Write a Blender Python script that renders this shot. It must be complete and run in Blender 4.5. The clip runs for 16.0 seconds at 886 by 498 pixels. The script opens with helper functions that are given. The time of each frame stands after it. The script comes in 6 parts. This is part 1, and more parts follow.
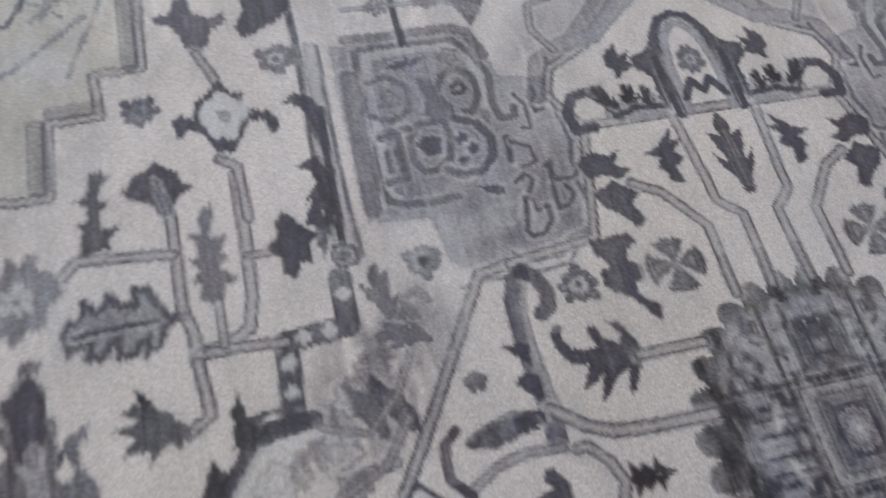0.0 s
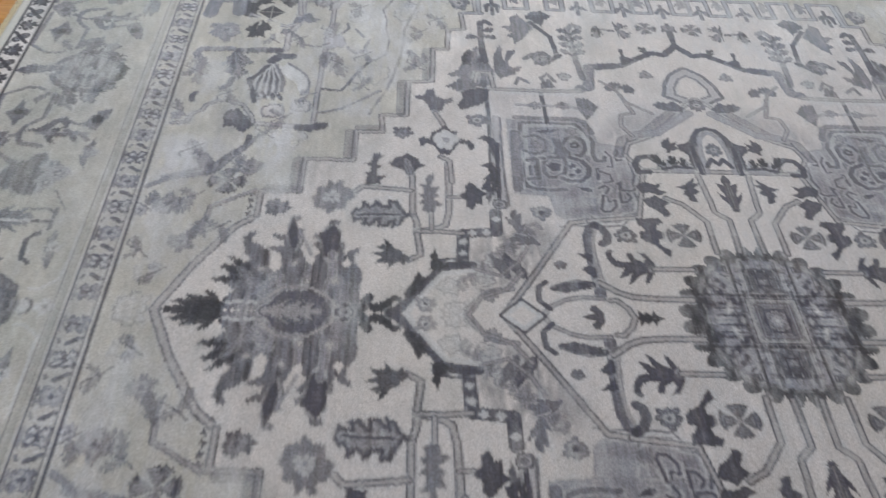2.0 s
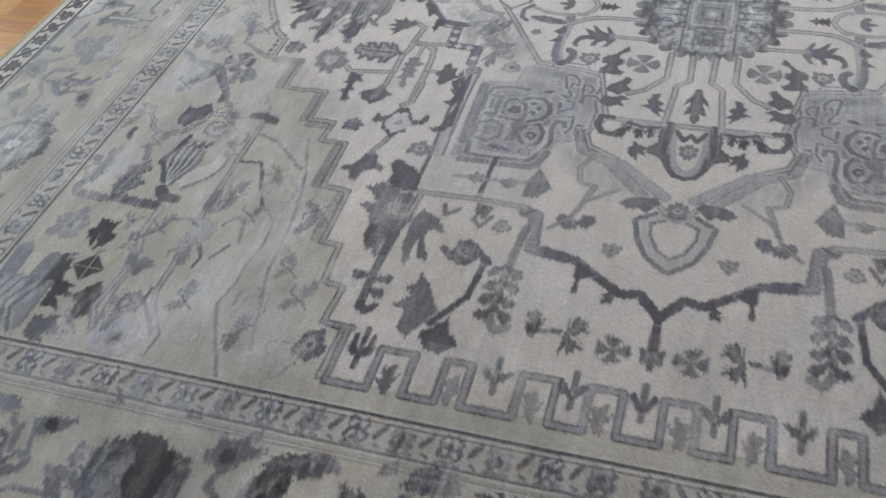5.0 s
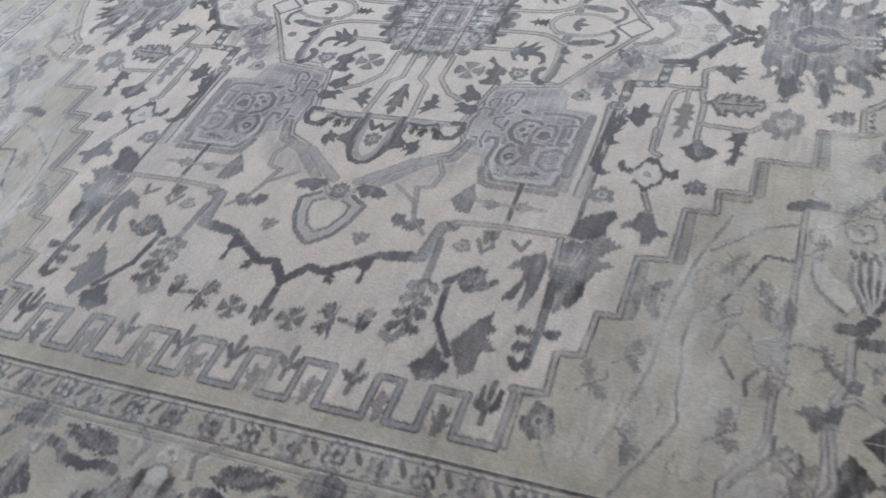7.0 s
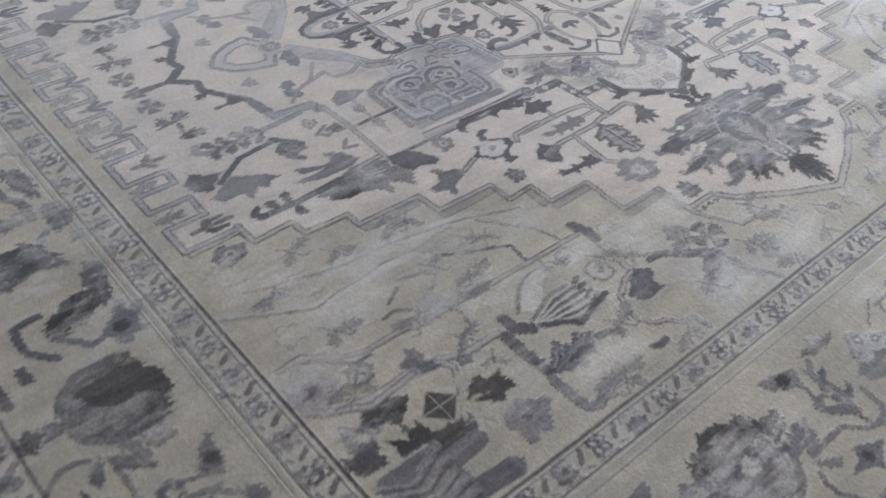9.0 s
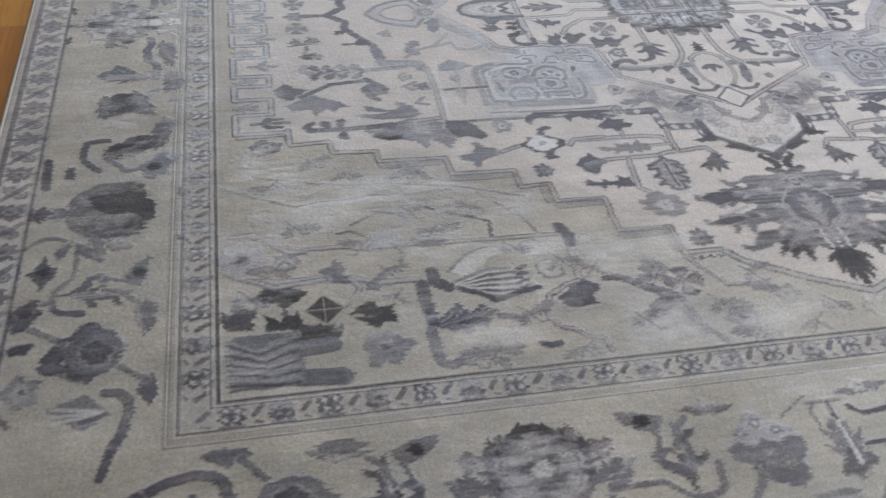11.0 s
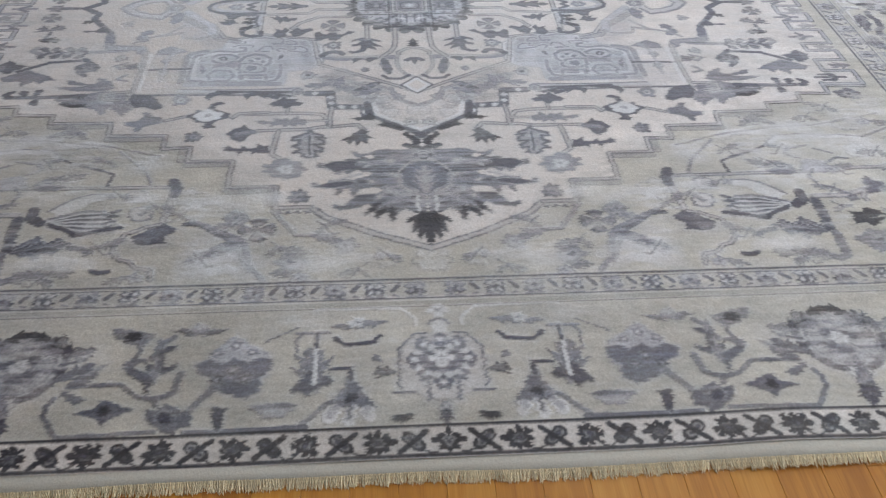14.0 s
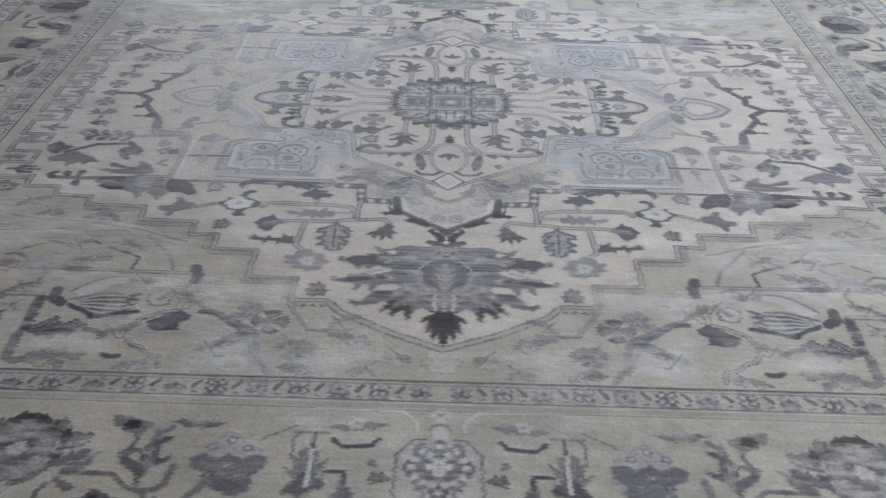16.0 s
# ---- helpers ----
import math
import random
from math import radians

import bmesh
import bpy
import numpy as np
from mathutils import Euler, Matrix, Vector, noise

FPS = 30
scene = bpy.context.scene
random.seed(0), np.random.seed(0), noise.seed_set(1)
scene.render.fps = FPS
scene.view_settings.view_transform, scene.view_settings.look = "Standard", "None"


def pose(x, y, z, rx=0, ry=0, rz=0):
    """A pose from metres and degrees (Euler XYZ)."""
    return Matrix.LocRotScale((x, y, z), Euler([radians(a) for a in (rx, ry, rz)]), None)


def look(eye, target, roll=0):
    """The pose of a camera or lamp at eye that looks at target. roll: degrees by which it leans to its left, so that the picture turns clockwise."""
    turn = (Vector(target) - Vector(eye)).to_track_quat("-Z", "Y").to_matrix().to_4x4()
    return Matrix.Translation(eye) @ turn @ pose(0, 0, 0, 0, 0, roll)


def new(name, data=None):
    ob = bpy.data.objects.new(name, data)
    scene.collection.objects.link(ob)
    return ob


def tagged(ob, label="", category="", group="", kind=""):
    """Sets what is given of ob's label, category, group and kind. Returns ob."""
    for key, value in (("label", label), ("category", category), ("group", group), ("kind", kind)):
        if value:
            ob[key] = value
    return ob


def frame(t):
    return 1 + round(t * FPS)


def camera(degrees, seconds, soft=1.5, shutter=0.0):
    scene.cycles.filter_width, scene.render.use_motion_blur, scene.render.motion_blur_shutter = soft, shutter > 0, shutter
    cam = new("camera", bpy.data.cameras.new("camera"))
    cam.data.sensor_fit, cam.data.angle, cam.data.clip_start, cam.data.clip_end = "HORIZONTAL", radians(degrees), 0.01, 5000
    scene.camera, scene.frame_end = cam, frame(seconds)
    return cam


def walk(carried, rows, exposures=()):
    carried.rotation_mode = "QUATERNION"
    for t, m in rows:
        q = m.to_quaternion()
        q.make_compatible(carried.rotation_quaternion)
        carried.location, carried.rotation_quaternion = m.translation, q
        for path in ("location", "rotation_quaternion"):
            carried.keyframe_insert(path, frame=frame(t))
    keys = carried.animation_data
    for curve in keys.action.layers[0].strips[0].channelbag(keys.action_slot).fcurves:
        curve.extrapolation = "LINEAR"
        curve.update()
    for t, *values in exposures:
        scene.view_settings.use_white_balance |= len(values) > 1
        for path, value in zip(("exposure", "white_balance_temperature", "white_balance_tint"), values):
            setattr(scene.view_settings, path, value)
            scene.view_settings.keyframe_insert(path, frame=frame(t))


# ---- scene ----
cam = camera(52.1, 16.0, soft=1.1, shutter=0.32)
PATH = [
    (0, (-0.177, 0.634, 0.98), (0.714, 0.26, -0.771), 10.6),
    (0.5, (-0.397, 0.709, 1.122), (0.64, 0.401, -0.56), 8.4),
    (1, (-0.699, 0.772, 1.225), (0.49, 0.486, -0.357), 6.9),
    (1.5, (-0.941, 0.777, 1.286), (0.404, 0.566, -0.179), 6.1),
    (2, (-1.199, 0.773, 1.349), (0.232, 0.673, -0.045), 4.1),
    (2.5, (-1.461, 0.78, 1.382), (0.036, 0.788, 0.056), -0.8),
    (3, (-1.675, 0.664, 1.387), (-0.176, 0.803, 0.071), -2.7),
    (3.2, (-1.753, 0.573, 1.366), (-0.291, 0.779, 0.017), -3.2),
    (5.3, (-2.151, -0.167, 1.277), (-0.849, 0.416, -0.125), -9.3),
    (5.5, (-2.161, -0.253, 1.268), (-0.838, 0.359, -0.102), -11.3),
    (6, (-2.169, -0.472, 1.264), (-0.837, 0.083, -0.121), -10.1),
    (6.5, (-2.099, -0.695, 1.267), (-0.785, -0.082, -0.111), -10.9),
    (7, (-2.068, -0.917, 1.274), (-0.781, -0.247, -0.103), -10.8),
    (7.5, (-2.069, -1.141, 1.272), (-0.812, -0.416, -0.105), -6.3),
    (8, (-1.987, -1.378, 1.275), (-0.786, -0.565, -0.102), -4.6),
    (8.5, (-1.888, -1.603, 1.276), (-0.767, -0.68, -0.099), 2.4),
    (9, (-1.827, -1.785, 1.276), (-0.806, -0.762, -0.106), 5.8),
    (9.2, (-1.802, -1.853, 1.276), (-0.818, -0.799, -0.11), 6.6),
    (11.3, (-1.073, -2.383, 1.328), (-0.834, -0.951, -0.047), 5.2),
    (11.5, (-0.973, -2.402, 1.321), (-0.792, -0.961, -0.054), 5.5),
    (12, (-0.755, -2.493, 1.32), (-0.63, -1.033, -0.04), 4.2),
    (12.5, (-0.575, -2.603, 1.318), (-0.417, -1.132, -0.028), 6.0),
    (13, (-0.382, -2.656, 1.318), (-0.22, -1.17, -0.01), 2.6),
    (13.5, (-0.201, -2.69, 1.312), (-0.068, -1.188, -0.002), 3.9),
    (14, (-0.109, -2.777, 1.317), (0.023, -1.259, 0.021), 1.6),
    (14.5, (-0.069, -2.894, 1.338), (0.073, -1.355, 0.069), 3.2),
    (15, (-0.027, -2.905, 1.347), (0.103, -1.333, 0.117), 2.7),
    (15.5, (0.014, -2.821, 1.347), (0.09, -1.211, 0.162), 1.9),
    (16, (0.006, -2.732, 1.335), (-0.006, -1.099, 0.18), 1.4),
]
walk(cam, [(t, look(eye, target, roll)) for t, eye, target, roll in PATH], exposures=[(0, -0.32, 6450, 9), (3, -0.36, 6500, 7), (5.5, -0.06, 6550, 6), (7, 0.04, 6500, 7), (9, 0.02, 6500, 8), (12, 0.16, 6500, 8), (13, 0.16, 6450, 8), (14.5, -0.1, 6450, 8), (16, -0.26, 6450, 7)])

# ---- world, lamps in added unseen windows, added ceiling fill ----
# windows out of view, added and placed to spread light over the rug
UNSEEN_WINDOWS_EAST = [(-2.8, -1.1, 0.75, 2.35), (-0.5, 1.2, 0.75, 2.35), (1.9, 3.6, 0.75, 2.35)]
UNSEEN_WINDOWS_NORTH = [(-2.4, -0.6, 0.75, 2.35), (0.2, 2.0, 0.75, 2.35), (2.8, 4.4, 0.75, 2.35)]
world = bpy.data.worlds.new("sky")
scene.world = world
world.use_nodes = True
wn, wl = world.node_tree.nodes, world.node_tree.links
sky = wn.new("ShaderNodeTexSky")
sky.sky_type, sky.sun_disc = "NISHITA", False
sky.sun_elevation, sky.sun_rotation = radians(38), radians(200)
wl.new(sky.outputs["Color"], wn["Background"].inputs["Color"])
wn["Background"].inputs["Strength"].default_value = 0.1


def unseen_window_lamp(name, place, target, wide, high, power):
    lamp = bpy.data.lights.new(name, "AREA")
    lamp.shape, lamp.size, lamp.size_y, lamp.energy, lamp.color = "RECTANGLE", wide, high, power, (0.86, 0.93, 1.0)
    new(name, lamp).matrix_world = look(place, target)


for (a, b, sill, head), power in zip(UNSEEN_WINDOWS_EAST, (86, 54, 60)):
    unseen_window_lamp("unseen_window_daylight", (5.48, (a + b) / 2, (sill + head) / 2), (0, (a + b) / 2, 0.6), b - a, head - sill, power)
for (a, b, sill, head), power in zip(UNSEEN_WINDOWS_NORTH, (46, 42, 18)):
    unseen_window_lamp("unseen_window_daylight", ((a + b) / 2, 4.78, (sill + head) / 2), ((a + b) / 2, 0, 0.6), b - a, head - sill, power)
# fill lamps with no seen fixture, added to brighten the east side
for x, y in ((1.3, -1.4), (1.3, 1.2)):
    lamp = bpy.data.lights.new("added_ceiling_fill", "AREA")
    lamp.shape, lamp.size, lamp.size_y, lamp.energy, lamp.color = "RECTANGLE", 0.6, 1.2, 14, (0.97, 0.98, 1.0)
    new("added_ceiling_fill", lamp).matrix_world = look((x, y, 2.7), (x, y, 0))


# ---- materials ----
def nodes_of(name):
    m = bpy.data.materials.new(name)
    m.use_nodes = True
    t = m.node_tree
    return m, t.nodes, t.links, t.nodes["Principled BSDF"]


def add(nodes, kind, **values):
    n = nodes.new(kind)
    for key, value in values.items():
        n.inputs[key].default_value = value
    return n


def pile_material():
    """Wool and silk pile: the dyed knot colours, fine fibre grain, a soft silky gloss."""
    m, n, l, b = nodes_of("wool_and_silk_pile")
    dye = n.new("ShaderNodeVertexColor")
    dye.layer_name = "dye"
    silk = n.new("ShaderNodeAttribute")
    silk.attribute_name = "silk"
    place = n.new("ShaderNodeTexCoord")
    flat = n.new("ShaderNodeMapping")
    flat.inputs["Scale"].default_value = (330, 420, 300)
    l.new(place.outputs["Object"], flat.inputs["Vector"])
    grain = add(n, "ShaderNodeTexNoise", Scale=1.0, Detail=4.0, Roughness=0.6)
    l.new(flat.outputs[0], grain.inputs["Vector"])
    blot = add(n, "ShaderNodeTexNoise", Scale=7.0, Detail=5.0, Roughness=0.62)
    l.new(place.outputs["Object"], blot.inputs["Vector"])
    g1 = add(n, "ShaderNodeMapRange", **{"From Min": 0.25, "From Max": 0.75, "To Min": 0.8, "To Max": 1.2})
    l.new(grain.outputs["Fac"], g1.inputs["Value"])
    g2 = add(n, "ShaderNodeMapRange", **{"From Min": 0.3, "From Max": 0.7, "To Min": 0.9, "To Max": 1.1})
    l.new(blot.outputs["Fac"], g2.inputs["Value"])
    both = n.new("ShaderNodeMath")
    both.operation = "MULTIPLY"
    l.new(g1.outputs[0], both.inputs[0])
    l.new(g2.outputs[0], both.inputs[1])
    mix = n.new("ShaderNodeVectorMath")
    mix.operation = "SCALE"
    l.new(dye.outputs["Color"], mix.inputs[0])
    l.new(both.outputs[0], mix.inputs["Scale"])
    l.new(mix.outputs[0], b.inputs["Base Color"])
    rough = add(n, "ShaderNodeMapRange", **{"To Min": 0.6, "To Max": 0.46})
    l.new(silk.outputs["Fac"], rough.inputs["Value"])
    l.new(rough.outputs[0], b.inputs["Roughness"])
    spec = add(n, "ShaderNodeMapRange", **{"To Min": 0.36, "To Max": 0.9})
    l.new(silk.outputs["Fac"], spec.inputs["Value"])
    l.new(spec.outputs[0], b.inputs["Specular IOR Level"])
    sheen = add(n, "ShaderNodeMapRange", **{"To Min": 0.26, "To Max": 0.6})
    l.new(silk.outputs["Fac"], sheen.inputs["Value"])
    l.new(sheen.outputs[0], b.inputs["Sheen Weight"])
    b.inputs["Sheen Roughness"].default_value = 0.36
    b.inputs["Sheen Tint"].default_value = (0.89, 0.86, 1.0, 1)
    bump = add(n, "ShaderNodeBump", Strength=0.25, Distance=0.0015)
    l.new(grain.outputs["Fac"], bump.inputs["Height"])
    # the silk lies down towards the far end of the rug
    lean = n.new("ShaderNodeVectorMath")
    lean.operation = "SCALE"
    lean.inputs[0].default_value = (0, 0.17, 0)
    l.new(silk.outputs["Fac"], lean.inputs["Scale"])
    nap = n.new("ShaderNodeVectorMath")
    nap.operation = "ADD"
    l.new(place.outputs["Normal"], nap.inputs[0])
    l.new(lean.outputs[0], nap.inputs[1])
    unit = n.new("ShaderNodeVectorMath")
    unit.operation = "NORMALIZE"
    l.new(nap.outputs[0], unit.inputs[0])
    l.new(unit.outputs[0], bump.inputs["Normal"])
    l.new(bump.outputs[0], b.inputs["Normal"])
    return m


def cotton_material(name, colour, scale, low=0.72, high=1.15):
    """Undyed cotton warp: pale yarn with a slight, uneven yellowing."""
    m, n, l, b = nodes_of(name)
    info = n.new("ShaderNodeObjectInfo")
    place = n.new("ShaderNodeTexCoord")
    noise_tex = add(n, "ShaderNodeTexNoise", Scale=scale, Detail=3.0)
    l.new(place.outputs["Object"], noise_tex.inputs["Vector"])
    ramp = n.new("ShaderNodeValToRGB")
    ramp.color_ramp.elements[0].color = (*[c * low for c in colour], 1)
    ramp.color_ramp.elements[1].color = (*[min(1, c * high) for c in colour], 1)
    ramp.color_ramp.elements[0].position, ramp.color_ramp.elements[1].position = 0.3, 0.72
    l.new(noise_tex.outputs["Fac"], ramp.inputs["Fac"])
    tone = add(n, "ShaderNodeMapRange", **{"To Min": 0.82, "To Max": 1.12})
    l.new(info.outputs["Random"], tone.inputs["Value"])
    mix = n.new("ShaderNodeVectorMath")
    mix.operation = "SCALE"
    l.new(ramp.outputs["Color"], mix.inputs[0])
    l.new(tone.outputs[0], mix.inputs["Scale"])
    l.new(mix.outputs[0], b.inputs["Base Color"])
    b.inputs["Roughness"].default_value = 0.85
    bump = add(n, "ShaderNodeBump", Strength=0.4, Distance=0.002)
    l.new(noise_tex.outputs["Fac"], bump.inputs["Height"])
    l.new(bump.outputs[0], b.inputs["Normal"])
    return m


def oak_material(random_from):
    """Golden varnished oak: long grain, cathedral figure, tone that changes from strip to strip."""
    m, n, l, b = nodes_of("varnished_oak_" + random_from)
    if random_from == "strip":
        rnd = n.new("ShaderNodeObjectInfo").outputs["Random"]
    else:
        rnd = n.new("ShaderNodeNewGeometry").outputs["Random Per Island"]
    place = n.new("ShaderNodeNewGeometry")
    shift = n.new("ShaderNodeMath")
    shift.operation = "MULTIPLY"
    shift.inputs[1].default_value = 37.0
    l.new(rnd, shift.inputs[0])
    off = n.new("ShaderNodeCombineXYZ")
    l.new(shift.outputs[0], off.inputs["X"])
    l.new(shift.outputs[0], off.inputs["Y"])
    moved = n.new("ShaderNodeVectorMath")
    l.new(place.outputs["Position"], moved.inputs[0])
    l.new(off.outputs[0], moved.inputs[1])
    long = n.new("ShaderNodeMapping")
    long.inputs["Scale"].default_value = (16, 1.3, 1)
    l.new(moved.outputs[0], long.inputs["Vector"])
    figure = add(n, "ShaderNodeTexNoise", Scale=1.0, Detail=2.0, Distortion=0.6)
    l.new(long.outputs[0], figure.inputs["Vector"])
    rings = n.new("ShaderNodeMath")
    rings.operation = "MULTIPLY"
    rings.inputs[1].default_value = 42.0
    l.new(figure.outputs["Fac"], rings.inputs[0])
    wave = n.new("ShaderNodeMath")
    wave.operation = "SINE"
    l.new(rings.outputs[0], wave.inputs[0])
    fine_map = n.new("ShaderNodeMapping")
    fine_map.inputs["Scale"].default_value = (420, 9, 1)
    l.new(moved.outputs[0], fine_map.inputs["Vector"])
    fine = add(n, "ShaderNodeTexNoise", Scale=1.0, Detail=3.0)
    l.new(fine_map.outputs[0], fine.inputs["Vector"])
    w1 = add(n, "ShaderNodeMapRange", **{"From Min": -1.0, "From Max": 1.0, "To Min": -0.15, "To Max": 0.15})
    l.new(wave.outputs[0], w1.inputs["Value"])
    w2 = add(n, "ShaderNodeMapRange", **{"From Min": 0.3, "From Max": 0.7, "To Min": -0.16, "To Max": 0.16})
    l.new(fine.outputs["Fac"], w2.inputs["Value"])
    w3 = add(n, "ShaderNodeMapRange", **{"To Min": 0.22, "To Max": 0.8})
    l.new(rnd, w3.inputs["Value"])
    total = n.new("ShaderNodeMath")
    l.new(w1.outputs[0], total.inputs[0])
    l.new(w2.outputs[0], total.inputs[1])
    total2 = n.new("ShaderNodeMath")
    l.new(total.outputs[0], total2.inputs[0])
    l.new(w3.outputs[0], total2.inputs[1])
    ramp = n.new("ShaderNodeValToRGB")
    e = ramp.color_ramp.elements
    e[0].color, e[1].color = (*OAK_DARK, 1), (*OAK_LIGHT, 1)
    e.new(0.5).color = (*OAK, 1)
    l.new(total2.outputs[0], ramp.inputs["Fac"])
    l.new(ramp.outputs["Color"], b.inputs["Base Color"])
    b.inputs["Roughness"].default_value = 0.34
    b.inputs["Coat Weight"].default_value = 0.25
    b.inputs["Coat Roughness"].default_value = 0.2
    bump = add(n, "ShaderNodeBump", Strength=0.12, Distance=0.001)
    l.new(fine.outputs["Fac"], bump.inputs["Height"])
    l.new(bump.outputs[0], b.inputs["Normal"])
    return m


def paint_material(name, colour, rough=0.7):
    """Rolled wall paint with a faint orange-peel relief."""
    m, n, l, b = nodes_of(name)
    place = n.new("ShaderNodeTexCoord")
    peel = add(n, "ShaderNodeTexNoise", Scale=160.0, Detail=3.0)
    patch = add(n, "ShaderNodeTexNoise", Scale=1.6, Detail=4.0)
    l.new(place.outputs["Object"], peel.inputs["Vector"])
    l.new(place.outputs["Object"], patch.inputs["Vector"])
    tone = add(n, "ShaderNodeMapRange", **{"To Min": 0.94, "To Max": 1.05})
    l.new(patch.outputs["Fac"], tone.inputs["Value"])
    mix = n.new("ShaderNodeVectorMath")
    mix.operation = "SCALE"
    mix.inputs[0].default_value = colour
    l.new(tone.outputs[0], mix.inputs["Scale"])
    l.new(mix.outputs[0], b.inputs["Base Color"])
    b.inputs["Roughness"].default_value = rough
    bump = add(n, "ShaderNodeBump", Strength=0.15, Distance=0.002)
    l.new(peel.outputs["Fac"], bump.inputs["Height"])
    l.new(bump.outputs[0], b.inputs["Normal"])
    return m


OAK_DARK, OAK, OAK_LIGHT = (0.37, 0.142, 0.018), (0.52, 0.228, 0.032), (0.63, 0.32, 0.06)
PILE = pile_material()
COTTON = cotton_material("cotton_fringe", (0.86, 0.76, 0.54), 180.0, 0.8, 1.12)
KILIM = cotton_material("flatwoven_cotton_band", (0.57, 0.575, 0.55), 260.0, 0.9, 1.07)
BACKING = cotton_material("rug_back", (0.4, 0.37, 0.31), 90.0)
OAK_STRIP, OAK_REST = oak_material("strip"), oak_material("rest")
WALL_PAINT = paint_material("wall_paint", (0.33, 0.34, 0.33))
CEILING_PAINT = paint_material("ceiling_paint", (0.78, 0.78, 0.77), 0.85)


def mesh_object(name, bm, material):
    me = bpy.data.meshes.new(name)
    bm.to_mesh(me)
    bm.free()
    me.materials.append(material)
    return new(name, me)


def part(name, bm, material, parent, label=""):
    ob = mesh_object(name, bm, material)
    ob.parent = parent
    return tagged(ob, label)


def box_into(bm, x0, y0, z0, x1, y1, z1):
    made = bmesh.ops.create_cube(bm, size=1.0)["verts"]
    for v in made:
        v.co = Vector(((x0 + x1) / 2 + v.co.x * (x1 - x0), (y0 + y1) / 2 + v.co.y * (y1 - y0), (z0 + z1) / 2 + v.co.z * (z1 - z0)))
    return made


# ---- the rug's drawing: one quarter, in centimetres from the centre, mirrored to all four ----
STEP = 0.31                       # knot pitch, cm
HALF_W, HALF_L = 180.0, 180.0     # knotted pile: half width, half length
NU, NV = round(HALF_W / STEP), round(HALF_L / STEP)
UU, VV = np.meshgrid(np.arange(NU + 1) * STEP, np.arange(NV + 1) * STEP, indexing="ij")
RNG = np.random.default_rng(7)


def field_noise(shape, cell, seed):
    """Smooth noise between 0 and 1 on an array, with features about cell samples wide."""
    r = np.random.default_rng(seed)
    cu, cv = (cell, cell) if np.isscalar(cell) else cell
    g = r.random((int(shape[0] / cu) + 4, int(shape[1] / cv) + 4))
    a, b = np.arange(shape[0]) / cu, np.arange(shape[1]) / cv
    i, j = a.astype(int), b.astype(int)
    f, h = a - i, b - j
    f, h = (f * f * (3 - 2 * f))[:, None], (h * h * (3 - 2 * h))[None]
    top = g[np.ix_(i, j)] * (1 - h) + g[np.ix_(i, j + 1)] * h
    low = g[np.ix_(i + 1, j)] * (1 - h) + g[np.ix_(i + 1, j + 1)] * h
    return top * (1 - f) + low * f


WOB_U = (field_noise(UU.shape, 9, 1) - 0.5) * 0.5 + (field_noise(UU.shape, (9, 1), 3) - 0.5) * 0.8
WOB_V = (field_noise(UU.shape, 9, 2) - 0.5) * 0.5 + (field_noise(UU.shape, (3, 2), 4) - 0.5) * 0.35
WOB_U = WOB_U + (field_noise(UU.shape, 1.7, 5) - 0.5) * 0.4
WOB_V = WOB_V + (field_noise(UU.shape, 1.7, 6) - 0.5) * 0.4
STEADY = 0.5 + 0.5 * np.clip((np.hypot(UU, VV) - 55) / 60, 0, 1)
WOB_U, WOB_V = WOB_U * STEADY, WOB_V * STEADY
PU, PV = UU + WOB_U, VV + WOB_V   # a weaver's unsteady line

INK = {
    "ivory": (0.642, 0.617, 0.626), "beige": (0.495, 0.487, 0.462), "black": (0.016, 0.015, 0.025), "dark": (0.03, 0.0285, 0.057), "slate": (0.034, 0.033, 0.068),
    "grey": (0.08, 0.079, 0.11), "mist": (0.288, 0.288, 0.342), "sage": (0.28, 0.29, 0.295), "ash": (0.47, 0.455, 0.475), "mistsilk": (0.27, 0.277, 0.335), "silver": (0.56, 0.568, 0.604),
}
RIM = {"black": "", "dark": "black", "slate": "dark", "grey": "dark", "mist": "grey", "sage": "grey", "ash": "dark", "mistsilk": "grey", "silver": "", "ivory": "", "beige": ""}
SILK = {"ivory": 0.1, "beige": 0.1, "black": 0.15, "dark": 0.45, "slate": 0.8, "grey": 0.8, "mist": 0.9, "sage": 0.6, "ash": 0.5, "mistsilk": 1.0, "silver": 1.0}
DYE = np.zeros((*UU.shape, 3))
DYE[:] = INK["beige"]
GLOSS = np.zeros(UU.shape)
RISE = np.zeros(UU.shape)
PART = np.zeros(UU.shape, int)
PARTS = ["ground"]
FLECK = np.clip(field_noise(UU.shape, (8, 4), 44) * 2.2 + field_noise(UU.shape, (4, 2), 45) * 1.6 - 2.1, 0, 1)
MOTTLE = np.clip(field_noise(UU.shape, (16, 4), 41) * 0.8 + field_noise(UU.shape, (6, 2), 42) * 0.5 + field_noise(UU.shape, 24, 43) * 0.5 - 0.28, 0, 1)


def window(u0, u1, v0, v1):
    """The slice of the canvas round a stretch of the plan."""
    a, b = max(0, int((u0 - 2) / STEP)), min(NU + 1, int((u1 + 2) / STEP) + 2)
    c, d = max(0, int((v0 - 2) / STEP)), min(NV + 1, int((v1 + 2) / STEP) + 2)
    return (slice(a, b), slice(c, d)) if a < b and c < d else None


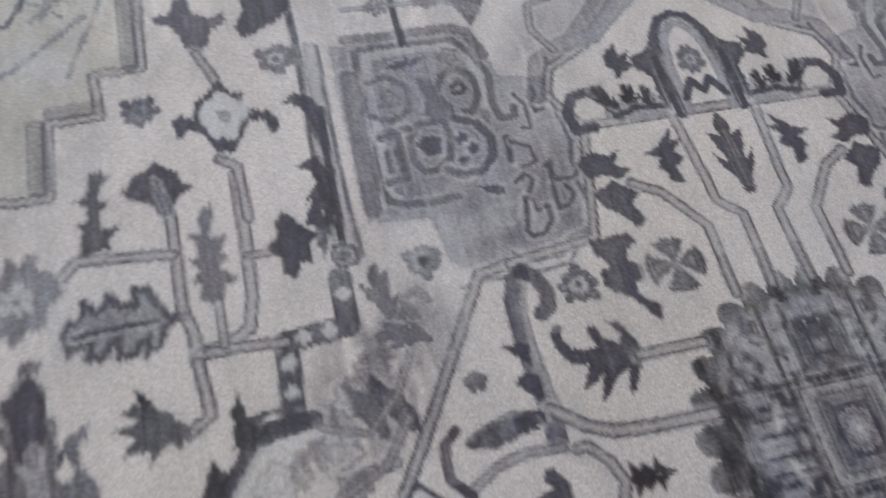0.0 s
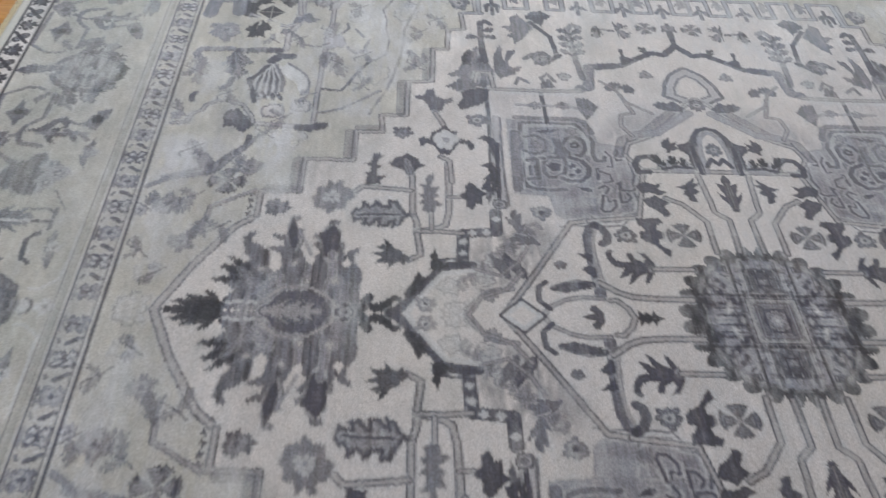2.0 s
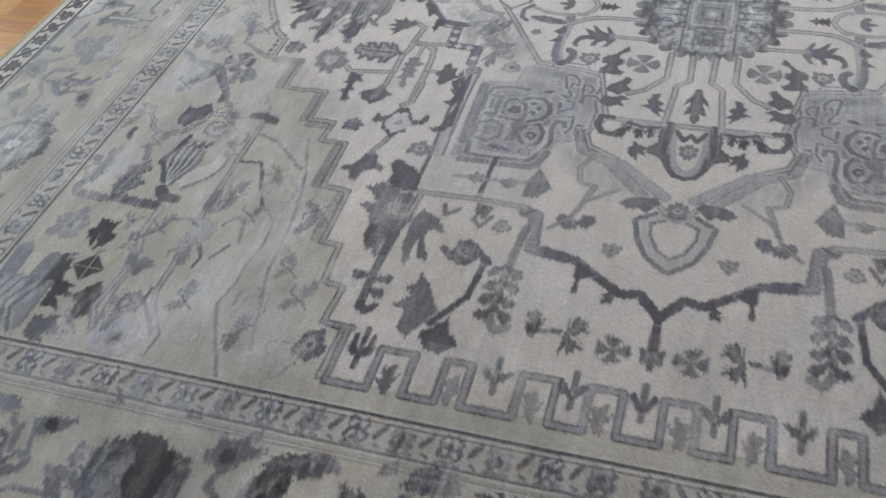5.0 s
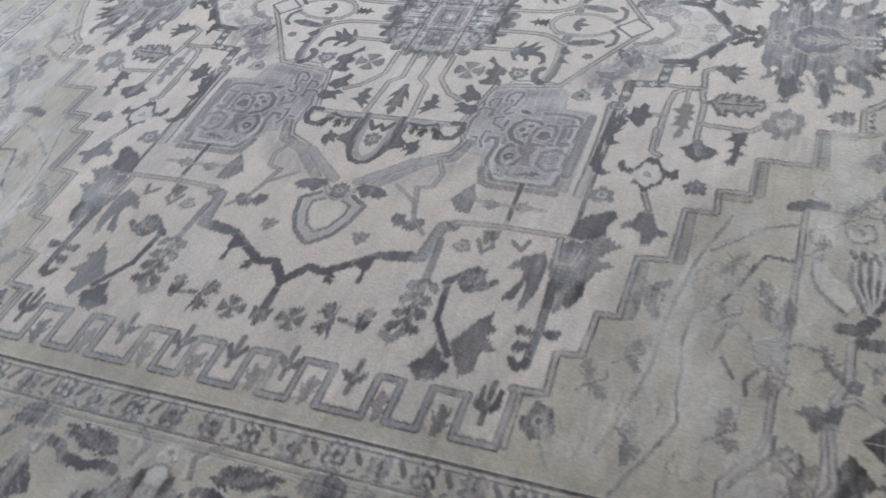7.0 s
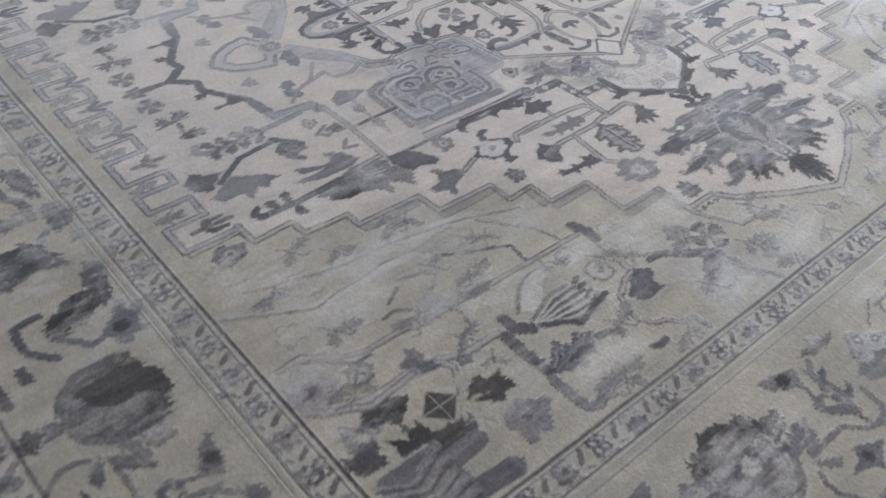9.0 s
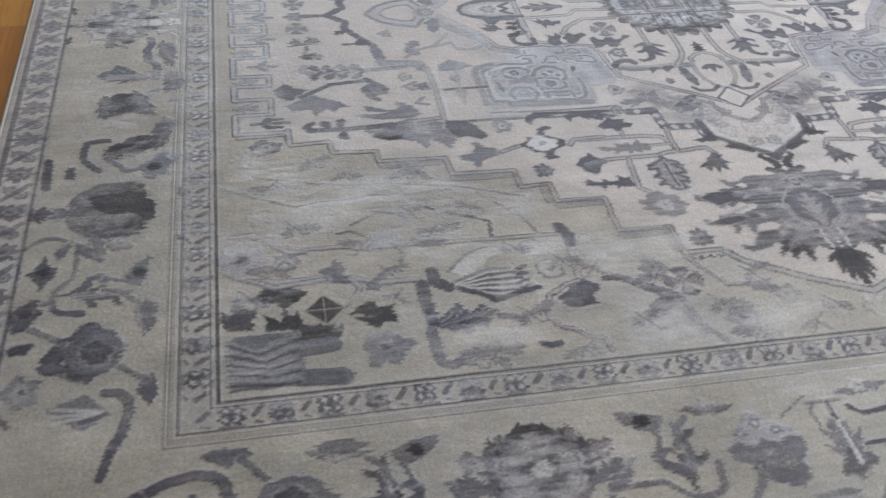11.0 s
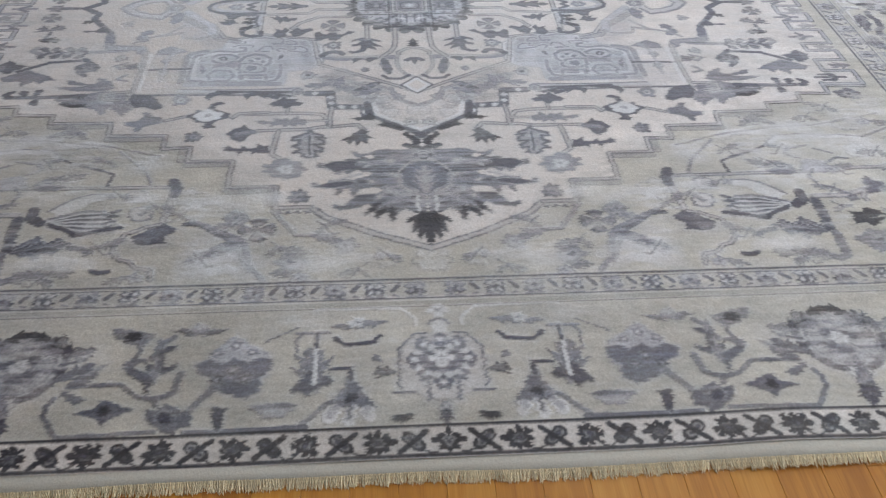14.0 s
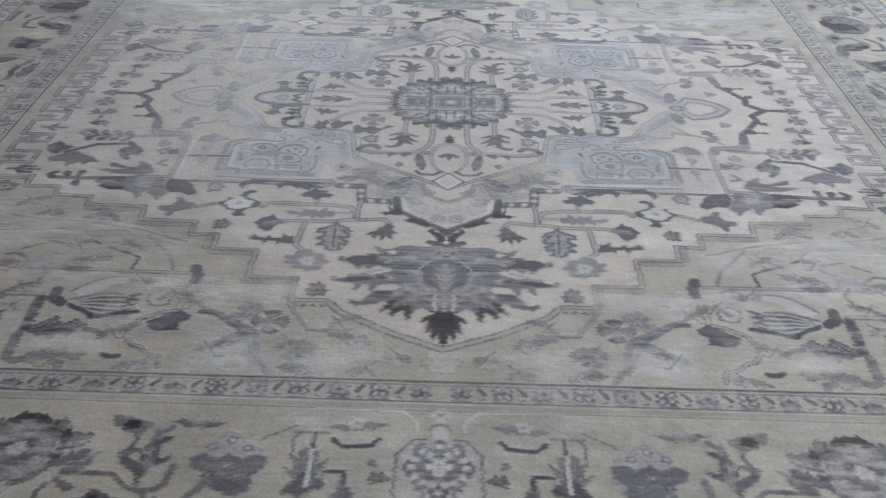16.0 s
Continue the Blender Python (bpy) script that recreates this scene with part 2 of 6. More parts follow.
WORN = field_noise(UU.shape, (14, 4), 46) * 0.6 + field_noise(UU.shape, (5, 1.4), 47) * 0.4
SHARP = np.clip(field_noise(UU.shape, (30, 18), 51) * 1.6 + field_noise(UU.shape, (12, 7), 52) * 0.7 - 0.4, 0.5, 1.0)
DRIFT = np.clip(field_noise(UU.shape, (34, 16), 53) * 0.9 + field_noise(UU.shape, (11, 3), 54) * 0.7 - 0.55, 0, 1)

PALE = np.clip(field_noise(UU.shape, (22, 9), 55) * 1.7 + field_noise(UU.shape, (8, 2.5), 56) * 1.1 - 1.55, 0, 1)
PALE *= np.clip((np.hypot(UU, VV) - 50) / 70, 0, 1) * np.where((UU < 30) & (VV > 80) & (VV < 123), 0.1, 1)
DRIFT[(VV > 172.4) | (UU > 171.6)] *= 0.15
FLECK[(VV > 172.4) | (UU > 171.6)] *= 0.15


def lay(box, cover, ink, name="", rise=1.0, strength=1.0, crisp=False):
    """Knots of one colour over the part of the canvas that is covered; a name begins a part of its own."""
    deep = ink in ("black", "dark")
    fade = np.clip(cover, 0, 1)
    if cover.max() > 1.01 and not crisp:
        fade = np.where(cover == 0, 0, np.clip((cover - 0.5) * (np.sqrt(SHARP[box]) if deep else SHARP[box]) + 0.5, 0, 1))
    k = fade * strength
    if ink not in ("ivory", "beige"):
        k = k * ((0.95 + 0.05 * MOTTLE[box]) if deep else (0.86 + 0.14 * MOTTLE[box]))
    tone = np.array(INK[ink])
    if ink in ("black", "dark", "slate", "grey"):
        d = DRIFT[box][..., None] * (0.12 if ink == "black" else 0.18)
        tone = tone * (1 - d) + np.array(INK["mist" if ink == "grey" else "grey"]) * d
        if ink in ("slate", "grey"):
            k = k * (1 - 0.25 * PALE[box])
    DYE[box] = DYE[box] * (1 - k[..., None]) + tone * k[..., None]
    if RIM[ink] and np.max(strength) > 0.4:
        if ink != "ash":
            s = np.clip(cover - 2.6, 0, 1) * FLECK[box] * strength * (0.1 if deep else 0.22)
            DYE[box] = DYE[box] * (1 - s[..., None]) + np.array(INK["mist" if ink != "mist" else "silver"]) * s[..., None]
        h = np.clip(cover + 2.6, 0, 1) * np.clip(0.4 - cover, 0, 1) * np.clip(MOTTLE[box] * 1.6 - 0.5, 0, 1) * 0.4
        DYE[box] = DYE[box] * (1 - h[..., None]) + np.array(INK["silver"]) * h[..., None]
        e = (np.clip(cover, 0, 1) * np.clip(2.3 - cover, 0, 1) * 0.48 * strength * np.clip(SHARP[box] * 1.7 - 0.5, 0.1, 1))[..., None]
        DYE[box] = DYE[box] * (1 - e) + np.array(INK[RIM[ink]]) * e
    GLOSS[box] = GLOSS[box] * (1 - k) + SILK[ink] * k
    RISE[box] = np.maximum(RISE[box], rise * np.clip(cover, 0, 1))
    if name:
        if name != PARTS[-1] or name.endswith("motif"):
            PARTS.append(name)
        PART[box] = np.where(cover > 0.5, len(PARTS) - 1, PART[box])


def to_path(u, v, pts):
    """The distance of each knot from a line through points."""
    far = np.full(u.shape, 1e9)
    for (a, b), (c, d) in zip(pts, pts[1:]):
        du, dv = c - a, d - b
        s = np.clip(((u - a) * du + (v - b) * dv) / (du * du + dv * dv + 1e-9), 0, 1)
        far = np.minimum(far, np.hypot(u - a - s * du, v - b - s * dv))
    return far


def stroke(name, ink, width, *pts, edge="", strength=1.0):
    us, vs = [p[0] for p in pts], [p[1] for p in pts]
    box = window(min(us) - width, max(us) + width, min(vs) - width, max(vs) + width)
    if box is None:
        return
    calm = 0.9 if name == "border_line_motif" else 0.75 if "frame" in name or "comb" in name or "step" in name or "corner_bar" in name or (not name and strength == 0.7) else 0.7 if name == "stem_motif" else 0.55
    far = to_path(PU[box] * (1 - calm) + UU[box] * calm, PV[box] * (1 - calm) + VV[box] * calm, pts)
    if name == "vine_motif":
        lay(box, np.clip(1.4 - far / 1.5, 0, 1) * np.clip(MOTTLE[box] * 1.8 - 0.3, 0, 1), "silver", strength=0.55)
        ink, width, strength = "grey", 0.75, strength * (0.25 + 0.75 * np.clip(MOTTLE[box] * 1.6, 0, 1))
    elif name == "stem_motif" and ink == "grey":
        ink, edge, width = "ash", "grey", width + 0.2
    if edge:
        lay(box, (width / 2 - far) / 0.22 + 0.5, edge, name, strength=strength, crisp=True)
        lay(box, (width / 2 - 0.33 - far) / 0.22 + 0.5, ink, "", strength=strength * 0.95, crisp=True)
    else:
        lay(box, (width / 2 - far) / 0.25 + 0.5, ink, name, strength=strength, crisp=True)


def inside(u, v, pts):
    hit = np.zeros(u.shape, bool)
    for (a, b), (c, d) in zip(pts, pts[1:] + pts[:1]):
        if b != d:
            hit ^= ((b > v) != (d > v)) & (u < (c - a) * (v - b) / (d - b) + a)
    return hit


def blob(name, ink, *pts, strength=1.0, rim=""):
    """A filled shape with a ragged rim."""
    pts = list(pts)
    us, vs = [p[0] for p in pts], [p[1] for p in pts]
    box = window(min(us), max(us), min(vs), max(vs))
    u, v = PU[box], PV[box]
    far = to_path(u, v, pts + pts[:1]) * np.where(inside(u, v, pts), 1, -1)
    if strength <= 0.6:
        lay(box, np.clip(far / 5 + 0.4, 0, 1) * np.clip(MOTTLE[box] * 1.7 - 0.15, 0, 1), ink, "", strength=strength)
        return
    lay(box, far / 0.28 + 0.5, ink, name, strength=strength)
    if ink in ("black", "dark", "slate", "grey"):
        lay(box, np.clip(far / 1.2 - 0.5, 0, 1) * np.clip(WORN[box] * 2.0 - 0.7, 0, 1), "mist", strength=0.1 if ink == "black" else 0.2)
    if rim:
        lay(box, 1.2 - np.abs(far) / 0.5, rim)


def leaf(name, ink, width, lobes, base, tip, vein="", strength=1.0):
    """A serrated leaf whose teeth lean towards its tip."""
    (a, b), (c, d) = base, tip
    size = math.hypot(c - a, d - b)
    box = window(min(a, c) - width, max(a, c) + width, min(b, d) - width, max(b, d) + width)
    if box is None:
        return
    u, v = PU[box] - a, PV[box] - b
    s = (u * (c - a) + v * (d - b)) / size / size
    across = (u * (d - b) - v * (c - a)) / size
    free = not (a == c == 0 or b == d == 0)
    if free:
        across = across + 0.06 * size * np.sin(2.9 * s + a + b)
    t = np.abs(across)
    q = s - 0.75 * t / size
    tooth = (q * lobes + (0.45 * (across > 0) if free and lobes > 1 else 0)) % 1.0
    shape = np.sin(np.pi * np.clip(q * 0.93 + 0.05, 0, 1) ** 0.75) ** 0.8
    half = width * 0.54 * shape * (0.36 + 0.64 * tooth)
    cover = (half - t) / 0.25 + 0.5
    cover = np.where((s < -0.03) | (s > 1.05), 0, cover)
    lay(box, cover, ink, name, strength=strength)
    if not vein and width > 4 and ink in ("black", "dark", "slate"):
        vein, strength = "ash", 0.55
    if vein:
        lay(box, np.where((s > 0.05) & (s < 0.8), (0.3 - t) / 0.25 + 0.5, 0), vein, strength=0.75 * strength)


def flower(name, ink, radius, petals, c, heart="", turn=0.0, flat=1.0, strength=1.0, deep=0.26):
    """A scalloped blossom of uneven petals; heart: the colour of its eye and petal veins. A faint one is a ghost outline."""
    box = window(c[0] - radius * 1.25, c[0] + radius * 1.25, c[1] - radius * 1.25, c[1] + radius * 1.25)
    if box is None:
        return
    u, v = PU[box] - c[0], (PV[box] - c[1]) / flat
    r, a = np.hypot(u, v), np.arctan2(v, u) + turn
    q = c[0] * 1.7 + c[1] * 0.9
    rough = 1 + (0.1 * np.sin(3 * a + q) + 0.07 * np.sin(5 * a - 2 * q) if radius > 1.5 else 0)
    deep = max(deep, 0.3) if radius > 1.9 else deep
    edge_r = radius * rough * (1 - deep + deep * np.abs(np.cos(petals * a / 2)) ** 0.7)
    if strength < 0.9 and radius > 2.3:
        fill = (edge_r - r) / 1.2 + 0.5
        lay(box, np.clip(fill, 0, 1) * np.clip(MOTTLE[box] * 1.8 - 0.2, 0, 1), "silver", strength=0.4)
        lay(box, (0.2 - np.abs(edge_r * 0.95 - r)) / 0.25 + 0.5, "grey", name, strength=strength * 0.75)
        lay(box, (0.2 - np.abs(edge_r * 0.45 - r)) / 0.25 + 0.5, "grey", strength=strength * 0.5)
        return
    lay(box, (edge_r - r) / 0.28 + 0.5, ink, name, strength=strength)
    if 10 > radius > 1.9 and name and "star" not in name and "foot" not in name:
        vein = np.abs(np.cos(petals * a / 2 + math.pi / 2)) * 2.4 - 1.7
        lay(box, np.where((r < radius * 0.8) & (r > radius * 0.36), vein, 0), "mist", strength=0.55)
        lay(box, (radius * 0.36 - r) / 0.25 + 0.5, heart or "ash", strength=0.75)
        lay(box, (radius * 0.2 - r) / 0.25 + 0.5, "dark", strength=0.8)
    elif heart:
        lay(box, (radius * 0.24 - r) / 0.25 + 0.5, heart, strength=0.8)
        lay(box, np.where(r < radius * 0.7, np.abs(np.cos(petals * a / 2 + math.pi / 2)) * 2 - 1.3, 0), heart, strength=0.5)


def quarter_rosette(name, ink, radius, c):
    """Four separate wedge petals round a small eye."""
    box = window(c[0] - radius, c[0] + radius, c[1] - radius, c[1] + radius)
    u, v = PU[box] - c[0], PV[box] - c[1]
    r, a = np.hypot(u, v), np.arctan2(v, u)
    wedge = np.abs(np.cos(2 * a)) ** 0.5
    lay(box, np.minimum((radius - r) / 0.4, (wedge - 0.62) * r * 1.6) + 0.5, ink, name)
    lay(box, np.minimum((radius - 1.1 - r) / 0.3, (wedge - 0.84) * r * 1.8) + 0.3, "ash", strength=0.6 if ink == "dark" else 0.3)


def square_ring(name, ink, size, c, width=0.9, fill=""):
    box = window(c[0] - size, c[0] + size, c[1] - size, c[1] + size)
    u, v = PU[box] - c[0], PV[box] - c[1]
    r = (np.abs(u) ** 3 + np.abs(v) ** 3) ** (1 / 3)
    if fill:
        lay(box, (size - r) / 0.25 + 0.5, fill)
    lay(box, (width / 2 - np.abs(r - size)) / 0.22 + 0.5, ink, name)
    lay(box, (0.8 - np.hypot(u, v)) / 0.25 + 0.5, ink, strength=0.8)


# grounds: beige all over, the paler lozenge of the field inside its stepped outline
STAIR = [(0, 122.5), (12.2, 117.2), (23.8, 110.6), (27.5, 106.7), (35.8, 106.8), (36.0, 98.3), (47.8, 98.1), (47.6, 86.9), (58.8, 86.8), (58.9, 80.4),
         (65.8, 80.9), (66.0, 74.7), (80.7, 74.5), (81.2, 68.2), (96.8, 67.9), (97.2, 64.0), (107.0, 63.4), (107.8, 59.0), (116.6, 59.6), (117.6, 55.2), (128.6, 55.6)]
blob("stepped_field", "ivory", (-3, -3), (-3, 122.5), *STAIR, (128.6, -3))
blob("", "sage", (36, 109.5), (36.6, 101.5), (49.6, 101.3), (49.5, 90.2), (61, 90), (61, 84), (68.5, 83.5), (68, 77.6), (83, 77.2), (84, 74), (64, 73), (46, 86), (35.5, 98), (35.5, 107), strength=0.35)
CART = [(0, 55), (12.5, 47.3), (27.7, 38.4), (28.5, 34.3), (30, 22.8), (46.9, 18.9), (52.8, 22.5), (57.1, 20.7), (60.5, 14.5), (70.4, 5.5), (75.9, 1.9), (77, 0)]

# large square panels beside the medallion
blob("corner_square_panel", "mist", (65.5, 50.2), (65.8, 30), (57, 28), (56.2, 21.9), (52.8, 22.3), (46.9, 20), (30.3, 22.5), (28.2, 34.4), (27.7, 38.4), (30.4, 41.5), (36.5, 42.2), (37.3, 50))
blob("", "grey", (46.5, 29), (46, 21), (31, 23.5), (29, 35), (30.5, 40), (36, 33), strength=0.55)
blob("", "mist", (80, 54.5), (66, 54.5), (66, 31), (74, 27), (79, 31), strength=0.35)
blob("", "mist", (57, 28), (60.5, 14.5), (70.4, 6), (73, 14), (66, 24), strength=0.55)
blob("", "grey", (44, 29.5), (43.5, 22), (33, 24.5), (31.5, 33), (38, 32), strength=0.45)
blob("", "mistsilk", (63.2, 46.2), (63.5, 33.2), (59.9, 30.9), (57.1, 30.1), (48.4, 31.4), (42.5, 33.2), (41.8, 38), (39.7, 41.3), (40.3, 46.1), (45.1, 47.2))
blob("", "grey", (66, 49), (66, 31), (58, 29), (46, 29), (38, 34), (38, 48), strength=0.55)
stroke("panel_frame_motif", "silver", 1.3, (39.6, 45.6), (40.8, 46.6), (49, 46.2), (60, 45.9), (63, 45.4), (63.6, 38), (63.2, 33.6), (61, 31.8), (57.4, 30.6), (52.4, 31.2), strength=0.45)
stroke("panel_frame_motif", "grey", 1.0, (51.6, 27.4), (50.1, 27.7), (50, 29.5), (52.7, 30.1), (57.7, 29.4), (61.9, 31), (64.4, 33), (64.6, 38.5), (64.8, 43.5), (64.2, 46.7), (60, 47), (54.9, 47), (48.7, 47.3), (42.8, 47.6), (40, 46.9), (39, 45), (38.8, 41.4), (39.1, 38.1))
stroke("panel_bar_motif", "grey", 2.2, (60.1, 48.4), (53.8, 48.6), (47.7, 48.9), (39, 49.1), strength=0.8)
stroke("panel_bar_motif", "grey", 1.6, (66.5, 47.7), (66.4, 43.3), (66.5, 38.1), (66.5, 32.6), (65.6, 30.7), (61.1, 29.2), strength=0.8)
stroke("panel_ring_motif", "slate", 1.0, (55.3, 37.3), (58.3, 36), (59.5, 34), (58, 31.8), (54.1, 31.7), (51.7, 33.2), (52.3, 35.5), (55.3, 37.3))
stroke("", "dark", 0.7, (56.3, 34.9), (57.2, 33.7), (55.9, 33.1), (55, 34), (55.3, 34.9))
blob("panel_knot_motif", "grey", (58.7, 39.6), (57.8, 37.3), (54, 37.1), (51.9, 35.1), (50.4, 36.9), (52, 39.9), (54.5, 38.6))
leaf("panel_leaf_motif", "slate", 1.9, 2, (60.9, 42.7), (61.8, 37.3))
blob("", "grey", (57.9, 45.6), (58.1, 43.5), (53.9, 43.2), (52, 45.6), (54.2, 46.7), strength=0.6)
stroke("panel_ring_motif", "grey", 0.9, (50.8, 37.3), (51.1, 40.5), (48.9, 42.4), (45.2, 42.6), (43.4, 41.5), (43.4, 39.6), (44.8, 37.9), (48.3, 37), (50.8, 37.3))
flower("panel_flower_motif", "slate", 1.7, 5, (47.3, 40))
stroke("", "grey", 0.9, (50.1, 46.1), (50.4, 42.1))
stroke("panel_ring_motif", "slate", 1.1, (51.1, 35.8), (49.8, 33.1), (47.2, 31.7), (44.2, 32.2), (42.3, 34.2), (42.1, 36.7), (43.1, 38.4))
flower("", "slate", 0.9, 5, (47.8, 35.7))
flower("", "slate", 0.75, 5, (46, 34.4))
flower("", "slate", 0.75, 5, (44.4, 36))
stroke("", "grey", 0.9, (47.1, 45.6), (44, 45.7))
stroke("", "grey", 0.9, (47.2, 44.3), (44.2, 44.2))
leaf("panel_seed_motif", "dark", 1.9, 1, (40, 35.1), (38.7, 32.2))
stroke("", "slate", 0.9, (46.8, 29.7), (43.2, 30))
blob("panel_scroll_motif", "mistsilk", (36.7, 29.7), (32.5, 30.6), (32.3, 28.7), (34.2, 27.4), (35, 28.7), strength=0.8)
blob("panel_scroll_motif", "mistsilk", (45.5, 28.8), (44.6, 27.3), (42.6, 27), (42.5, 29), strength=0.8)
blob("panel_scroll_motif", "mistsilk", (36.4, 34.1), (36.4, 31.3), (34.3, 32.1), (34.4, 33.7), strength=0.8)
blob("panel_scroll_motif", "mistsilk", (55.9, 22.6), (55.8, 21.4), (52, 22.2), (51.2, 23.7), strength=0.8)
stroke("", "slate", 0.5, (46, 29.2), (44.9, 27), (42.5, 26.8), (41.9, 28.7))
stroke("", "slate", 0.5, (53.7, 26.9), (51.7, 25.8), (47.7, 26.1), (48, 27.2))
stroke("", "slate", 0.5, (54.7, 24.1), (53, 24), (51.9, 25), (50.3, 24.7), (50.7, 23.5))
stroke("", "slate", 0.6, (59, 20.6), (53.2, 21.6), (49.4, 21.8), (45, 21.4), (41.2, 22.2), (40, 21.7))
stroke("", "slate", 0.6, (41.6, 25.9), (42.2, 25.1), (39.3, 25.5), (39.2, 22.7), (40.6, 21.4))
stroke("", "slate", 0.5, (39.8, 30.4), (40.9, 28.9), (39.8, 28.1), (37.6, 29.3), (35.2, 28.8), (35.6, 27.2))
stroke("", "slate", 0.5, (38.6, 25.7), (35, 26), (35.3, 24.4), (37, 23.3), (38.2, 24.1))
stroke("", "slate", 0.6, (37.3, 29.8), (32.6, 30.8), (31.6, 30.4), (31.9, 28.7), (33.7, 27.3), (35.6, 27.4))
stroke("", "slate", 0.6, (38.3, 22.5), (35.1, 21.9), (32.1, 22.3), (31.1, 23.5), (30.5, 25.9), (28.3, 27.6), (28.3, 31.9), (29.7, 33.4))
blob("", "slate", (38.1, 40.2), (39.6, 35.8), (37, 34.7), (34.9, 38.1), (36.1, 39.4), strength=0.6)
blob("panel_foot_motif", "silver", (28.8, 38.4), (28.9, 33.1), (27.9, 31.9), (27.9, 27), (29.9, 26), (29.4, 25.4), (26.6, 27.8), (27.1, 35.8), strength=0.8)
stroke("", "slate", 0.5, (26.3, 40.8), (26.9, 38.4), (26.7, 32.2), (27.1, 26.9), (29.5, 25.2), (30.1, 22.5))
for c in ((55.4, 43.6), (61.4, 34.2)):
    flower("panel_flower_motif", "grey", 1.6, 6, c, "mist", strength=0.8)
stroke("panel_ring_motif", "grey", 0.9, (58.6, 46), (59.4, 43.4), (57.4, 41), (53.4, 41.2), (51.8, 44), (53, 46.4), strength=0.8)
stroke("panel_ring_motif", "grey", 0.9, (49.4, 46.2), (49.6, 43.8), (43, 43.8), (42.6, 46.4), strength=0.8)
stroke("stem_motif", "dark", 1.1, (77.4, 40.2), (64.8, 39.8))

# the outline of the inner cartouche
stroke("cartouche_line_motif", "ash", 1.6, *CART[:4], edge="dark")
stroke("cartouche_line_motif", "ash", 1.5, *CART[3:6], (46.9, 18.9), edge="dark")
stroke("cartouche_line_motif", "ash", 1.5, *CART[5:], edge="dark")
stroke("", "grey", 2.6, (52.8, 23.8), (58.6, 22), (62, 15.8), (71, 7.4), strength=0.6)

# medallion
def medallion():
    box = window(0, 23, 0, 23)
    u, v = PU[box], PV[box]
    a, r = np.arctan2(v / 18.6, u / 20.2), np.hypot(u / 20.2, v / 18.6)
    rim = 0.93 + 0.13 * np.abs(np.sin(a * 14)) ** 0.7
    lay(box, (rim - r) * 60 + 0.5, "black", "centre_medallion")
    lay(box, ((0.97 - r) * 20 + 0.5) * np.clip(field_noise(u.shape, (9, 2), 31) * 3 - 1.9, 0, 1), "slate", strength=0.3)
    inner = (np.abs(u / 15.8) ** 3.0 + np.abs(v / 13.6) ** 3.0) ** (1 / 3.0)
    lay(box, (1 - inner) * 25 + 0.5, "dark", "medallion_panel")
    streak = np.clip(field_noise(u.shape, (10, 2), 32) * 3 - 1.5, 0, 1)
    blob("medallion_block_motif", "mistsilk", (6.8, -11), (13.4, -11), (16.6, -4), (17.2, 0), (16.6, 4), (13.4, 10.6), (9.4, 10.6), (6.8, 8.2))
    blob("medallion_block_motif", "mistsilk", (-4, 5.8), (4, 5.8), (4, 11), (2.6, 13.6), (-4, 13.6))
    blob("medallion_block_motif", "mistsilk", (4.8, 8), (8.4, 11.8), (6.4, 13), (4.8, 12.6))
    for a, b, w in (((6.8, 3.4), (16.4, 3.4), 0.7), ((6.8, 6.2), (15, 6.2), 0.4), ((9.6, 1.2), (13.6, 1.2), 0.5), ((9.6, 0), (9.6, 1.2), 0.4),
                    ((13.6, 0), (13.6, 1.2), 0.4), ((1.3, 6.6), (1.3, 11.8), 0.5), ((9.8, 5), (12.8, 8.6), 0.5), ((3.2, 7), (3.2, 12), 0.4)):
        stroke("", "dark", w, a, b, strength=0.9)
    for a, b in (((7.6, 2.3), (15.6, 2.3)), ((0.5, 6.6), (0.5, 12.6)), ((7.4, 0), (7.4, 8)), ((8, 4.6), (15, 4.6))):
        stroke("", "silver", 0.45, a, b, strength=0.5)
    flower("", "silver", 1.0, 5, (11.6, 6.6))
    flower("", "silver", 0.9, 5, (2.4, 9.4))
    lay(box, np.clip((1 - inner) * 25 + 0.5, 0, 1) * streak, "dark", strength=0.45)
    lay(box, np.clip((1 - inner) * 25 + 0.5, 0, 1) * np.clip(field_noise(u.shape, (5, 4), 33) * 3 - 1.4, 0, 1), "dark", strength=0.75)
    lay(box, np.clip((1 - inner) * 25 + 0.5, 0, 1) * np.clip(field_noise(u.shape, (3, 1.5), 34) * 3 - 2.1, 0, 1), "silver", strength=0.6)
    blob("medallion_square_motif", "dark", (-1, -1), (4.8, -1), (4.8, 4.2), (-1, 4.2))
    stroke("", "silver", 0.5, (5.5, 0), (5.5, 4.9), (0, 4.9), strength=0.55)
    stroke("", "mist", 0.5, (4.2, 0), (4.2, 3.4), (0, 3.4))
    flower("medallion_eye_motif", "mist", 1.85, 8, (0, 0), "silver")
    for p, q in (((6.2, 0), (6.2, 14.6)), ((0, 5.6), (17, 5.6))):
        stroke("", "mist", 0.4, p, q, strength=0.35)
        stroke("", "black", 0.65, (p[0] + 0.7 * (p[0] > 0), p[1] + 0.7 * (p[0] == 0)), (q[0] + 0.7 * (p[0] > 0), q[1] + 0.7 * (p[0] == 0)), strength=0.6)


medallion()

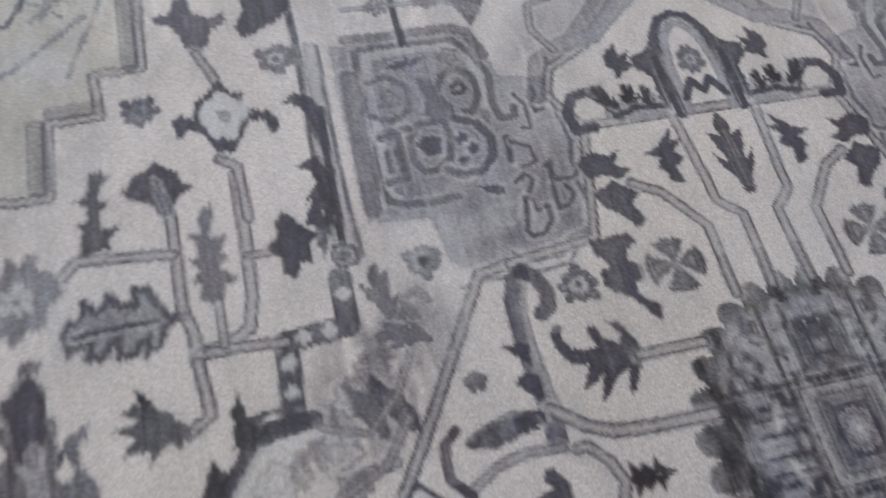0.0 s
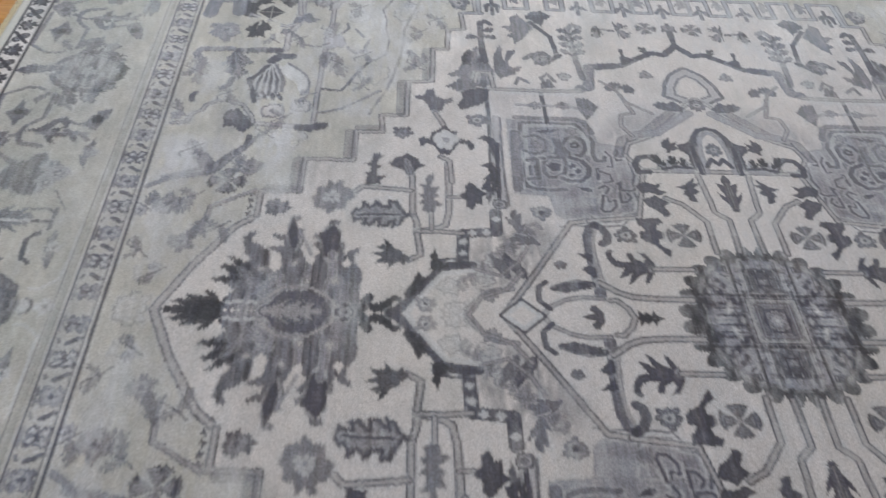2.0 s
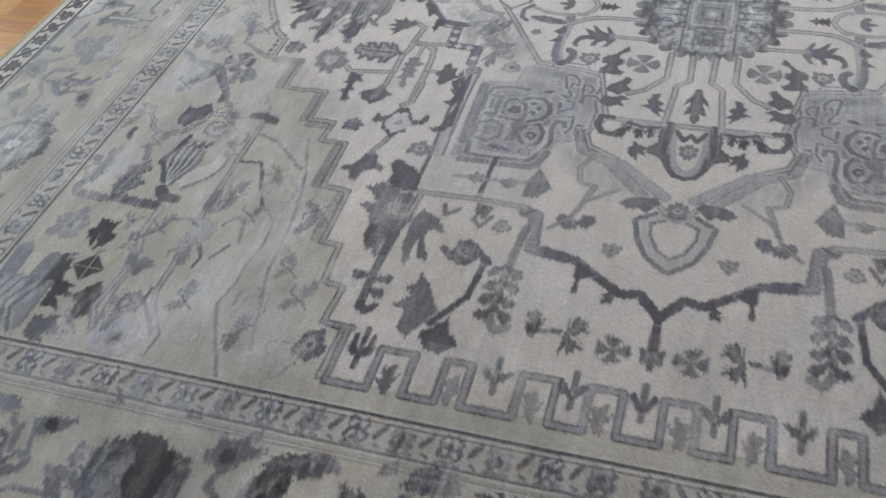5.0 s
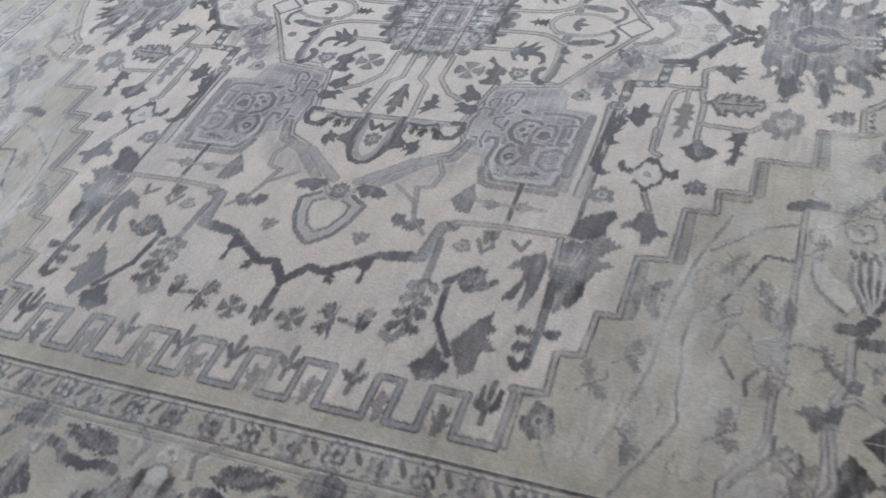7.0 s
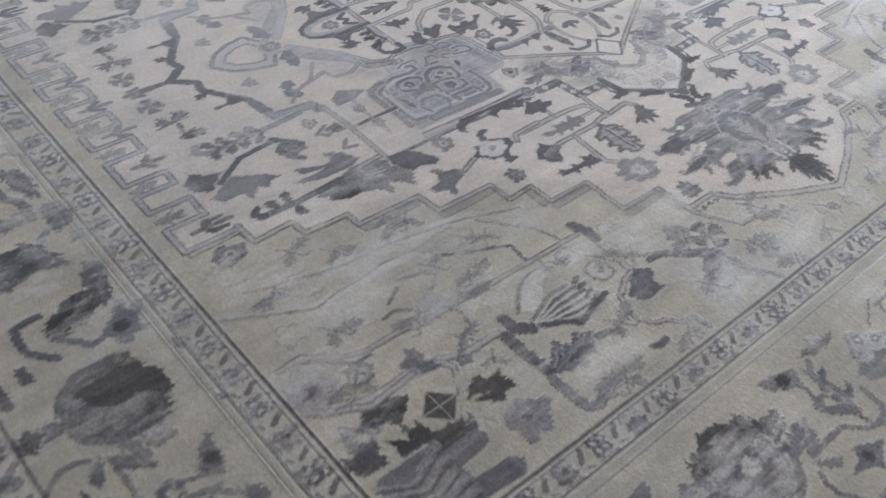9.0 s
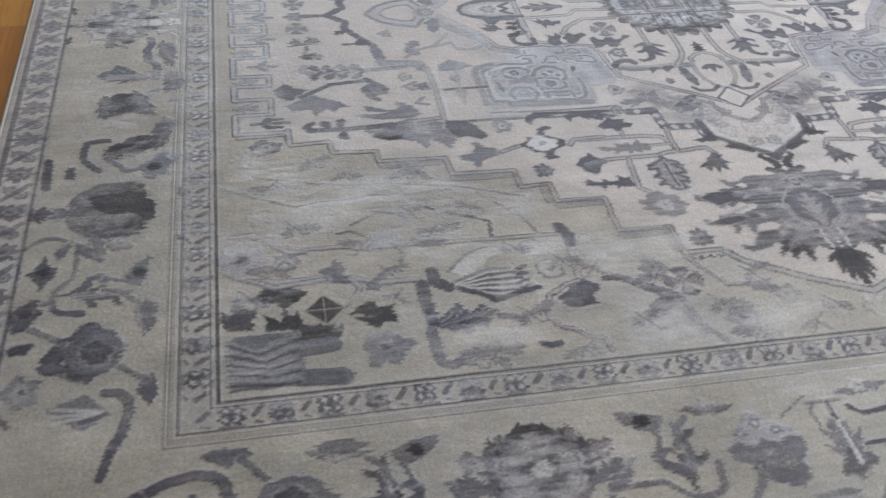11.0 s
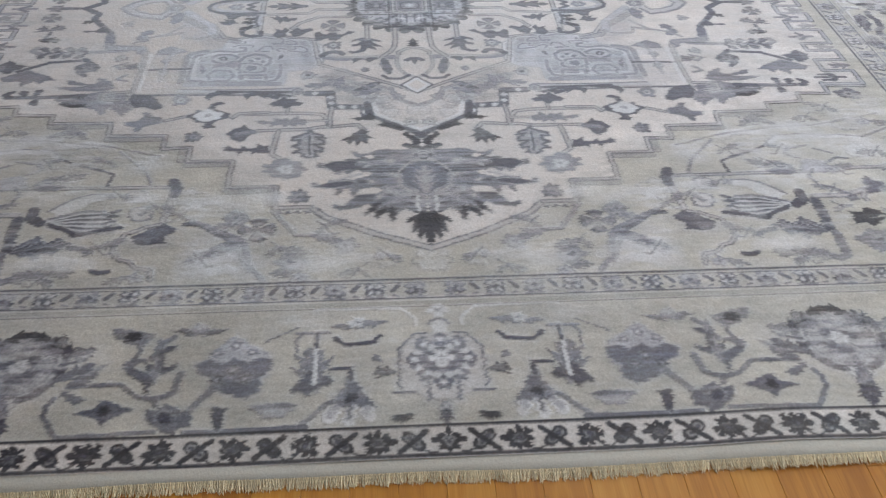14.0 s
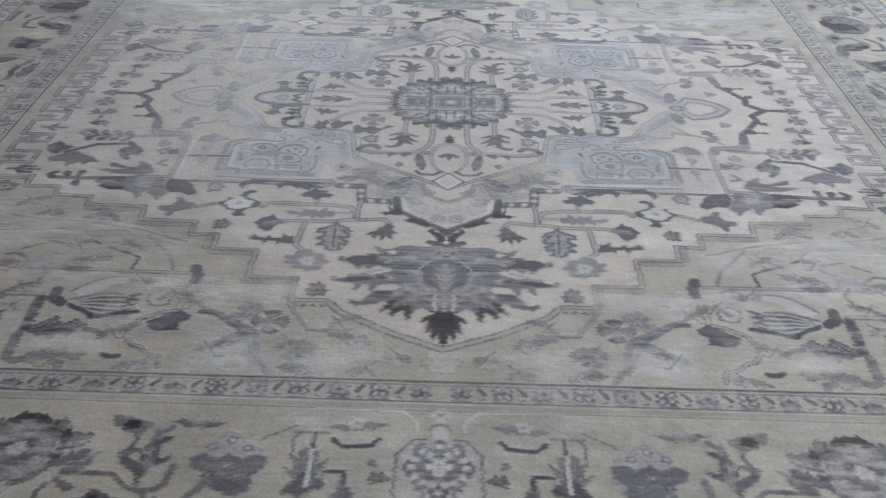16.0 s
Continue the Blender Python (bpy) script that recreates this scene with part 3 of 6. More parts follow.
# double rays from the medallion to the crown on the side
for pts in (((19.5, 2.7), (29.8, 2.4), (32.3, 5.1), (46, 6.1)), ((19.2, 7.8), (29.1, 7.8), (35.1, 12.2), (37, 15.5))):
    stroke("ray_motif", "ash", 1.6, *pts, edge="dark")
leaf("leaf_motif", "dark", 5.8, 3, (32.8, 0), (45.4, 0))
blob("leaf_motif", "dark", (41.3, 12.3), (41.8, 10.3), (43.4, 8.6), (44.6, 7.2), (42.3, 8), (42.7, 6.3), (40.6, 8), (39.4, 6.9), (38.2, 8.6), (35.9, 8.2), (36.2, 10), (37.9, 10.1), (38.6, 11.2), (40, 10.2))
blob("leaf_motif", "dark", (41.3, 21.6), (42.7, 19.3), (41.6, 17.3), (42.3, 15.5), (40, 16.9), (38.8, 14.6), (37.9, 16.8), (38.8, 18.9), (38.4, 20.8))
blob("leaf_motif", "dark", (35.9, 21), (37.9, 17.9), (35.4, 14.9), (33.8, 16.5), (31.3, 15.2), (30.3, 16.6), (32.1, 18), (33.6, 20))
# rays towards the pendant
stroke("branch_motif", "slate", 2.6, (5.9, 34.9), (9.1, 34.7), (13.6, 35), (19, 35.3), (23.4, 35.1), (26.1, 34.3), (27.1, 33.1))
stroke("", "ash", 0.9, (10.2, 33.9), (16.9, 34.5), (22.7, 34.2), (25.3, 33.4), strength=0.8)
stroke("hook_motif", "dark", 2.0, (27.2, 33.3), (26, 31.7), (23.9, 30.9), (22, 31.3), (21.2, 32.3))
blob("barb_motif", "dark", (10.4, 34.9), (13.5, 38), (14.4, 36.5), (13.8, 34.8))
blob("barb_motif", "dark", (15.1, 35.3), (18, 38.1), (18.1, 36.1), (17.7, 35))
stroke("stem_motif", "ash", 1.8, (9.5, 34.6), (7, 31.3), (5.7, 28.4), (5.3, 23.5), (5.2, 16.2), edge="dark")
blob("hooked_leaf_motif", "dark", (14.6, 21.8), (12.3, 22.7), (10.5, 23.7), (9.2, 24.9), (11.1, 24.8), (12.6, 24), (11.6, 26), (10.2, 27.1), (9.1, 28.4), (11.3, 27.9), (12.5, 27.2), (11.3, 28.9), (11.2, 30.3), (12.6, 29.4), (14, 28.7), (14.3, 30.5), (15.9, 31.8), (18.6, 32.1), (19.4, 31.1), (18.9, 30.4), (17.5, 31), (16.2, 30.2), (15.8, 28.4), (16, 27), (18.3, 27.8), (18.5, 26.7), (16.6, 25.7), (15.9, 24.3), (17.2, 23.9), (18.9, 25.1), (18.6, 23.8), (16.2, 22.4))
stroke("stem_motif", "ash", 1.6, (13.8, 22.4), (13.9, 14.3), edge="dark")
blob("standing_flower_motif", "dark", (17.5, 18.2), (19, 19.6), (21.1, 20.8), (22.1, 22.6), (23.6, 23.7), (25.3, 23.7), (25.8, 22.2), (27.3, 22.9), (27.7, 23.7), (29.7, 23.7), (29.9, 18.5), (28.5, 17.8), (27.5, 19.4), (26.2, 19.7), (25.2, 18.1), (23.3, 18.2), (22.9, 19.6), (21.6, 19.8), (20.1, 18.6), (19.6, 17.5), (18.5, 17.9))
stroke("stem_motif", "ash", 1.5, (4.5, 33.1), (4.7, 31.9), (2.7, 29.9), (-0.1, 28.8), edge="dark")
blob("spiky_leaf_motif", "black", (-0.6, 28.5), (0.7, 28.1), (2.2, 28.1), (1, 26.8), (2, 26.4), (0.6, 25.4), (2.3, 24.8), (0.6, 24.2), (-0.2, 22.4))
blob("curl_leaf_motif", "dark", (-0.1, 39.3), (0.7, 38.2), (1.2, 36.6), (1.9, 37.7), (3.2, 37.3), (3.2, 36.2), (1, 35), (-1, 35))
stroke("stem_motif", "dark", 1.7, (7.7, 44.2), (8.8, 41.6), (9.5, 39.2), (9, 36.3))
flower("flower_motif", "dark", 2.6, 8, (24, 26.8), "silver")
quarter_rosette("rosette_motif", "dark", 3.8, (24.4, 13.9))
stroke("stem_motif", "ash", 1.3, (0.6, 46.8), (2.6, 45.6), (4.4, 42.4), (5.4, 39), (5.0, 34.6), edge="grey")
stroke("stem_motif", "dark", 1.2, (2.0, 45.6), (4.2, 47.6), (8, 47.4), (9.4, 45.8))
blob("curl_leaf_motif", "dark", (7.4, 45), (9.4, 41), (9.6, 37.4), (7.6, 36.4), (7.4, 39), (6.4, 41.6))
flower("flower_motif", "dark", 1.4, 5, (14.5, 42.1))
# diamond
stroke("diamond_motif", "dark", 1.1, (0, 55.4), (4.2, 51.2), (0, 47))
stroke("", "silver", 1.0, (0, 54.7), (3.4, 51.2), (0, 47.7))
blob("", "ivory", (-1, 53.4), (2.3, 51.2), (-1, 48.8))

# crown on the side axis
stroke("crown_band_motif", "ash", 1.7, (47, 0), (46.9, 18.1), edge="dark")
stroke("", "sage", 2.2, (48.0, 6.5), (48.2, 14.4))
stroke("hook_motif", "dark", 1.6, (46.4, 17.5), (46.2, 20), (49.1, 20.5), (51.9, 19.1), (52.4, 16.7), (50.2, 14.7), (47.5, 13.3))
blob("crown_fill_motif", "mist", (52.8, 16.1), (53.6, 14.2), (51, 14.3), (49.9, 12.7), (52.1, 11.8), (52.5, 10.6), (49.5, 10.3), (49.5, 8.8), (51.7, 7.9), (49.1, 6.6), (46.6, 6.5), (46.6, 12.2), (48.4, 14.1))
for base, tip, w in (((48.4, 13.4), (53.6, 15.4), 2.8), ((48.2, 10.8), (52.8, 11.6), 2.8), ((48, 8.4), (52.2, 8.4), 2.6), ((47.6, 6.6), (50, 5.6), 2.4)):
    leaf("crown_leaf_motif", "black", w, 2, base, tip)
stroke("", "dark", 0.9, (47.6, 14), (48.6, 10.6), (48.2, 6.4))
blob("crown_leaf_motif", "dark", (55.9, 12.6), (58.1, 12.4), (60.1, 10.3), (57.7, 10.2), (58.7, 8.4), (56.6, 9.3), (55.5, 8.3), (54.9, 10.3), (53.6, 11.9), (55.5, 11.7))
blob("crown_leaf_motif", "dark", (57.2, 8.8), (58.2, 5.9), (60.7, 4.4), (56.8, 4.7), (52.1, 4.8), (47.3, 5.8), (49.9, 6.7), (53.6, 6.8), (54.9, 8.4))
stroke("dome_motif", "dark", 1.6, (46.5, 4.6), (54.4, 4.8), (60.4, 4.0), (63.4, 2.2), (64.2, 0))
stroke("", "mist", 1.3, (46.9, 3.2), (54.6, 3.4), (60, 2.6), (62.2, 0.8), (62.4, 0))
flower("flower_motif", "slate", 2.4, 6, (55.6, 0), "silver")
stroke("hook_motif", "dark", 1.2, (49, 3), (52, 1.4), (49.8, 0))
flower("flower_motif", "slate", 2.6, 8, (74.2, 0), "silver")

# side arch with its heart and black branch
stroke("stem_motif", "dark", 1.6, (103, 0), (111.6, 0.2))
flower("flower_motif", "dark", 2.6, 6, (112, 0))
leaf("leaf_motif", "black", 3.2, 2, (97, 8.4), (101.6, 10))
stroke("branch_motif", "dark", 2.2, (103, 0), (97.9, 4), (98.6, 7.4), (95.3, 12.2), (91.7, 17.1), (91.2, 21.7), (90, 23.4))
blob("leaf_motif", "dark", (94.5, 12.5), (92.1, 16.6), (95.2, 17.1), (96.9, 16.2), (100.2, 16.7), (99.4, 15.2), (96.8, 15.5))
stroke("ladder_motif", "slate", 3.0, (80.1, 29.6), (80.8, 27.3), (90.4, 26), (91.3, 19.6))
for k in range(5):
    flower("", "mist", 0.7, 4, (89.4 - 2.1 * k, 26 + 0.3 * k))
stroke("stem_motif", "grey", 1.4, (78.9, 29.8), (78.4, 40), (78.6, 53.5))
stroke("", "silver", 1.2, (77.2, 31), (76.9, 41), (77, 52), strength=0.6)
stroke("", "mist", 3.4, (76.6, 3.4), (78.4, 6.6), (83, 5.4), (87.2, 3.2), (89.4, 0), strength=0.7)
stroke("heart_motif", "grey", 1.1, (75.6, 4), (78.1, 7.8), (83.1, 6.8), (87.8, 4.7), (91, 1.2), (91.6, 0))
stroke("", "grey", 0.6, (77.4, 2), (78.6, 4.6), (82, 4.4), (86, 2.6), (88, 0), strength=0.8)
blob("heart_flower_motif", "slate", (81, 23.3), (83.6, 21.1), (83.2, 19), (81.2, 18.3), (79.4, 20.3), (79.3, 22.6))
blob("heart_flower_motif", "slate", (72.7, 3.5), (75.7, 5.7), (74.8, 7.7), (75.4, 10), (73.6, 11.7), (72, 9.8), (71.4, 7.5), (71, 4.5))
blob("heart_flower_motif", "slate", (80.6, 15.1), (82.7, 17.2), (81.3, 19.1), (78.7, 17.9), (78.6, 15.8))
stroke("cartouche_line_motif", "mist", 2.6, (70.5, 2.9), (66.1, 8.3), (61.9, 12.8), (61, 18.2))
stroke("stem_motif", "grey", 1.1, (77.8, 19.6), (70, 17.3), (69, 20.6), (64.5, 21.4), (60.4, 19.1))
flower("flower_motif", "grey", 2.0, 6, (87.4, 11.0))
stroke("stem_motif", "grey", 0.9, (70, 12.4), (74.5, 18.3), (80, 20.5), (83.8, 24), strength=0.7)
flower("flower_motif", "grey", 1.6, 6, (71.9, 42.4), "dark")
flower("flower_motif", "grey", 1.8, 6, (72.0, 35.2), "dark")
blob("side_flower_motif", "grey", (75.7, 31.5), (75.8, 28.8), (73.6, 26.9), (72.5, 25.7), (69, 27.6), (66.2, 29.7), (68.9, 30.5), (71.1, 31.5))
stroke("stem_motif", "mist", 1.0, (72, 47), (71.8, 33), (69, 28), strength=0.8)

# long dark line that closes the cartouche, and its checkered ladder
stroke("border_line_motif", "dark", 1.0, (98, 55.4), (80.4, 54.6), (66, 54.3), (46.8, 54.8), (33, 54.3), (26, 54.2))
stroke("", "mist", 2.0, (66, 52.6), (46.8, 53), (33, 52.6), strength=0.8)
stroke("", "grey", 0.6, (66, 51.6), (46.8, 52), (33, 51.6))
stroke("ladder_motif", "dark", 2.8, (30.5, 54.8), (24.2, 55), (23.6, 62.2), (14.8, 62.6), (14.2, 68))
for c in ((28.6, 54.8), (24.1, 57.2), (23.9, 60.2), (21, 62.3), (17.4, 62.4), (14.6, 65.2)):
    flower("", "silver", 0.95, 4, c, strength=0.9)
leaf("leaf_motif", "dark", 3.2, 3, (44, 54.6), (34, 56.4))
flower("flower_motif", "slate", 2.7, 6, (64.8, 57.2), "silver")
# worn grey scrollwork between the ladder and the diamond
for k in range(14):
    c = (6 + 19 * ((k * 0.618) % 1), 46.5 + 17 * ((k * 0.381) % 1))
    if c[0] * 0.62 + c[1] > 53 and c[0] + c[1] < 82:
        stroke("", "grey", 1.0, c, (c[0] + 2.4, c[1] + 1.2), (c[0] + 3.4, c[1] - 1.2), (c[0] + 1.6, c[1] - 2.2), strength=0.55)
blob("", "grey", (9, 50), (22, 42.5), (27, 46), (23, 54), (14, 61), (9, 58), strength=0.22)
blob("", "grey", (8, 49), (22, 41.5), (29, 45), (25, 55), (15, 63), (6, 60), strength=0.5)
blob("", "dark", (17, 52), (23, 48), (25, 55), (18, 60), strength=0.4)
# hexagonal cartouche before the pendant
stroke("hook_motif", "black", 2.0, (0.3, 83.3), (1.8, 82.5), (4.2, 81.6))
blob("hook_motif", "black", (2.4, 83.8), (1.2, 82.7), (0.4, 80.4), (0.1, 79), (1.1, 78), (2.8, 78))
stroke("hook_motif", "black", 1.5, (0.5, 78), (3.1, 77.6), (4.1, 76.6), (3.7, 75.7))
stroke("cartouche_line_motif", "dark", 2.2, (0, 76.9), (2.7, 74.1), (6.5, 71.5), (11.6, 67.8), (13.6, 65.4), (13.9, 60.7))
stroke("", "silver", 1.3, (0, 74.2), (4.2, 71.6), (11.3, 66.6), (12.3, 60.6), strength=0.8)
blob("barb_motif", "black", (11.7, 71.9), (8.4, 73), (6.9, 74), (5, 74.9), (4, 73.6), (6.5, 71.2), (9, 70.4), (10, 68.9), (10.3, 70.8))
blob("barb_motif", "black", (18.6, 68.4), (16.5, 69.5), (14.3, 68.8), (12.7, 69.7), (11.9, 67.6), (13.6, 65.6), (14.6, 67.1), (16.9, 67.8))
blob("barb_motif", "slate", (17.5, 57.2), (16.7, 55.9), (15.3, 54.1), (12.5, 52.8), (9.2, 52.6), (10.5, 54), (13.3, 55.9))
blob("barb_motif", "dark", (9.8, 49.4), (11.4, 51.5), (13.5, 53.2), (15.7, 54.2), (17.8, 53.8), (16.3, 52.5), (14.7, 50.6), (12, 49.2))
stroke("stem_motif", "grey", 1.2, (-0.1, 62.5), (2.4, 61.4), (4.8, 59.2), (6.7, 56.5), (7.3, 52.8))
for c, r in (((2.6, 70.3), 2.2), ((7.6, 65.6), 2.4), ((1.2, 64.6), 2.4), ((9.6, 58.8), 2.6), ((5.4, 57.6), 2.0), ((15.4, 56), 2.4)):
    flower("flower_motif", "grey", r, 7, c, "silver", strength=0.75)
stroke("stem_motif", "grey", 1.0, (0, 62), (4.8, 59.1), (7, 54), (12, 50.4), strength=0.8)
stroke("stem_motif", "grey", 0.9, (12.8, 60), (11, 55), (15, 51), (21, 48), strength=0.8)
flower("flower_motif", "grey", 2.4, 6, (30.9, 44.6), "dark")
leaf("leaf_motif", "grey", 4.2, 2, (24, 50.5), (31.5, 50))
leaf("leaf_motif", "grey", 3.8, 2, (20.5, 46), (22.5, 52))

# pendants: a feathery palmette with a hexagonal heart
blob("pendant_motif", "slate", (0.1, 110.5), (3.6, 109.5), (5.4, 108), (7, 110.1), (8, 113.3), (8.8, 113), (9.2, 109.8), (10.8, 110.5), (12.1, 112.1), (12.7, 111.5), (12.2, 108.6), (14, 110.4), (15, 111.1), (14.7, 109.4), (13, 107), (14.1, 106), (16.1, 107.8), (18.7, 108.2), (20.6, 108.3), (22.6, 107.2), (23, 106.1), (21.7, 105.8), (21.2, 106.5), (19.7, 106.6), (18.3, 104.3), (16.8, 102.2), (13.7, 102.3), (12.1, 102.2), (11.8, 100.6), (13.8, 99.9), (16.1, 100.3), (17.3, 102.6), (18.1, 102.9), (18.4, 99.9), (19.9, 100.2), (21.1, 102.4), (21.8, 102.3), (21.5, 99.6), (24.8, 99.7), (27.4, 99), (27.8, 98), (27.2, 96.7), (26.6, 97), (25.9, 98.2), (24.4, 98.1), (23.5, 96), (22.1, 96.6), (20.1, 95.6), (18.1, 96.3), (16, 95.6), (14.5, 95), (15.1, 93), (17.2, 92.3), (18.7, 93.8), (19.5, 93.3), (19.7, 92), (21.2, 94.1), (22.2, 93.7), (22.4, 92.3), (24.2, 91.7), (26.2, 90.8), (26.9, 89.5), (26.3, 88.4), (25.4, 88.7), (25, 89.6), (23.3, 88.4), (20.9, 88.3), (18.9, 87), (17.3, 87.3), (15.8, 87), (17.4, 85.6), (18.3, 84.3), (17.5, 84), (15.8, 85.2), (13.7, 84.8), (11.9, 83.5), (8.9, 83.2), (5.5, 83.7), (3.2, 83.3), (-0.7, 83.9))
box = window(0, 30, 84, 116)
body = (DYE[box].mean(-1) < 0.16) & (UU[box] < 29) & (VV[box] > 84.6) & (VV[box] < 114)
lay(box, body * np.clip(field_noise(UU[box].shape, (26, 2.2), 81) * 2.6 + field_noise(UU[box].shape, (8, 1.2), 82) * 0.8 - 1.2, 0, 1), "black", strength=0.8)
lay(box, body * np.clip(field_noise(UU[box].shape, (16, 1.5), 83) * 3.4 - 2.1, 0, 1), "mist", strength=0.5)
blob("pendant_tip_motif", "black", (-1, 116), (1.6, 115.4), (2.6, 112.6), (2.2, 110.4), (-1, 109.6))
for base, tip, w in (((0, 111), (0, 122.4), 3.2), ((0.6, 111), (2.8, 119.6), 2.4), ((1, 110.6), (4.4, 117), 2.4), ((1.2, 110.2), (5.4, 113.8), 2.2)):
    leaf("pendant_tip_motif", "black", w, 1, base, tip)
blob("pendant_feather_motif", "black", (8, 113.3), (7.5, 110), (8.2, 106.8), (9.3, 109.6), (8.9, 112.6))
blob("pendant_feather_motif", "black", (12.1, 112.1), (10, 109.7), (9.2, 106.6), (10.9, 107.3), (12.4, 110.2))
blob("pendant_feather_motif", "black", (15, 111.1), (12.2, 108.5), (10.6, 105.6), (13, 106.1), (14.7, 109))
blob("pendant_feather_motif", "dark", (22.2, 92.7), (19.2, 91.6), (16.2, 91.4), (14.1, 89.8), (17.3, 88.2), (20.9, 88.3), (25.2, 89.6))
blob("pendant_feather_motif", "dark", (27.2, 98.6), (22.9, 99.4), (19, 98.5), (17, 97.5), (21.1, 96.7), (24.4, 97.8))
stroke("", "mist", 0.8, (5.2, 94.8), (9.6, 94), (16.1, 94), (23, 96.9), strength=0.7)
stroke("", "mist", 0.8, (4.7, 90.3), (9.8, 89.2), (16.2, 89.6), strength=0.7)
stroke("", "mist", 0.8, (4.5, 98.5), (9.4, 99.9), (9.4, 101.3), strength=0.7)
stroke("", "mist", 0.8, (2.7, 101.5), (7.2, 104.7), (11.4, 107.7), strength=0.7)
stroke("", "silver", 0.9, (2.1, 103.7), (2.4, 106.4), (2, 109.2), strength=0.8)
stroke("", "mist", 0.8, (0.2, 106.4), (3.7, 105.5), (6.1, 103), (8.4, 100.9), strength=0.8)
blob("pendant_heart_motif", "slate", (-1, 103.6), (2.2, 101.2), (5.4, 98.6), (5.6, 93.4), (2.6, 89.6), (-1, 88.6))
stroke("", "ash", 0.7, (0, 104.6), (2.8, 102.4), (6.3, 99), (6.5, 93), (3.2, 88.9), (0, 87.6), strength=0.8)
leaf("", "ash", 6.0, 4, (0, 102.0), (0, 91), strength=0.6)
for c in ((13.2, 97.3), (8.6, 88.6), (8.4, 94.2), (11.4, 103.6)):
    flower("", "ash", 0.9, 5, c)
for c, r in (((12.4, 100.9), 1.5), ((14.4, 93.9), 1.3), ((13.6, 86.6), 1.2)):
    flower("", "ivory", r, 4, c, flat=0.8)
flower("pendant_flower_motif", "dark", 2.0, 4, (0, 86.2), "mist")

# arms of the tip and the stepped outline
stroke("stepped_line_motif", "ash", 2.0, (0, 123), (12.2, 117.6), (23.6, 111), (27.2, 107.2), edge="dark")
stroke("stepped_line_motif", "ash", 1.6, *STAIR[3:], edge="black")
for a, b in (((36.8, 98.5), (36.8, 105)), ((37.5, 99.4), (47.4, 99.6)), ((49, 88), (58.6, 88.2)), ((67, 76.1), (80.4, 76)), ((60.4, 81), (60.4, 86)), ((83, 69.6), (96, 69.4))):
    stroke("stepped_shade_motif", "grey", 2.6, a, b, strength=0.55)
for k in range(4):
    flower("", "dark", 0.7, 4, (28.6 + 2.0 * k, 108.6))

# sprays in the lozenge
stroke("stem_motif", "ash", 1.6, (44.4, 73.4), (38.1, 73.1), (30.1, 73.1), (26.3, 72.1), (23, 72.1), edge="dark")
stroke("stem_motif", "ash", 1.6, (36.5, 86), (38.3, 84.2), (37.8, 79.1), (37.3, 73.6), edge="dark")
stroke("stem_motif", "ash", 1.7, (47.2, 65), (38.1, 64.9), (30.1, 65.1), (26.2, 65.9), (24.5, 68.4), (24, 71.6), edge="dark")
stroke("stem_motif", "ash", 1.2, (35.6, 65.1), (35.4, 62.4), edge="dark")
stroke("stem_motif", "ash", 1.5, (23.7, 72.1), (24, 67.4), (23.6, 62.2), edge="dark")
stroke("stem_motif", "ash", 1.6, (23, 72.1), (18.4, 71.5), (16.6, 71.4), (14.9, 73.9), edge="dark")
stroke("stem_motif", "grey", 1.1, (30.4, 69), (24.6, 68.9))
stroke("stem_motif", "grey", 1.0, (29.2, 75), (28.7, 72.6))
blob("leaf_motif", "dark", (50.3, 82.4), (50.8, 81), (49.6, 80), (48.2, 81.3), (46.4, 81.5), (46.1, 80.1), (44.4, 81.5), (42.2, 81.2), (42.2, 79.1), (40.5, 80.5), (39.1, 80.3), (39.1, 84.1), (42.2, 83.5), (43.3, 84.3), (43.8, 82.8), (45.6, 83.1), (46.4, 84.4), (46.9, 82.9))
blob("fan_flower_motif", "dark", (47, 78.8), (49.1, 76.9), (49.8, 75.1), (51, 74.2), (49.6, 73.1), (49.3, 71.9), (47.3, 71.6), (46.5, 70.2), (45.6, 71.7), (43.3, 72.8), (42.8, 74.4), (45.1, 75.8), (45.6, 77.5))
blob("leaf_motif", "grey", (43, 69.5), (43.3, 68.5), (41.3, 68.4), (38.9, 69), (38.6, 66.8), (36.8, 68), (36.1, 67.1), (34.5, 68.3), (32.7, 66.4), (32, 67.9), (30.4, 68.2), (29.8, 69.9), (30.9, 71), (32.5, 70.6), (33.2, 71.6), (34.5, 70.5), (36.1, 71.9), (36.4, 70.5), (38.4, 70.8), (39.4, 71.6), (39.7, 69.9), (41.6, 70.1))
blob("round_flower_motif", "dark", (41, 60.1), (39.4, 58.7), (38, 57.9), (36.9, 56.3), (35.6, 57.6), (33.2, 57.5), (33.2, 58.9), (31.4, 59.8), (32.4, 61.2), (34.5, 61.3), (36.4, 62.6), (37.7, 61.1), (39.4, 61.3))
blob("broad_flower_motif", "grey", (37.3, 94.8), (38.1, 92.4), (40.5, 92), (38.5, 90.3), (40.2, 89.6), (40, 88.1), (38.5, 88.8), (37.3, 87.1), (34.6, 85.9), (33.3, 87.3), (30.5, 88), (30.2, 89.9), (28.3, 91.4), (30, 92), (30.6, 94.2), (32.6, 94.8), (34.6, 95.5), (35.7, 94.5))
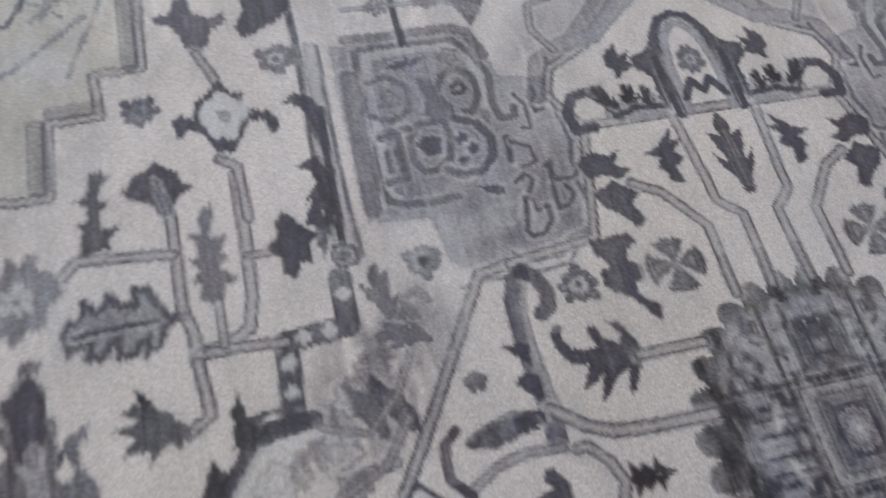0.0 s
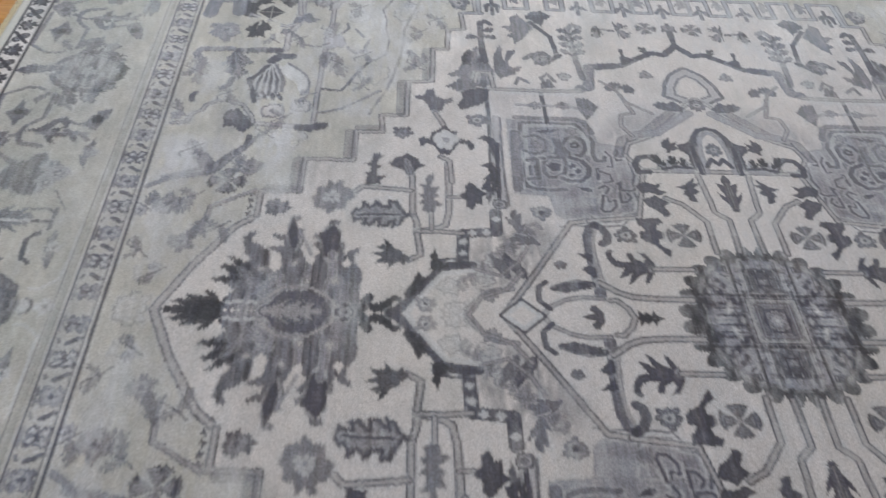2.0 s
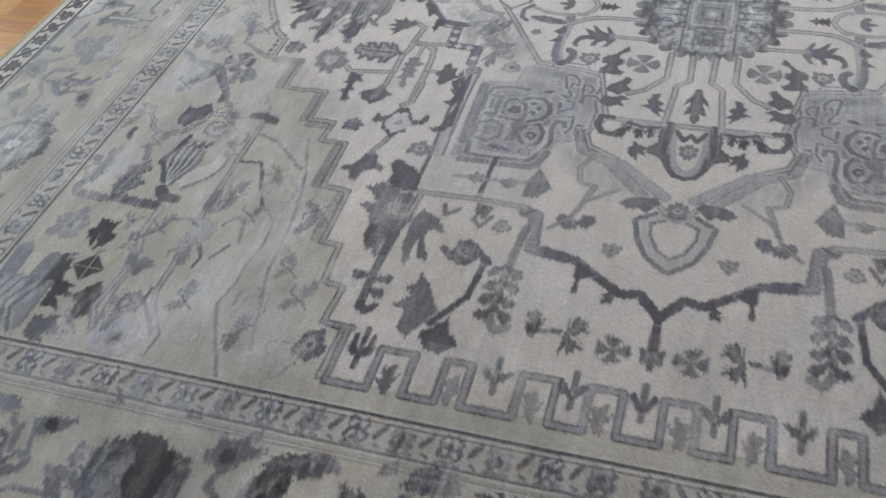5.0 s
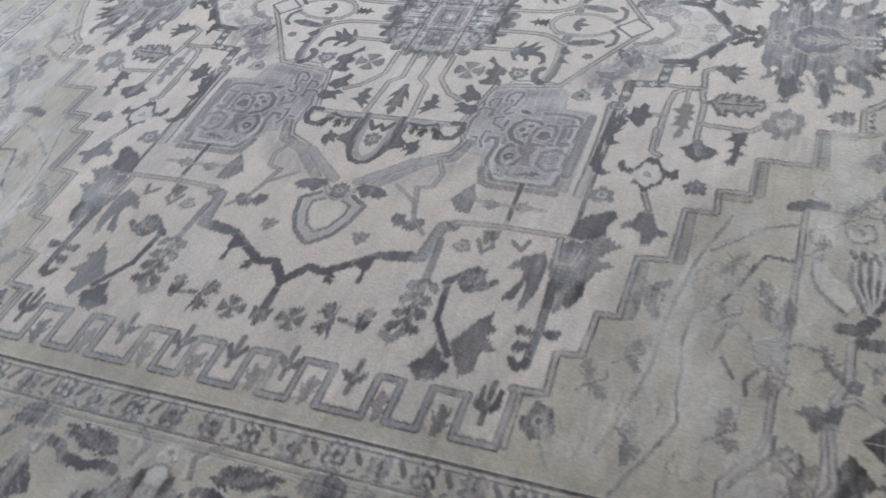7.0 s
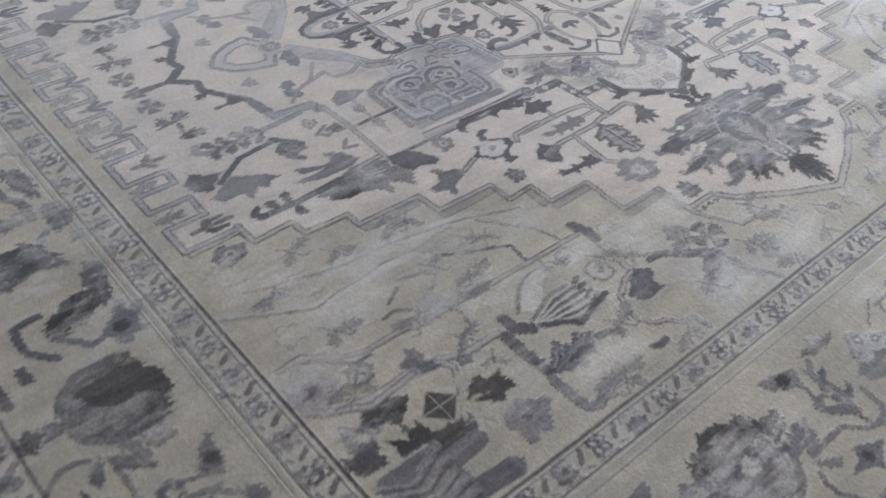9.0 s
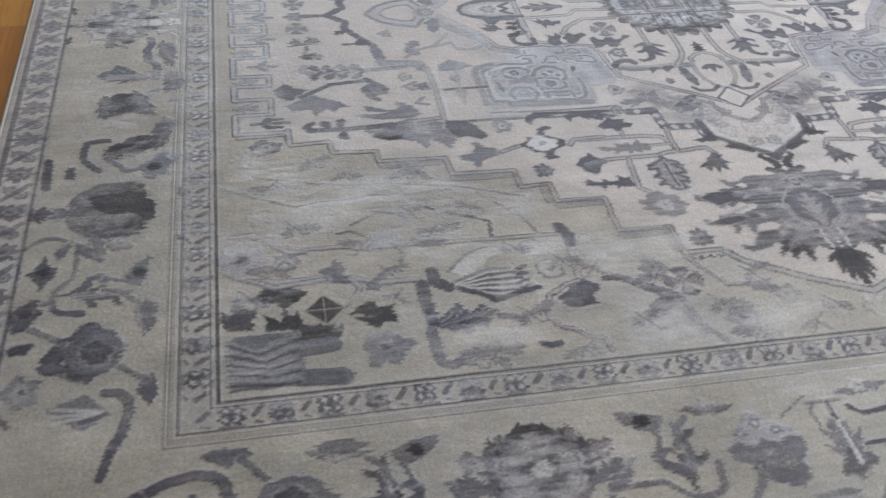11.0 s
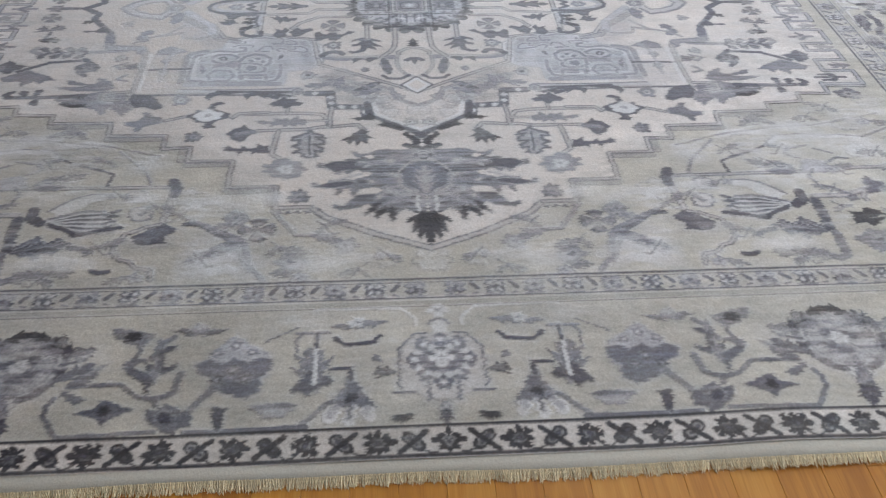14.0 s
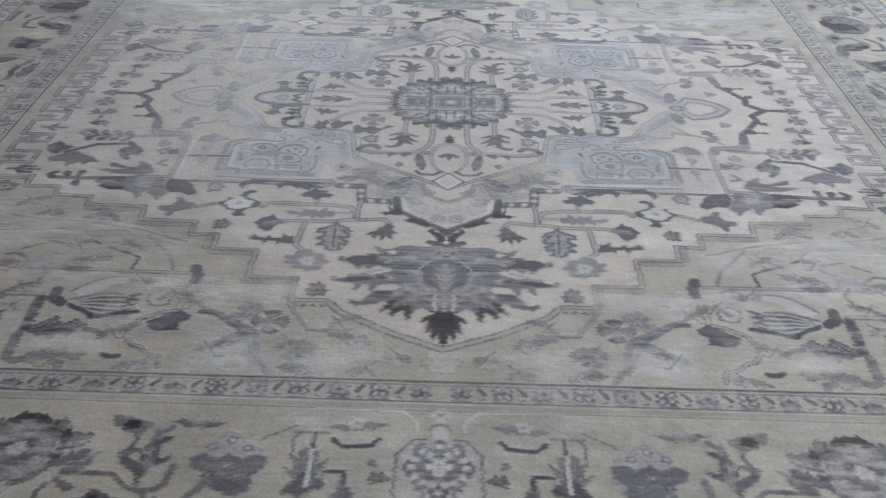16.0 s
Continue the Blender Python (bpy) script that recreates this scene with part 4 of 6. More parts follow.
blob("serrated_leaf_motif", "grey", (28.7, 86.1), (30.5, 85.6), (31, 84), (33, 83.8), (31.4, 82.4), (32, 81.5), (33.3, 81.1), (31.4, 79.6), (31.7, 78.2), (33.6, 78.2), (33.3, 76.7), (31.4, 75.7), (29.4, 74.6), (28.9, 73.7), (27.8, 75), (25.9, 75.9), (25.2, 77.5), (27.4, 77), (25.6, 78.5), (25.3, 80.7), (27.9, 80.2), (25.4, 82.3), (25.7, 83.9), (27.5, 83.2), (27.2, 84.5), (26.4, 85.5), rim="dark")
blob("spiky_leaf_motif", "black", (15.6, 73.4), (17.3, 75.2), (18.5, 76.8), (19.9, 78), (21.3, 79.3), (19.2, 78.8), (18.8, 80.8), (17.4, 79), (16.7, 81.8), (15.7, 79.5), (13.7, 80.8), (14.1, 78.2), (12.3, 78), (13.9, 76.5), (13.7, 74.8))
flower("", "silver", 2.0, 6, (34.3, 90.9), "grey", strength=0.8)
blob("", "mist", (16.6, 79), (17, 75), (15, 74.4), (14.8, 78.4), strength=0.55)
stroke("", "mist", 0.6, (43.3, 73.4), (47.8, 74.8), strength=0.7)
stroke("", "dark", 0.6, (28.6, 85), (29.2, 76), strength=0.9)
flower("flower_motif", "dark", 2.5, 8, (58.8, 75.6), "mist")
flower("flower_motif", "dark", 2.9, 8, (30.4, 102.6), "mist")
blob("tulip_motif", "slate", (74.7, 72.7), (74.8, 70.7), (77.3, 69.3), (78.1, 67.9), (75, 67.2), (73.4, 65.8), (74, 63.4), (72.2, 62.9), (71.3, 65.2), (68.2, 66.2), (67.5, 67.6), (69.2, 69.4), (72.5, 70), (73.1, 72))
stroke("stem_motif", "ash", 1.5, (67.5, 67.6), (63.8, 66.1), (61.6, 65.4), edge="dark")
blob("knot_motif", "dark", (56.5, 71.7), (57.6, 70.4), (56.6, 69.1), (59.4, 68.4), (60.5, 66.8), (62.3, 65.2), (60.2, 63.8), (59.6, 62.3), (57.5, 62.6), (56.5, 60.4), (56.2, 59.1), (54.2, 58.3), (52.5, 59.5), (55, 60.3), (54.9, 62.2), (52, 63.8), (50.3, 64.4), (50.6, 66.6), (52.6, 67.4), (54.6, 68.6), (55, 69.9), (53.7, 70.9))
blob("", "silver", (56.4, 68.4), (58.9, 67.6), (60.4, 65.2), (58.8, 63), (56.5, 61.6), (55, 63.2), (52.4, 64.4), (53.6, 67), strength=0.95)
flower("", "mist", 1.0, 5, (56.4, 65.2))
stroke("stem_motif", "ash", 1.5, (49.8, 66.6), (48.3, 64.5), (40.6, 64.2), edge="dark")
blob("panel_barb_motif", "dark", (57.3, 57.6), (58.5, 55.4), (57.4, 53.5), (53.4, 52.6), (47.9, 53.4), (50.4, 54.1), (54.1, 54.5), (56.2, 55.8))
blob("panel_barb_motif", "dark", (47.2, 57.5), (48.4, 54.3), (43.9, 53.4), (38.9, 53.9), (41.3, 54.5), (44.4, 54.9), (46.3, 55.9))
stroke("", "dark", 1.0, (55.6, 52.9), (46.5, 53.2), (35.1, 53.6))
square_ring("ring_motif", "grey", 1.3, (33.5, 53.6), 0.6)
# dark corner flowers at the end of the long line
blob("dark_flower_motif", "slate", (84.9, 64.4), (86.8, 61.3), (89.4, 60.5), (92.9, 58.4), (96.4, 57.3), (97.6, 55.7), (94.4, 54.8), (92.4, 53.8), (88.1, 51.8), (83.1, 52.1), (80.6, 53.3), (79.3, 54.8), (79.7, 56.7), (76.6, 58.8), (77, 61.6), (78.8, 63.7), (79.2, 64.9), (81.3, 62.2), (83.9, 60.7), (83.7, 62.8))
blob("dark_flower_motif", "slate", (94.6, 51.4), (98.7, 50.2), (100.2, 48.8), (93.4, 49), (91.6, 48.3), (97.6, 47.5), (98.2, 45.2), (94.4, 46.3), (91.2, 47.7), (89.1, 46.7), (89.8, 43.8), (87.3, 45.4), (85.1, 47.7), (83.9, 50.7), (86.9, 51.7))
blob("dark_flower_motif", "dark", (70.7, 62.1), (74.2, 60.3), (76.5, 60.9), (77.8, 58.8), (79.2, 56), (78.1, 53.5), (74.5, 54.1), (71.7, 55.7), (70.2, 58.4), (69, 60.5))
stroke("", "ash", 1.5, (81.6, 57), (86.1, 56.3), (86.3, 53), (79.4, 52.4), edge="dark")
blob("", "black", (92.2, 53.6), (90.4, 57.4), (89.6, 60), (93, 60.4), (97.2, 58.6), (96.8, 56.9), (94.8, 55.4))
leaf("dark_flower_motif", "slate", 5.0, 3, (90, 58), (98.6, 56))
stroke("stem_motif", "dark", 1.8, (91.4, 53.8), (98, 54.4), (104, 54.6), (112, 54.3))
leaf("leaf_motif", "dark", 3.6, 1, (103.9, 54.6), (104.5, 50.6))
leaf("leaf_motif", "dark", 3.6, 1, (103.9, 54.6), (104, 58.4))
leaf("leaf_motif", "dark", 3.4, 1, (107.6, 54.4), (108, 50.8))
stroke("hook_motif", "dark", 1.6, (111, 54.4), (112.8, 52.8), (111, 51.4))
# sprays next to the combs
stroke("branch_motif", "grey", 1.7, (84.8, 28.4), (92.7, 29), (109.4, 29.8), (112.3, 28.1), (110.7, 26))
for k in range(4):
    leaf("leaf_motif", "dark", 3.6, 1, (96 + 3.6 * k, 29.4), (98.6 + 3.6 * k, 26.2))
    leaf("leaf_motif", "dark", 3.6, 1, (96 + 3.6 * k, 29.4), (98.6 + 3.6 * k, 32.4))
blob("tulip_motif", "dark", (116.8, 33.3), (114.3, 35.7), (110.8, 36.8), (113.5, 39.5), (116, 41.2), (118.9, 39.1), (119.3, 36.2))
blob("tulip_motif", "slate", (109.7, 39.2), (107.2, 41.1), (103.6, 42.8), (101, 45.4), (103.7, 45.5), (105.3, 47.5), (107.1, 45.3), (109.7, 48.5), (111, 45.3), (114.8, 45.7), (117.2, 43.3), (114.4, 41.5))
stroke("stem_motif", "dark", 1.4, (91.6, 37), (95.2, 34), (105.1, 34.9), (112.8, 40))
stroke("stem_motif", "dark", 1.7, (95.6, 33.5), (93.2, 36.3), (91, 38.5))
stroke("stem_motif", "dark", 1.7, (94, 36), (96.7, 37.8), (95.7, 40.8), (93.8, 42.9))
leaf("leaf_motif", "black", 4.2, 2, (111.6, 21.8), (105.6, 21.2))
stroke("stem_motif", "dark", 1.1, (110.4, 21.2), (109.8, 16.6))
leaf("leaf_motif", "dark", 5.0, 2, (110, 15.4), (106.6, 12.6))
leaf("leaf_motif", "dark", 5.0, 2, (110, 15.4), (113.6, 13.4))
quarter_rosette("rosette_motif", "dark", 3.1, (111.8, 6.8))
flower("flower_motif", "dark", 2.6, 5, (93.4, 38.9))
flower("flower_motif", "dark", 2.0, 4, (85.3, 33.2))
stroke("hook_motif", "grey", 1.0, (83, 36), (86.4, 37.8), (84.4, 39.6), (80.5, 38.2))
stroke("hook_motif", "grey", 1.0, (82, 43), (84.4, 45.4), (81.4, 46.4))
blob("leaf_motif", "dark", (80, 36), (84, 37.4), (82, 40), (79.6, 40), strength=0.8)

# comb of square teeth along the side of the field
TEETH = ((54.3, 46.6), (40.1, 34.2), (29.6, 20.6), (14.5, 8.8), (3.4, -3.4), (-8.8, -14.5))
comb = [(117, 58.9), (117, 53.6)]
for a, b in TEETH:
    comb += [(comb[-1][0], a), (129.2, a), (129.2, b), (120.4, b)]
stroke("comb_motif", "mist", 1.7, *comb, edge="black")
for k, (a, b) in enumerate(TEETH[:5]):
    c = (a + b) / 2
    ink = "dark" if k == 0 else "slate"
    if k != 1:
        stroke("stem_motif", ink, 1.2, (125.4, c), (118 if k else 116.6, c))
        for e in (-1, 1):
            leaf("leaf_motif", ink, 2.2, 1, (123.6, c), (120.4, c + 2.3 * e))
            if k == 0:
                stroke("", ink, 1.0, (122.6, c + 1.2 * e), (118.2, c + 1.7 * e))
    d = (b + TEETH[k + 1][0]) / 2
    leaf("leaf_motif", "slate" if k == 0 else "grey", 4.0, 2, (129.4, d), (123.4, d), strength=1.0 if k == 0 else 0.8)
flower("flower_motif", "dark", 4.0, 5, (122.6, 59.8), flat=0.8)

# corners: bars, fans and sprays on the beige ground
blob("", "mist", (56, 112), (65, 112), (71, 118), (67, 121), (57, 120), strength=0.5)
blob("", "silver", (56, 128), (53, 118.4), (46, 117.4), (41.6, 123), (39, 131), (55, 132), strength=0.6)
stroke("corner_bar_motif", "ash", 1.5, (131.1, 90.2), (126.6, 89.9), (120, 94.5), (115.8, 95.7), (108, 95.7), (104.9, 96.7), (86.4, 97), (60.4, 97.5), edge="dark")
stroke("corner_bar_motif", "ash", 1.9, (60.1, 97.1), (60.5, 104.7), (60.9, 110.9), edge="grey")
stroke("", "dark", 2.6, (60.9, 94.9), (59.7, 97.8), (59.8, 100.7))
stroke("bar_motif", "dark", 2.7, (93.6, 108.9), (93.7, 114.3), (93.1, 119))
stroke("bar_motif", "dark", 1.8, (93.1, 119), (91.5, 119.9), (89.9, 117.9))
stroke("bar_motif", "slate", 2.2, (93.8, 121.4), (93.7, 126.4), (93.1, 129.5), (91.3, 130.3), (88.6, 129))
blob("leaf_motif", "slate", (92.6, 120.8), (90.1, 119.7), (89.7, 116.6), (87.1, 114.4), (86, 116.6), (84.1, 117.3), (82.3, 115.3), (81.5, 118.1), (79, 119), (81.6, 120.4), (83.3, 122), (85.3, 121.2), (86.1, 123.8), (87.8, 121.9), (89.3, 122.4))
leaf("leaf_motif", "dark", 4.6, 5, (92.4, 119.8), (79.4, 118.8), "mist")
stroke("hook_motif", "dark", 1.7, (79.7, 119.4), (77.1, 119.9), (75.8, 121.2))
blob("fan_motif", "grey", (87.7, 109.1), (83.5, 106.7), (79.4, 105.8), (74.6, 106.2), (72.5, 109.2), (70.9, 111.1), (69.5, 112.4), (71.5, 114.5), (76.3, 114.4), (80.3, 115.9), (82.5, 113.5), (86.5, 111.5))
blob("fan_petal_motif", "silver", (87.6, 105.8), (82.8, 101.2), (79.1, 99.7), (74.3, 99.6), (73.4, 101.3), (78.1, 102.7), (81.5, 106), (85.3, 107.7), strength=0.8)
stroke("", "grey", 0.7, (87.6, 105.8), (82.8, 101.2), (79.1, 99.7), (74.3, 99.6), (73.4, 101.3))
for k in range(5):
    stroke("", "silver", 0.4, (86.6, 109.6 + 0.4 * k), (80, 107.2 + 1.5 * k), (72.6 + 0.6 * k, 107 + 1.7 * k), strength=0.7)
    stroke("", "dark", 0.5, (86.4, 110 + 0.4 * k), (80, 107.9 + 1.5 * k), (72.4 + 0.6 * k, 107.8 + 1.7 * k), strength=0.8)
    leaf("", "dark", 1.6, 1, (73.6 + 0.2 * k, 107 + 1.8 * k), (70.6 + 0.5 * k, 106.2 + 1.9 * k))
stroke("", "dark", 1.2, (86.5, 110.7), (82.5, 112.9), (79.7, 115.1), (75.1, 113.8), (69.9, 112.7))
stroke("bag_line_motif", "ash", 1.4, (61.3, 111.8), (64, 112.5), (68.3, 114.9), (70, 118.1), (70.2, 121.7), (68, 124), (65.8, 124.7), (63.8, 126.8), (60.8, 127.5), (60.3, 130.7), edge="dark")
blob("bag_leaf_motif", "dark", (67, 115.9), (63.5, 113.3), (59.8, 111.7), (57.5, 113.8), (59.8, 116.2), (59.3, 118.6), (63, 119.4), (65.8, 118.8))
stroke("arch_motif", "dark", 1.4, (55.8, 111.8), (52.3, 112.4), (48.7, 115.3), (44.5, 118.4), (43.3, 121.5))
stroke("hook_motif", "dark", 1.4, (73.3, 127.2), (71.8, 128.2), (69.6, 127.7))
stroke("arch_motif", "grey", 1.2, (43.3, 121.5), (41.4, 125), (40, 129))
square_ring("flower_motif", "grey", 2.3, (68.6, 100.9), 0.6, "ash")
square_ring("flower_motif", "grey", 2.5, (66.4, 107.6), 0.6, "ash")
quarter_rosette("rosette_motif", "dark", 4.2, (39.1, 114.6))
flower("flower_motif", "grey", 3.2, 6, (44.4, 110.2), "mist")
blob("arch_leaf_motif", "slate", (52.2, 126.9), (51.7, 122.6), (47, 119.1), (42.4, 117.2), (40.5, 119.6), (44.6, 122.3))
stroke("vine_line_motif", "grey", 1.5, (36.8, 131.7), (39.7, 127.6), (41.2, 121), (43.5, 117.3), (49.4, 113.8), (54.3, 110.9))
stroke("stem_motif", "grey", 1.1, (36, 108.2), (32.8, 113), (30.2, 117), (22.6, 117.4))
leaf("leaf_motif", "grey", 4.4, 2, (27, 117), (20, 120.6))
flower("flower_motif", "grey", 3.6, 6, (30.9, 126.2), "mist")
flower("flower_motif", "grey", 3.0, 6, (19.2, 121.2), "mist")
flower("flower_motif", "grey", 3.4, 6, (1.2, 127.2), "mist", strength=0.6)
flower("flower_motif", "grey", 2.8, 5, (9.6, 126.4), strength=0.5)
leaf("leaf_motif", "grey", 6.4, 3, (90, 130.4), (77, 127.4), strength=0.7)
stroke("stem_motif", "grey", 1.7, (131.1, 101.5), (127, 103.8), (121.1, 104.7), (109.7, 104.3), (104.4, 106.4), (102.7, 107.2), (94.3, 107.2))
stroke("stem_motif", "dark", 1.5, (112.1, 118.3), (110.8, 116.3), (108.9, 115.3))
stroke("corner_bud_motif", "black", 4.4, (118.4, 118.7), (112.7, 118.9))
blob("corner_leaf_motif", "black", (127.1, 108.5), (124.9, 106.1), (122.6, 106.2), (121.1, 104.9), (118.7, 107), (116.1, 107.9), (117.8, 109.3), (119.8, 111.7), (121.6, 112.1), (123.3, 110.2), (125.5, 109.9))
blob("corner_leaf_motif", "black", (124.9, 117.6), (125.2, 112.6), (123.3, 114.3), (122.2, 115.4), (121.9, 113.2), (121.1, 111.3), (120, 113.9), (118.7, 112.8), (118.2, 117.5))
blob("corner_leaf_motif", "dark", (133.1, 110.8), (131.1, 112.6), (130.7, 109.2), (129.4, 109.3), (128.7, 111.7), (126.9, 110.7), (126.8, 113.3), (127.7, 114.2), (127.2, 116.7), (131.9, 116.4), (133, 114.1))
blob("corner_fan_motif", "slate", (131.2, 118), (119.6, 118.1), (118, 131), (131.8, 131.1), (131.7, 123.9))
stroke("corner_bar_flower_motif", "slate", 4.0, (119.6, 122.6), (113.2, 122.2))
stroke("corner_bar_flower_motif", "slate", 4.0, (118.7, 129.4), (111.7, 130.1))
blob("faded_flower_motif", "mist", (106.4, 122.1), (104, 121.5), (102.2, 120.6), (100.2, 122.8), (96.6, 123.8), (99.1, 125), (100.4, 127.3), (101.6, 129.1), (103.2, 127.3), (104.9, 124.6))
stroke("fan_stem_motif", "dark", 2.8, (91.1, 105.3), (90.9, 108.5), (88.5, 110.3))
stroke("stem_motif", "grey", 1.3, (108.4, 105), (106, 108), (108, 112), (112, 118))
flower("flower_motif", "dark", 2.8, 8, (120.2, 99.2), "mist")
flower("flower_motif", "mist", 5.2, 8, (129, 97.4), "grey")
flower("flower_motif", "grey", 4.8, 6, (103.2, 124.2), "mist")
for k in range(10):
    stroke("", "dark" if k % 2 else "mist", 0.6, (132.2, 118.8 + 1.2 * k), (127 - 0.4 * k, 122.4 + 0.9 * k), (119.6, 119 + 1.25 * k), strength=0.75)
# pale vines in the wide corner ground
stroke("vine_motif", "grey", 1.3, (132.8, 74), (124, 78.6), (117, 81.9), strength=0.85)
stroke("vine_line_motif", "dark", 0.9, (89.9, 84.6), (84.8, 87.4), (78.7, 89.9), (75.8, 91.6), (76.2, 94.8), (76.3, 96.2))
stroke("vine_line_motif", "silver", 1.8, (115.7, 81.9), (111.3, 81.2), (106.5, 81.5), (100.1, 80.6), (93.6, 81.5), (89.9, 84.6), strength=0.8)
stroke("", "grey", 0.5, (117, 81.9), (111.6, 80.6), (106.6, 80.7), (100, 79.7), (93.1, 80.6), (89.3, 84.4))
stroke("vine_line_motif", "slate", 0.8, (126.9, 90.9), (123.2, 93.5), (119.4, 96.8), (116, 96.8))
stroke("vine_line_motif", "grey", 0.8, (100.4, 85.1), (95.3, 86.5), (93.3, 88.6), (96.5, 91))
stroke("vine_line_motif", "slate", 0.8, (108.9, 91.5), (106.3, 91.2), (103.2, 93), (99.1, 95.8))
stroke("vine_line_motif", "grey", 0.8, (102, 86.7), (105.8, 89.2))
blob("faded_flower_motif", "mist", (97.9, 91.2), (96.2, 93.3), (95.3, 96.7), (100.2, 97.7), (103.2, 95.5), (101.7, 92.5))
blob("faded_flower_motif", "slate", (91.2, 92.8), (89.5, 95), (85.1, 96.3), (87.5, 98.1), (91.2, 98.1), (94.2, 96.4), (93.7, 94.1))
blob("faded_flower_motif", "slate", (110.2, 99.3), (108.3, 102.2), (109.1, 103.9), (107.3, 106.8), (110.4, 106.2), (112.6, 106.3), (113, 104.5), (113.9, 102.4), (111.9, 101.3))
stroke("stem_motif", "grey", 1.4, (112.8, 104.9), (118, 105.5), (122.8, 106.1), (127.8, 103.5))
stroke("vine_line_motif", "grey", 0.8, (98, 96), (96, 99), (97.2, 102.9), (100.8, 104.4), (104.5, 107.9))
stroke("vine_line_motif", "grey", 0.8, (66.1, 96.5), (67.7, 91.2), (72.6, 85.7), (76.3, 81.6))
flower("flower_motif", "slate", 1.7, 5, (100.8, 75.3))
flower("flower_motif", "slate", 1.5, 5, (94.9, 74.5))
leaf("flower_motif", "slate", 3.6, 2, (104.4, 110.6), (103, 107.4))
stroke("vine_motif", "mist", 1.3, (66, 84), (78, 79.6), (92, 76.6), (108, 75.4), (126, 70.4), strength=0.7)
flower("flower_motif", "grey", 3.4, 5, (112.7, 88.4), strength=0.7)
leaf("leaf_motif", "grey", 3.0, 2, (96, 73.8), (86.6, 73))
flower("flower_motif", "mist", 4.0, 6, (115.2, 75.6), strength=0.8)
flower("flower_motif", "mist", 4.6, 6, (84, 83.4), strength=0.8)
flower("flower_motif", "mist", 4.0, 6, (126, 64), strength=0.7)
leaf("leaf_motif", "grey", 4.8, 3, (92, 94), (82, 91.4), strength=0.7)
flower("flower_motif", "mist", 4.2, 5, (55.6, 102.6), strength=0.8)
flower("flower_motif", "grey", 3.0, 5, (125, 84.4), strength=0.6)
blob("", "mist", (52, 100), (60, 98), (60, 108), (54, 111), (42, 108), (44, 102), strength=0.35)
blob("", "mist", (62, 83), (84, 78), (112, 78), (104, 84), (84, 90), (66, 93), strength=0.3)
blob("", "mist", (42, 118), (50, 112), (56, 118), (55, 131), (36, 131), strength=0.35)
blob("", "sage", (100, 66), (130, 62), (131, 80), (112, 78), strength=0.3)
for c, w in (((122, 70), 9), ((96, 79), 12), ((112, 86), 10), ((88, 99), 8), ((66, 103), 8), ((104, 116), 8), ((52, 106), 9), ((46, 126), 9), ((82, 125), 9), ((22, 126), 9), ((126, 92), 8), ((70, 88), 7), ((38, 103), 6)):
    blob("", "silver", (c[0] - w, c[1]), (c[0] - 0.4 * w, c[1] - 0.6 * w), (c[0] + 0.7 * w, c[1] - 0.5 * w), (c[0] + w, c[1] + 0.2 * w), (c[0] + 0.2 * w, c[1] + 0.6 * w), strength=0.6)

# faded sprigs scattered over the corner ground
for k, c in enumerate(((10, 124.5), (16, 129), (24, 114), (30, 131), (34, 121), (44, 112), (51, 124), (57, 108), (64, 104.5), (65, 129.5), (74, 119), (83, 129), (73, 99.6), (88, 92), (100, 104), (104, 95.6), (118, 88), (122, 100), (93, 86), (78, 86), (106, 71), (122, 74), (113, 66), (88, 72), (128, 108), (99, 111))):
    d = 1 if k % 2 else -1
    ink = "slate" if k % 3 == 0 else "grey"
    size = 0.75 + 0.1 * ((k * 7) % 6)
    leaf("sprig_motif", ink, 3.0 * size, 3, c, (c[0] + 5.0 * d * size, c[1] + (1.8 if k % 4 < 2 else -1.6)), strength=0.75)
    if k % 3:
        leaf("sprig_motif", ink, 2.4 * size, 2, (c[0] + 0.6 * d, c[1]), (c[0] - 2.2 * d, c[1] + 3.0 * size), strength=0.65)
    else:
        flower("sprig_motif", "mist", 1.7 * size, 5, (c[0] - 1.6 * d, c[1] + 0.6), "grey")
    stroke("sprig_motif", "grey", 0.45, (c[0] - 1.6 * d, c[1] - 1.8), c, (c[0] + 2.0 * d, c[1] + 3.0), (c[0] + 3.4 * d, c[1] + 2.6), strength=0.65)


# clear ground round the fist leaf and the four-petal rosette
for c, r in (((104.6, 115.6), 6.2), ((113.7, 113.2), 4.6)):
    flower("", "beige", r, 7, c, deep=0.1)
blob("fist_leaf_motif", "black", (109.1, 115.4), (107.3, 113.3), (105.1, 112.5), (103.6, 112.3), (103.6, 113.9), (99.9, 113.5), (100.6, 114.8), (100, 116.3), (100.1, 118.5), (102.6, 118), (103.4, 119.3), (105.3, 118.5), (107.1, 117))
blob("", "beige", (111, 116.6), (107.6, 115.9), (104.6, 116.2), (107.4, 114.9))
box = window(108, 119, 108, 119)
u, v = UU[box] - 113.7, VV[box] - 113.2
lay(box, np.minimum((3.0 - np.maximum(np.abs(u + v), np.abs(u - v)) * 0.78) / 0.4, (np.minimum(np.abs(u), np.abs(v)) - 0.08) / 0.3) + 0.5, "black", "rosette_motif", crisp=True)

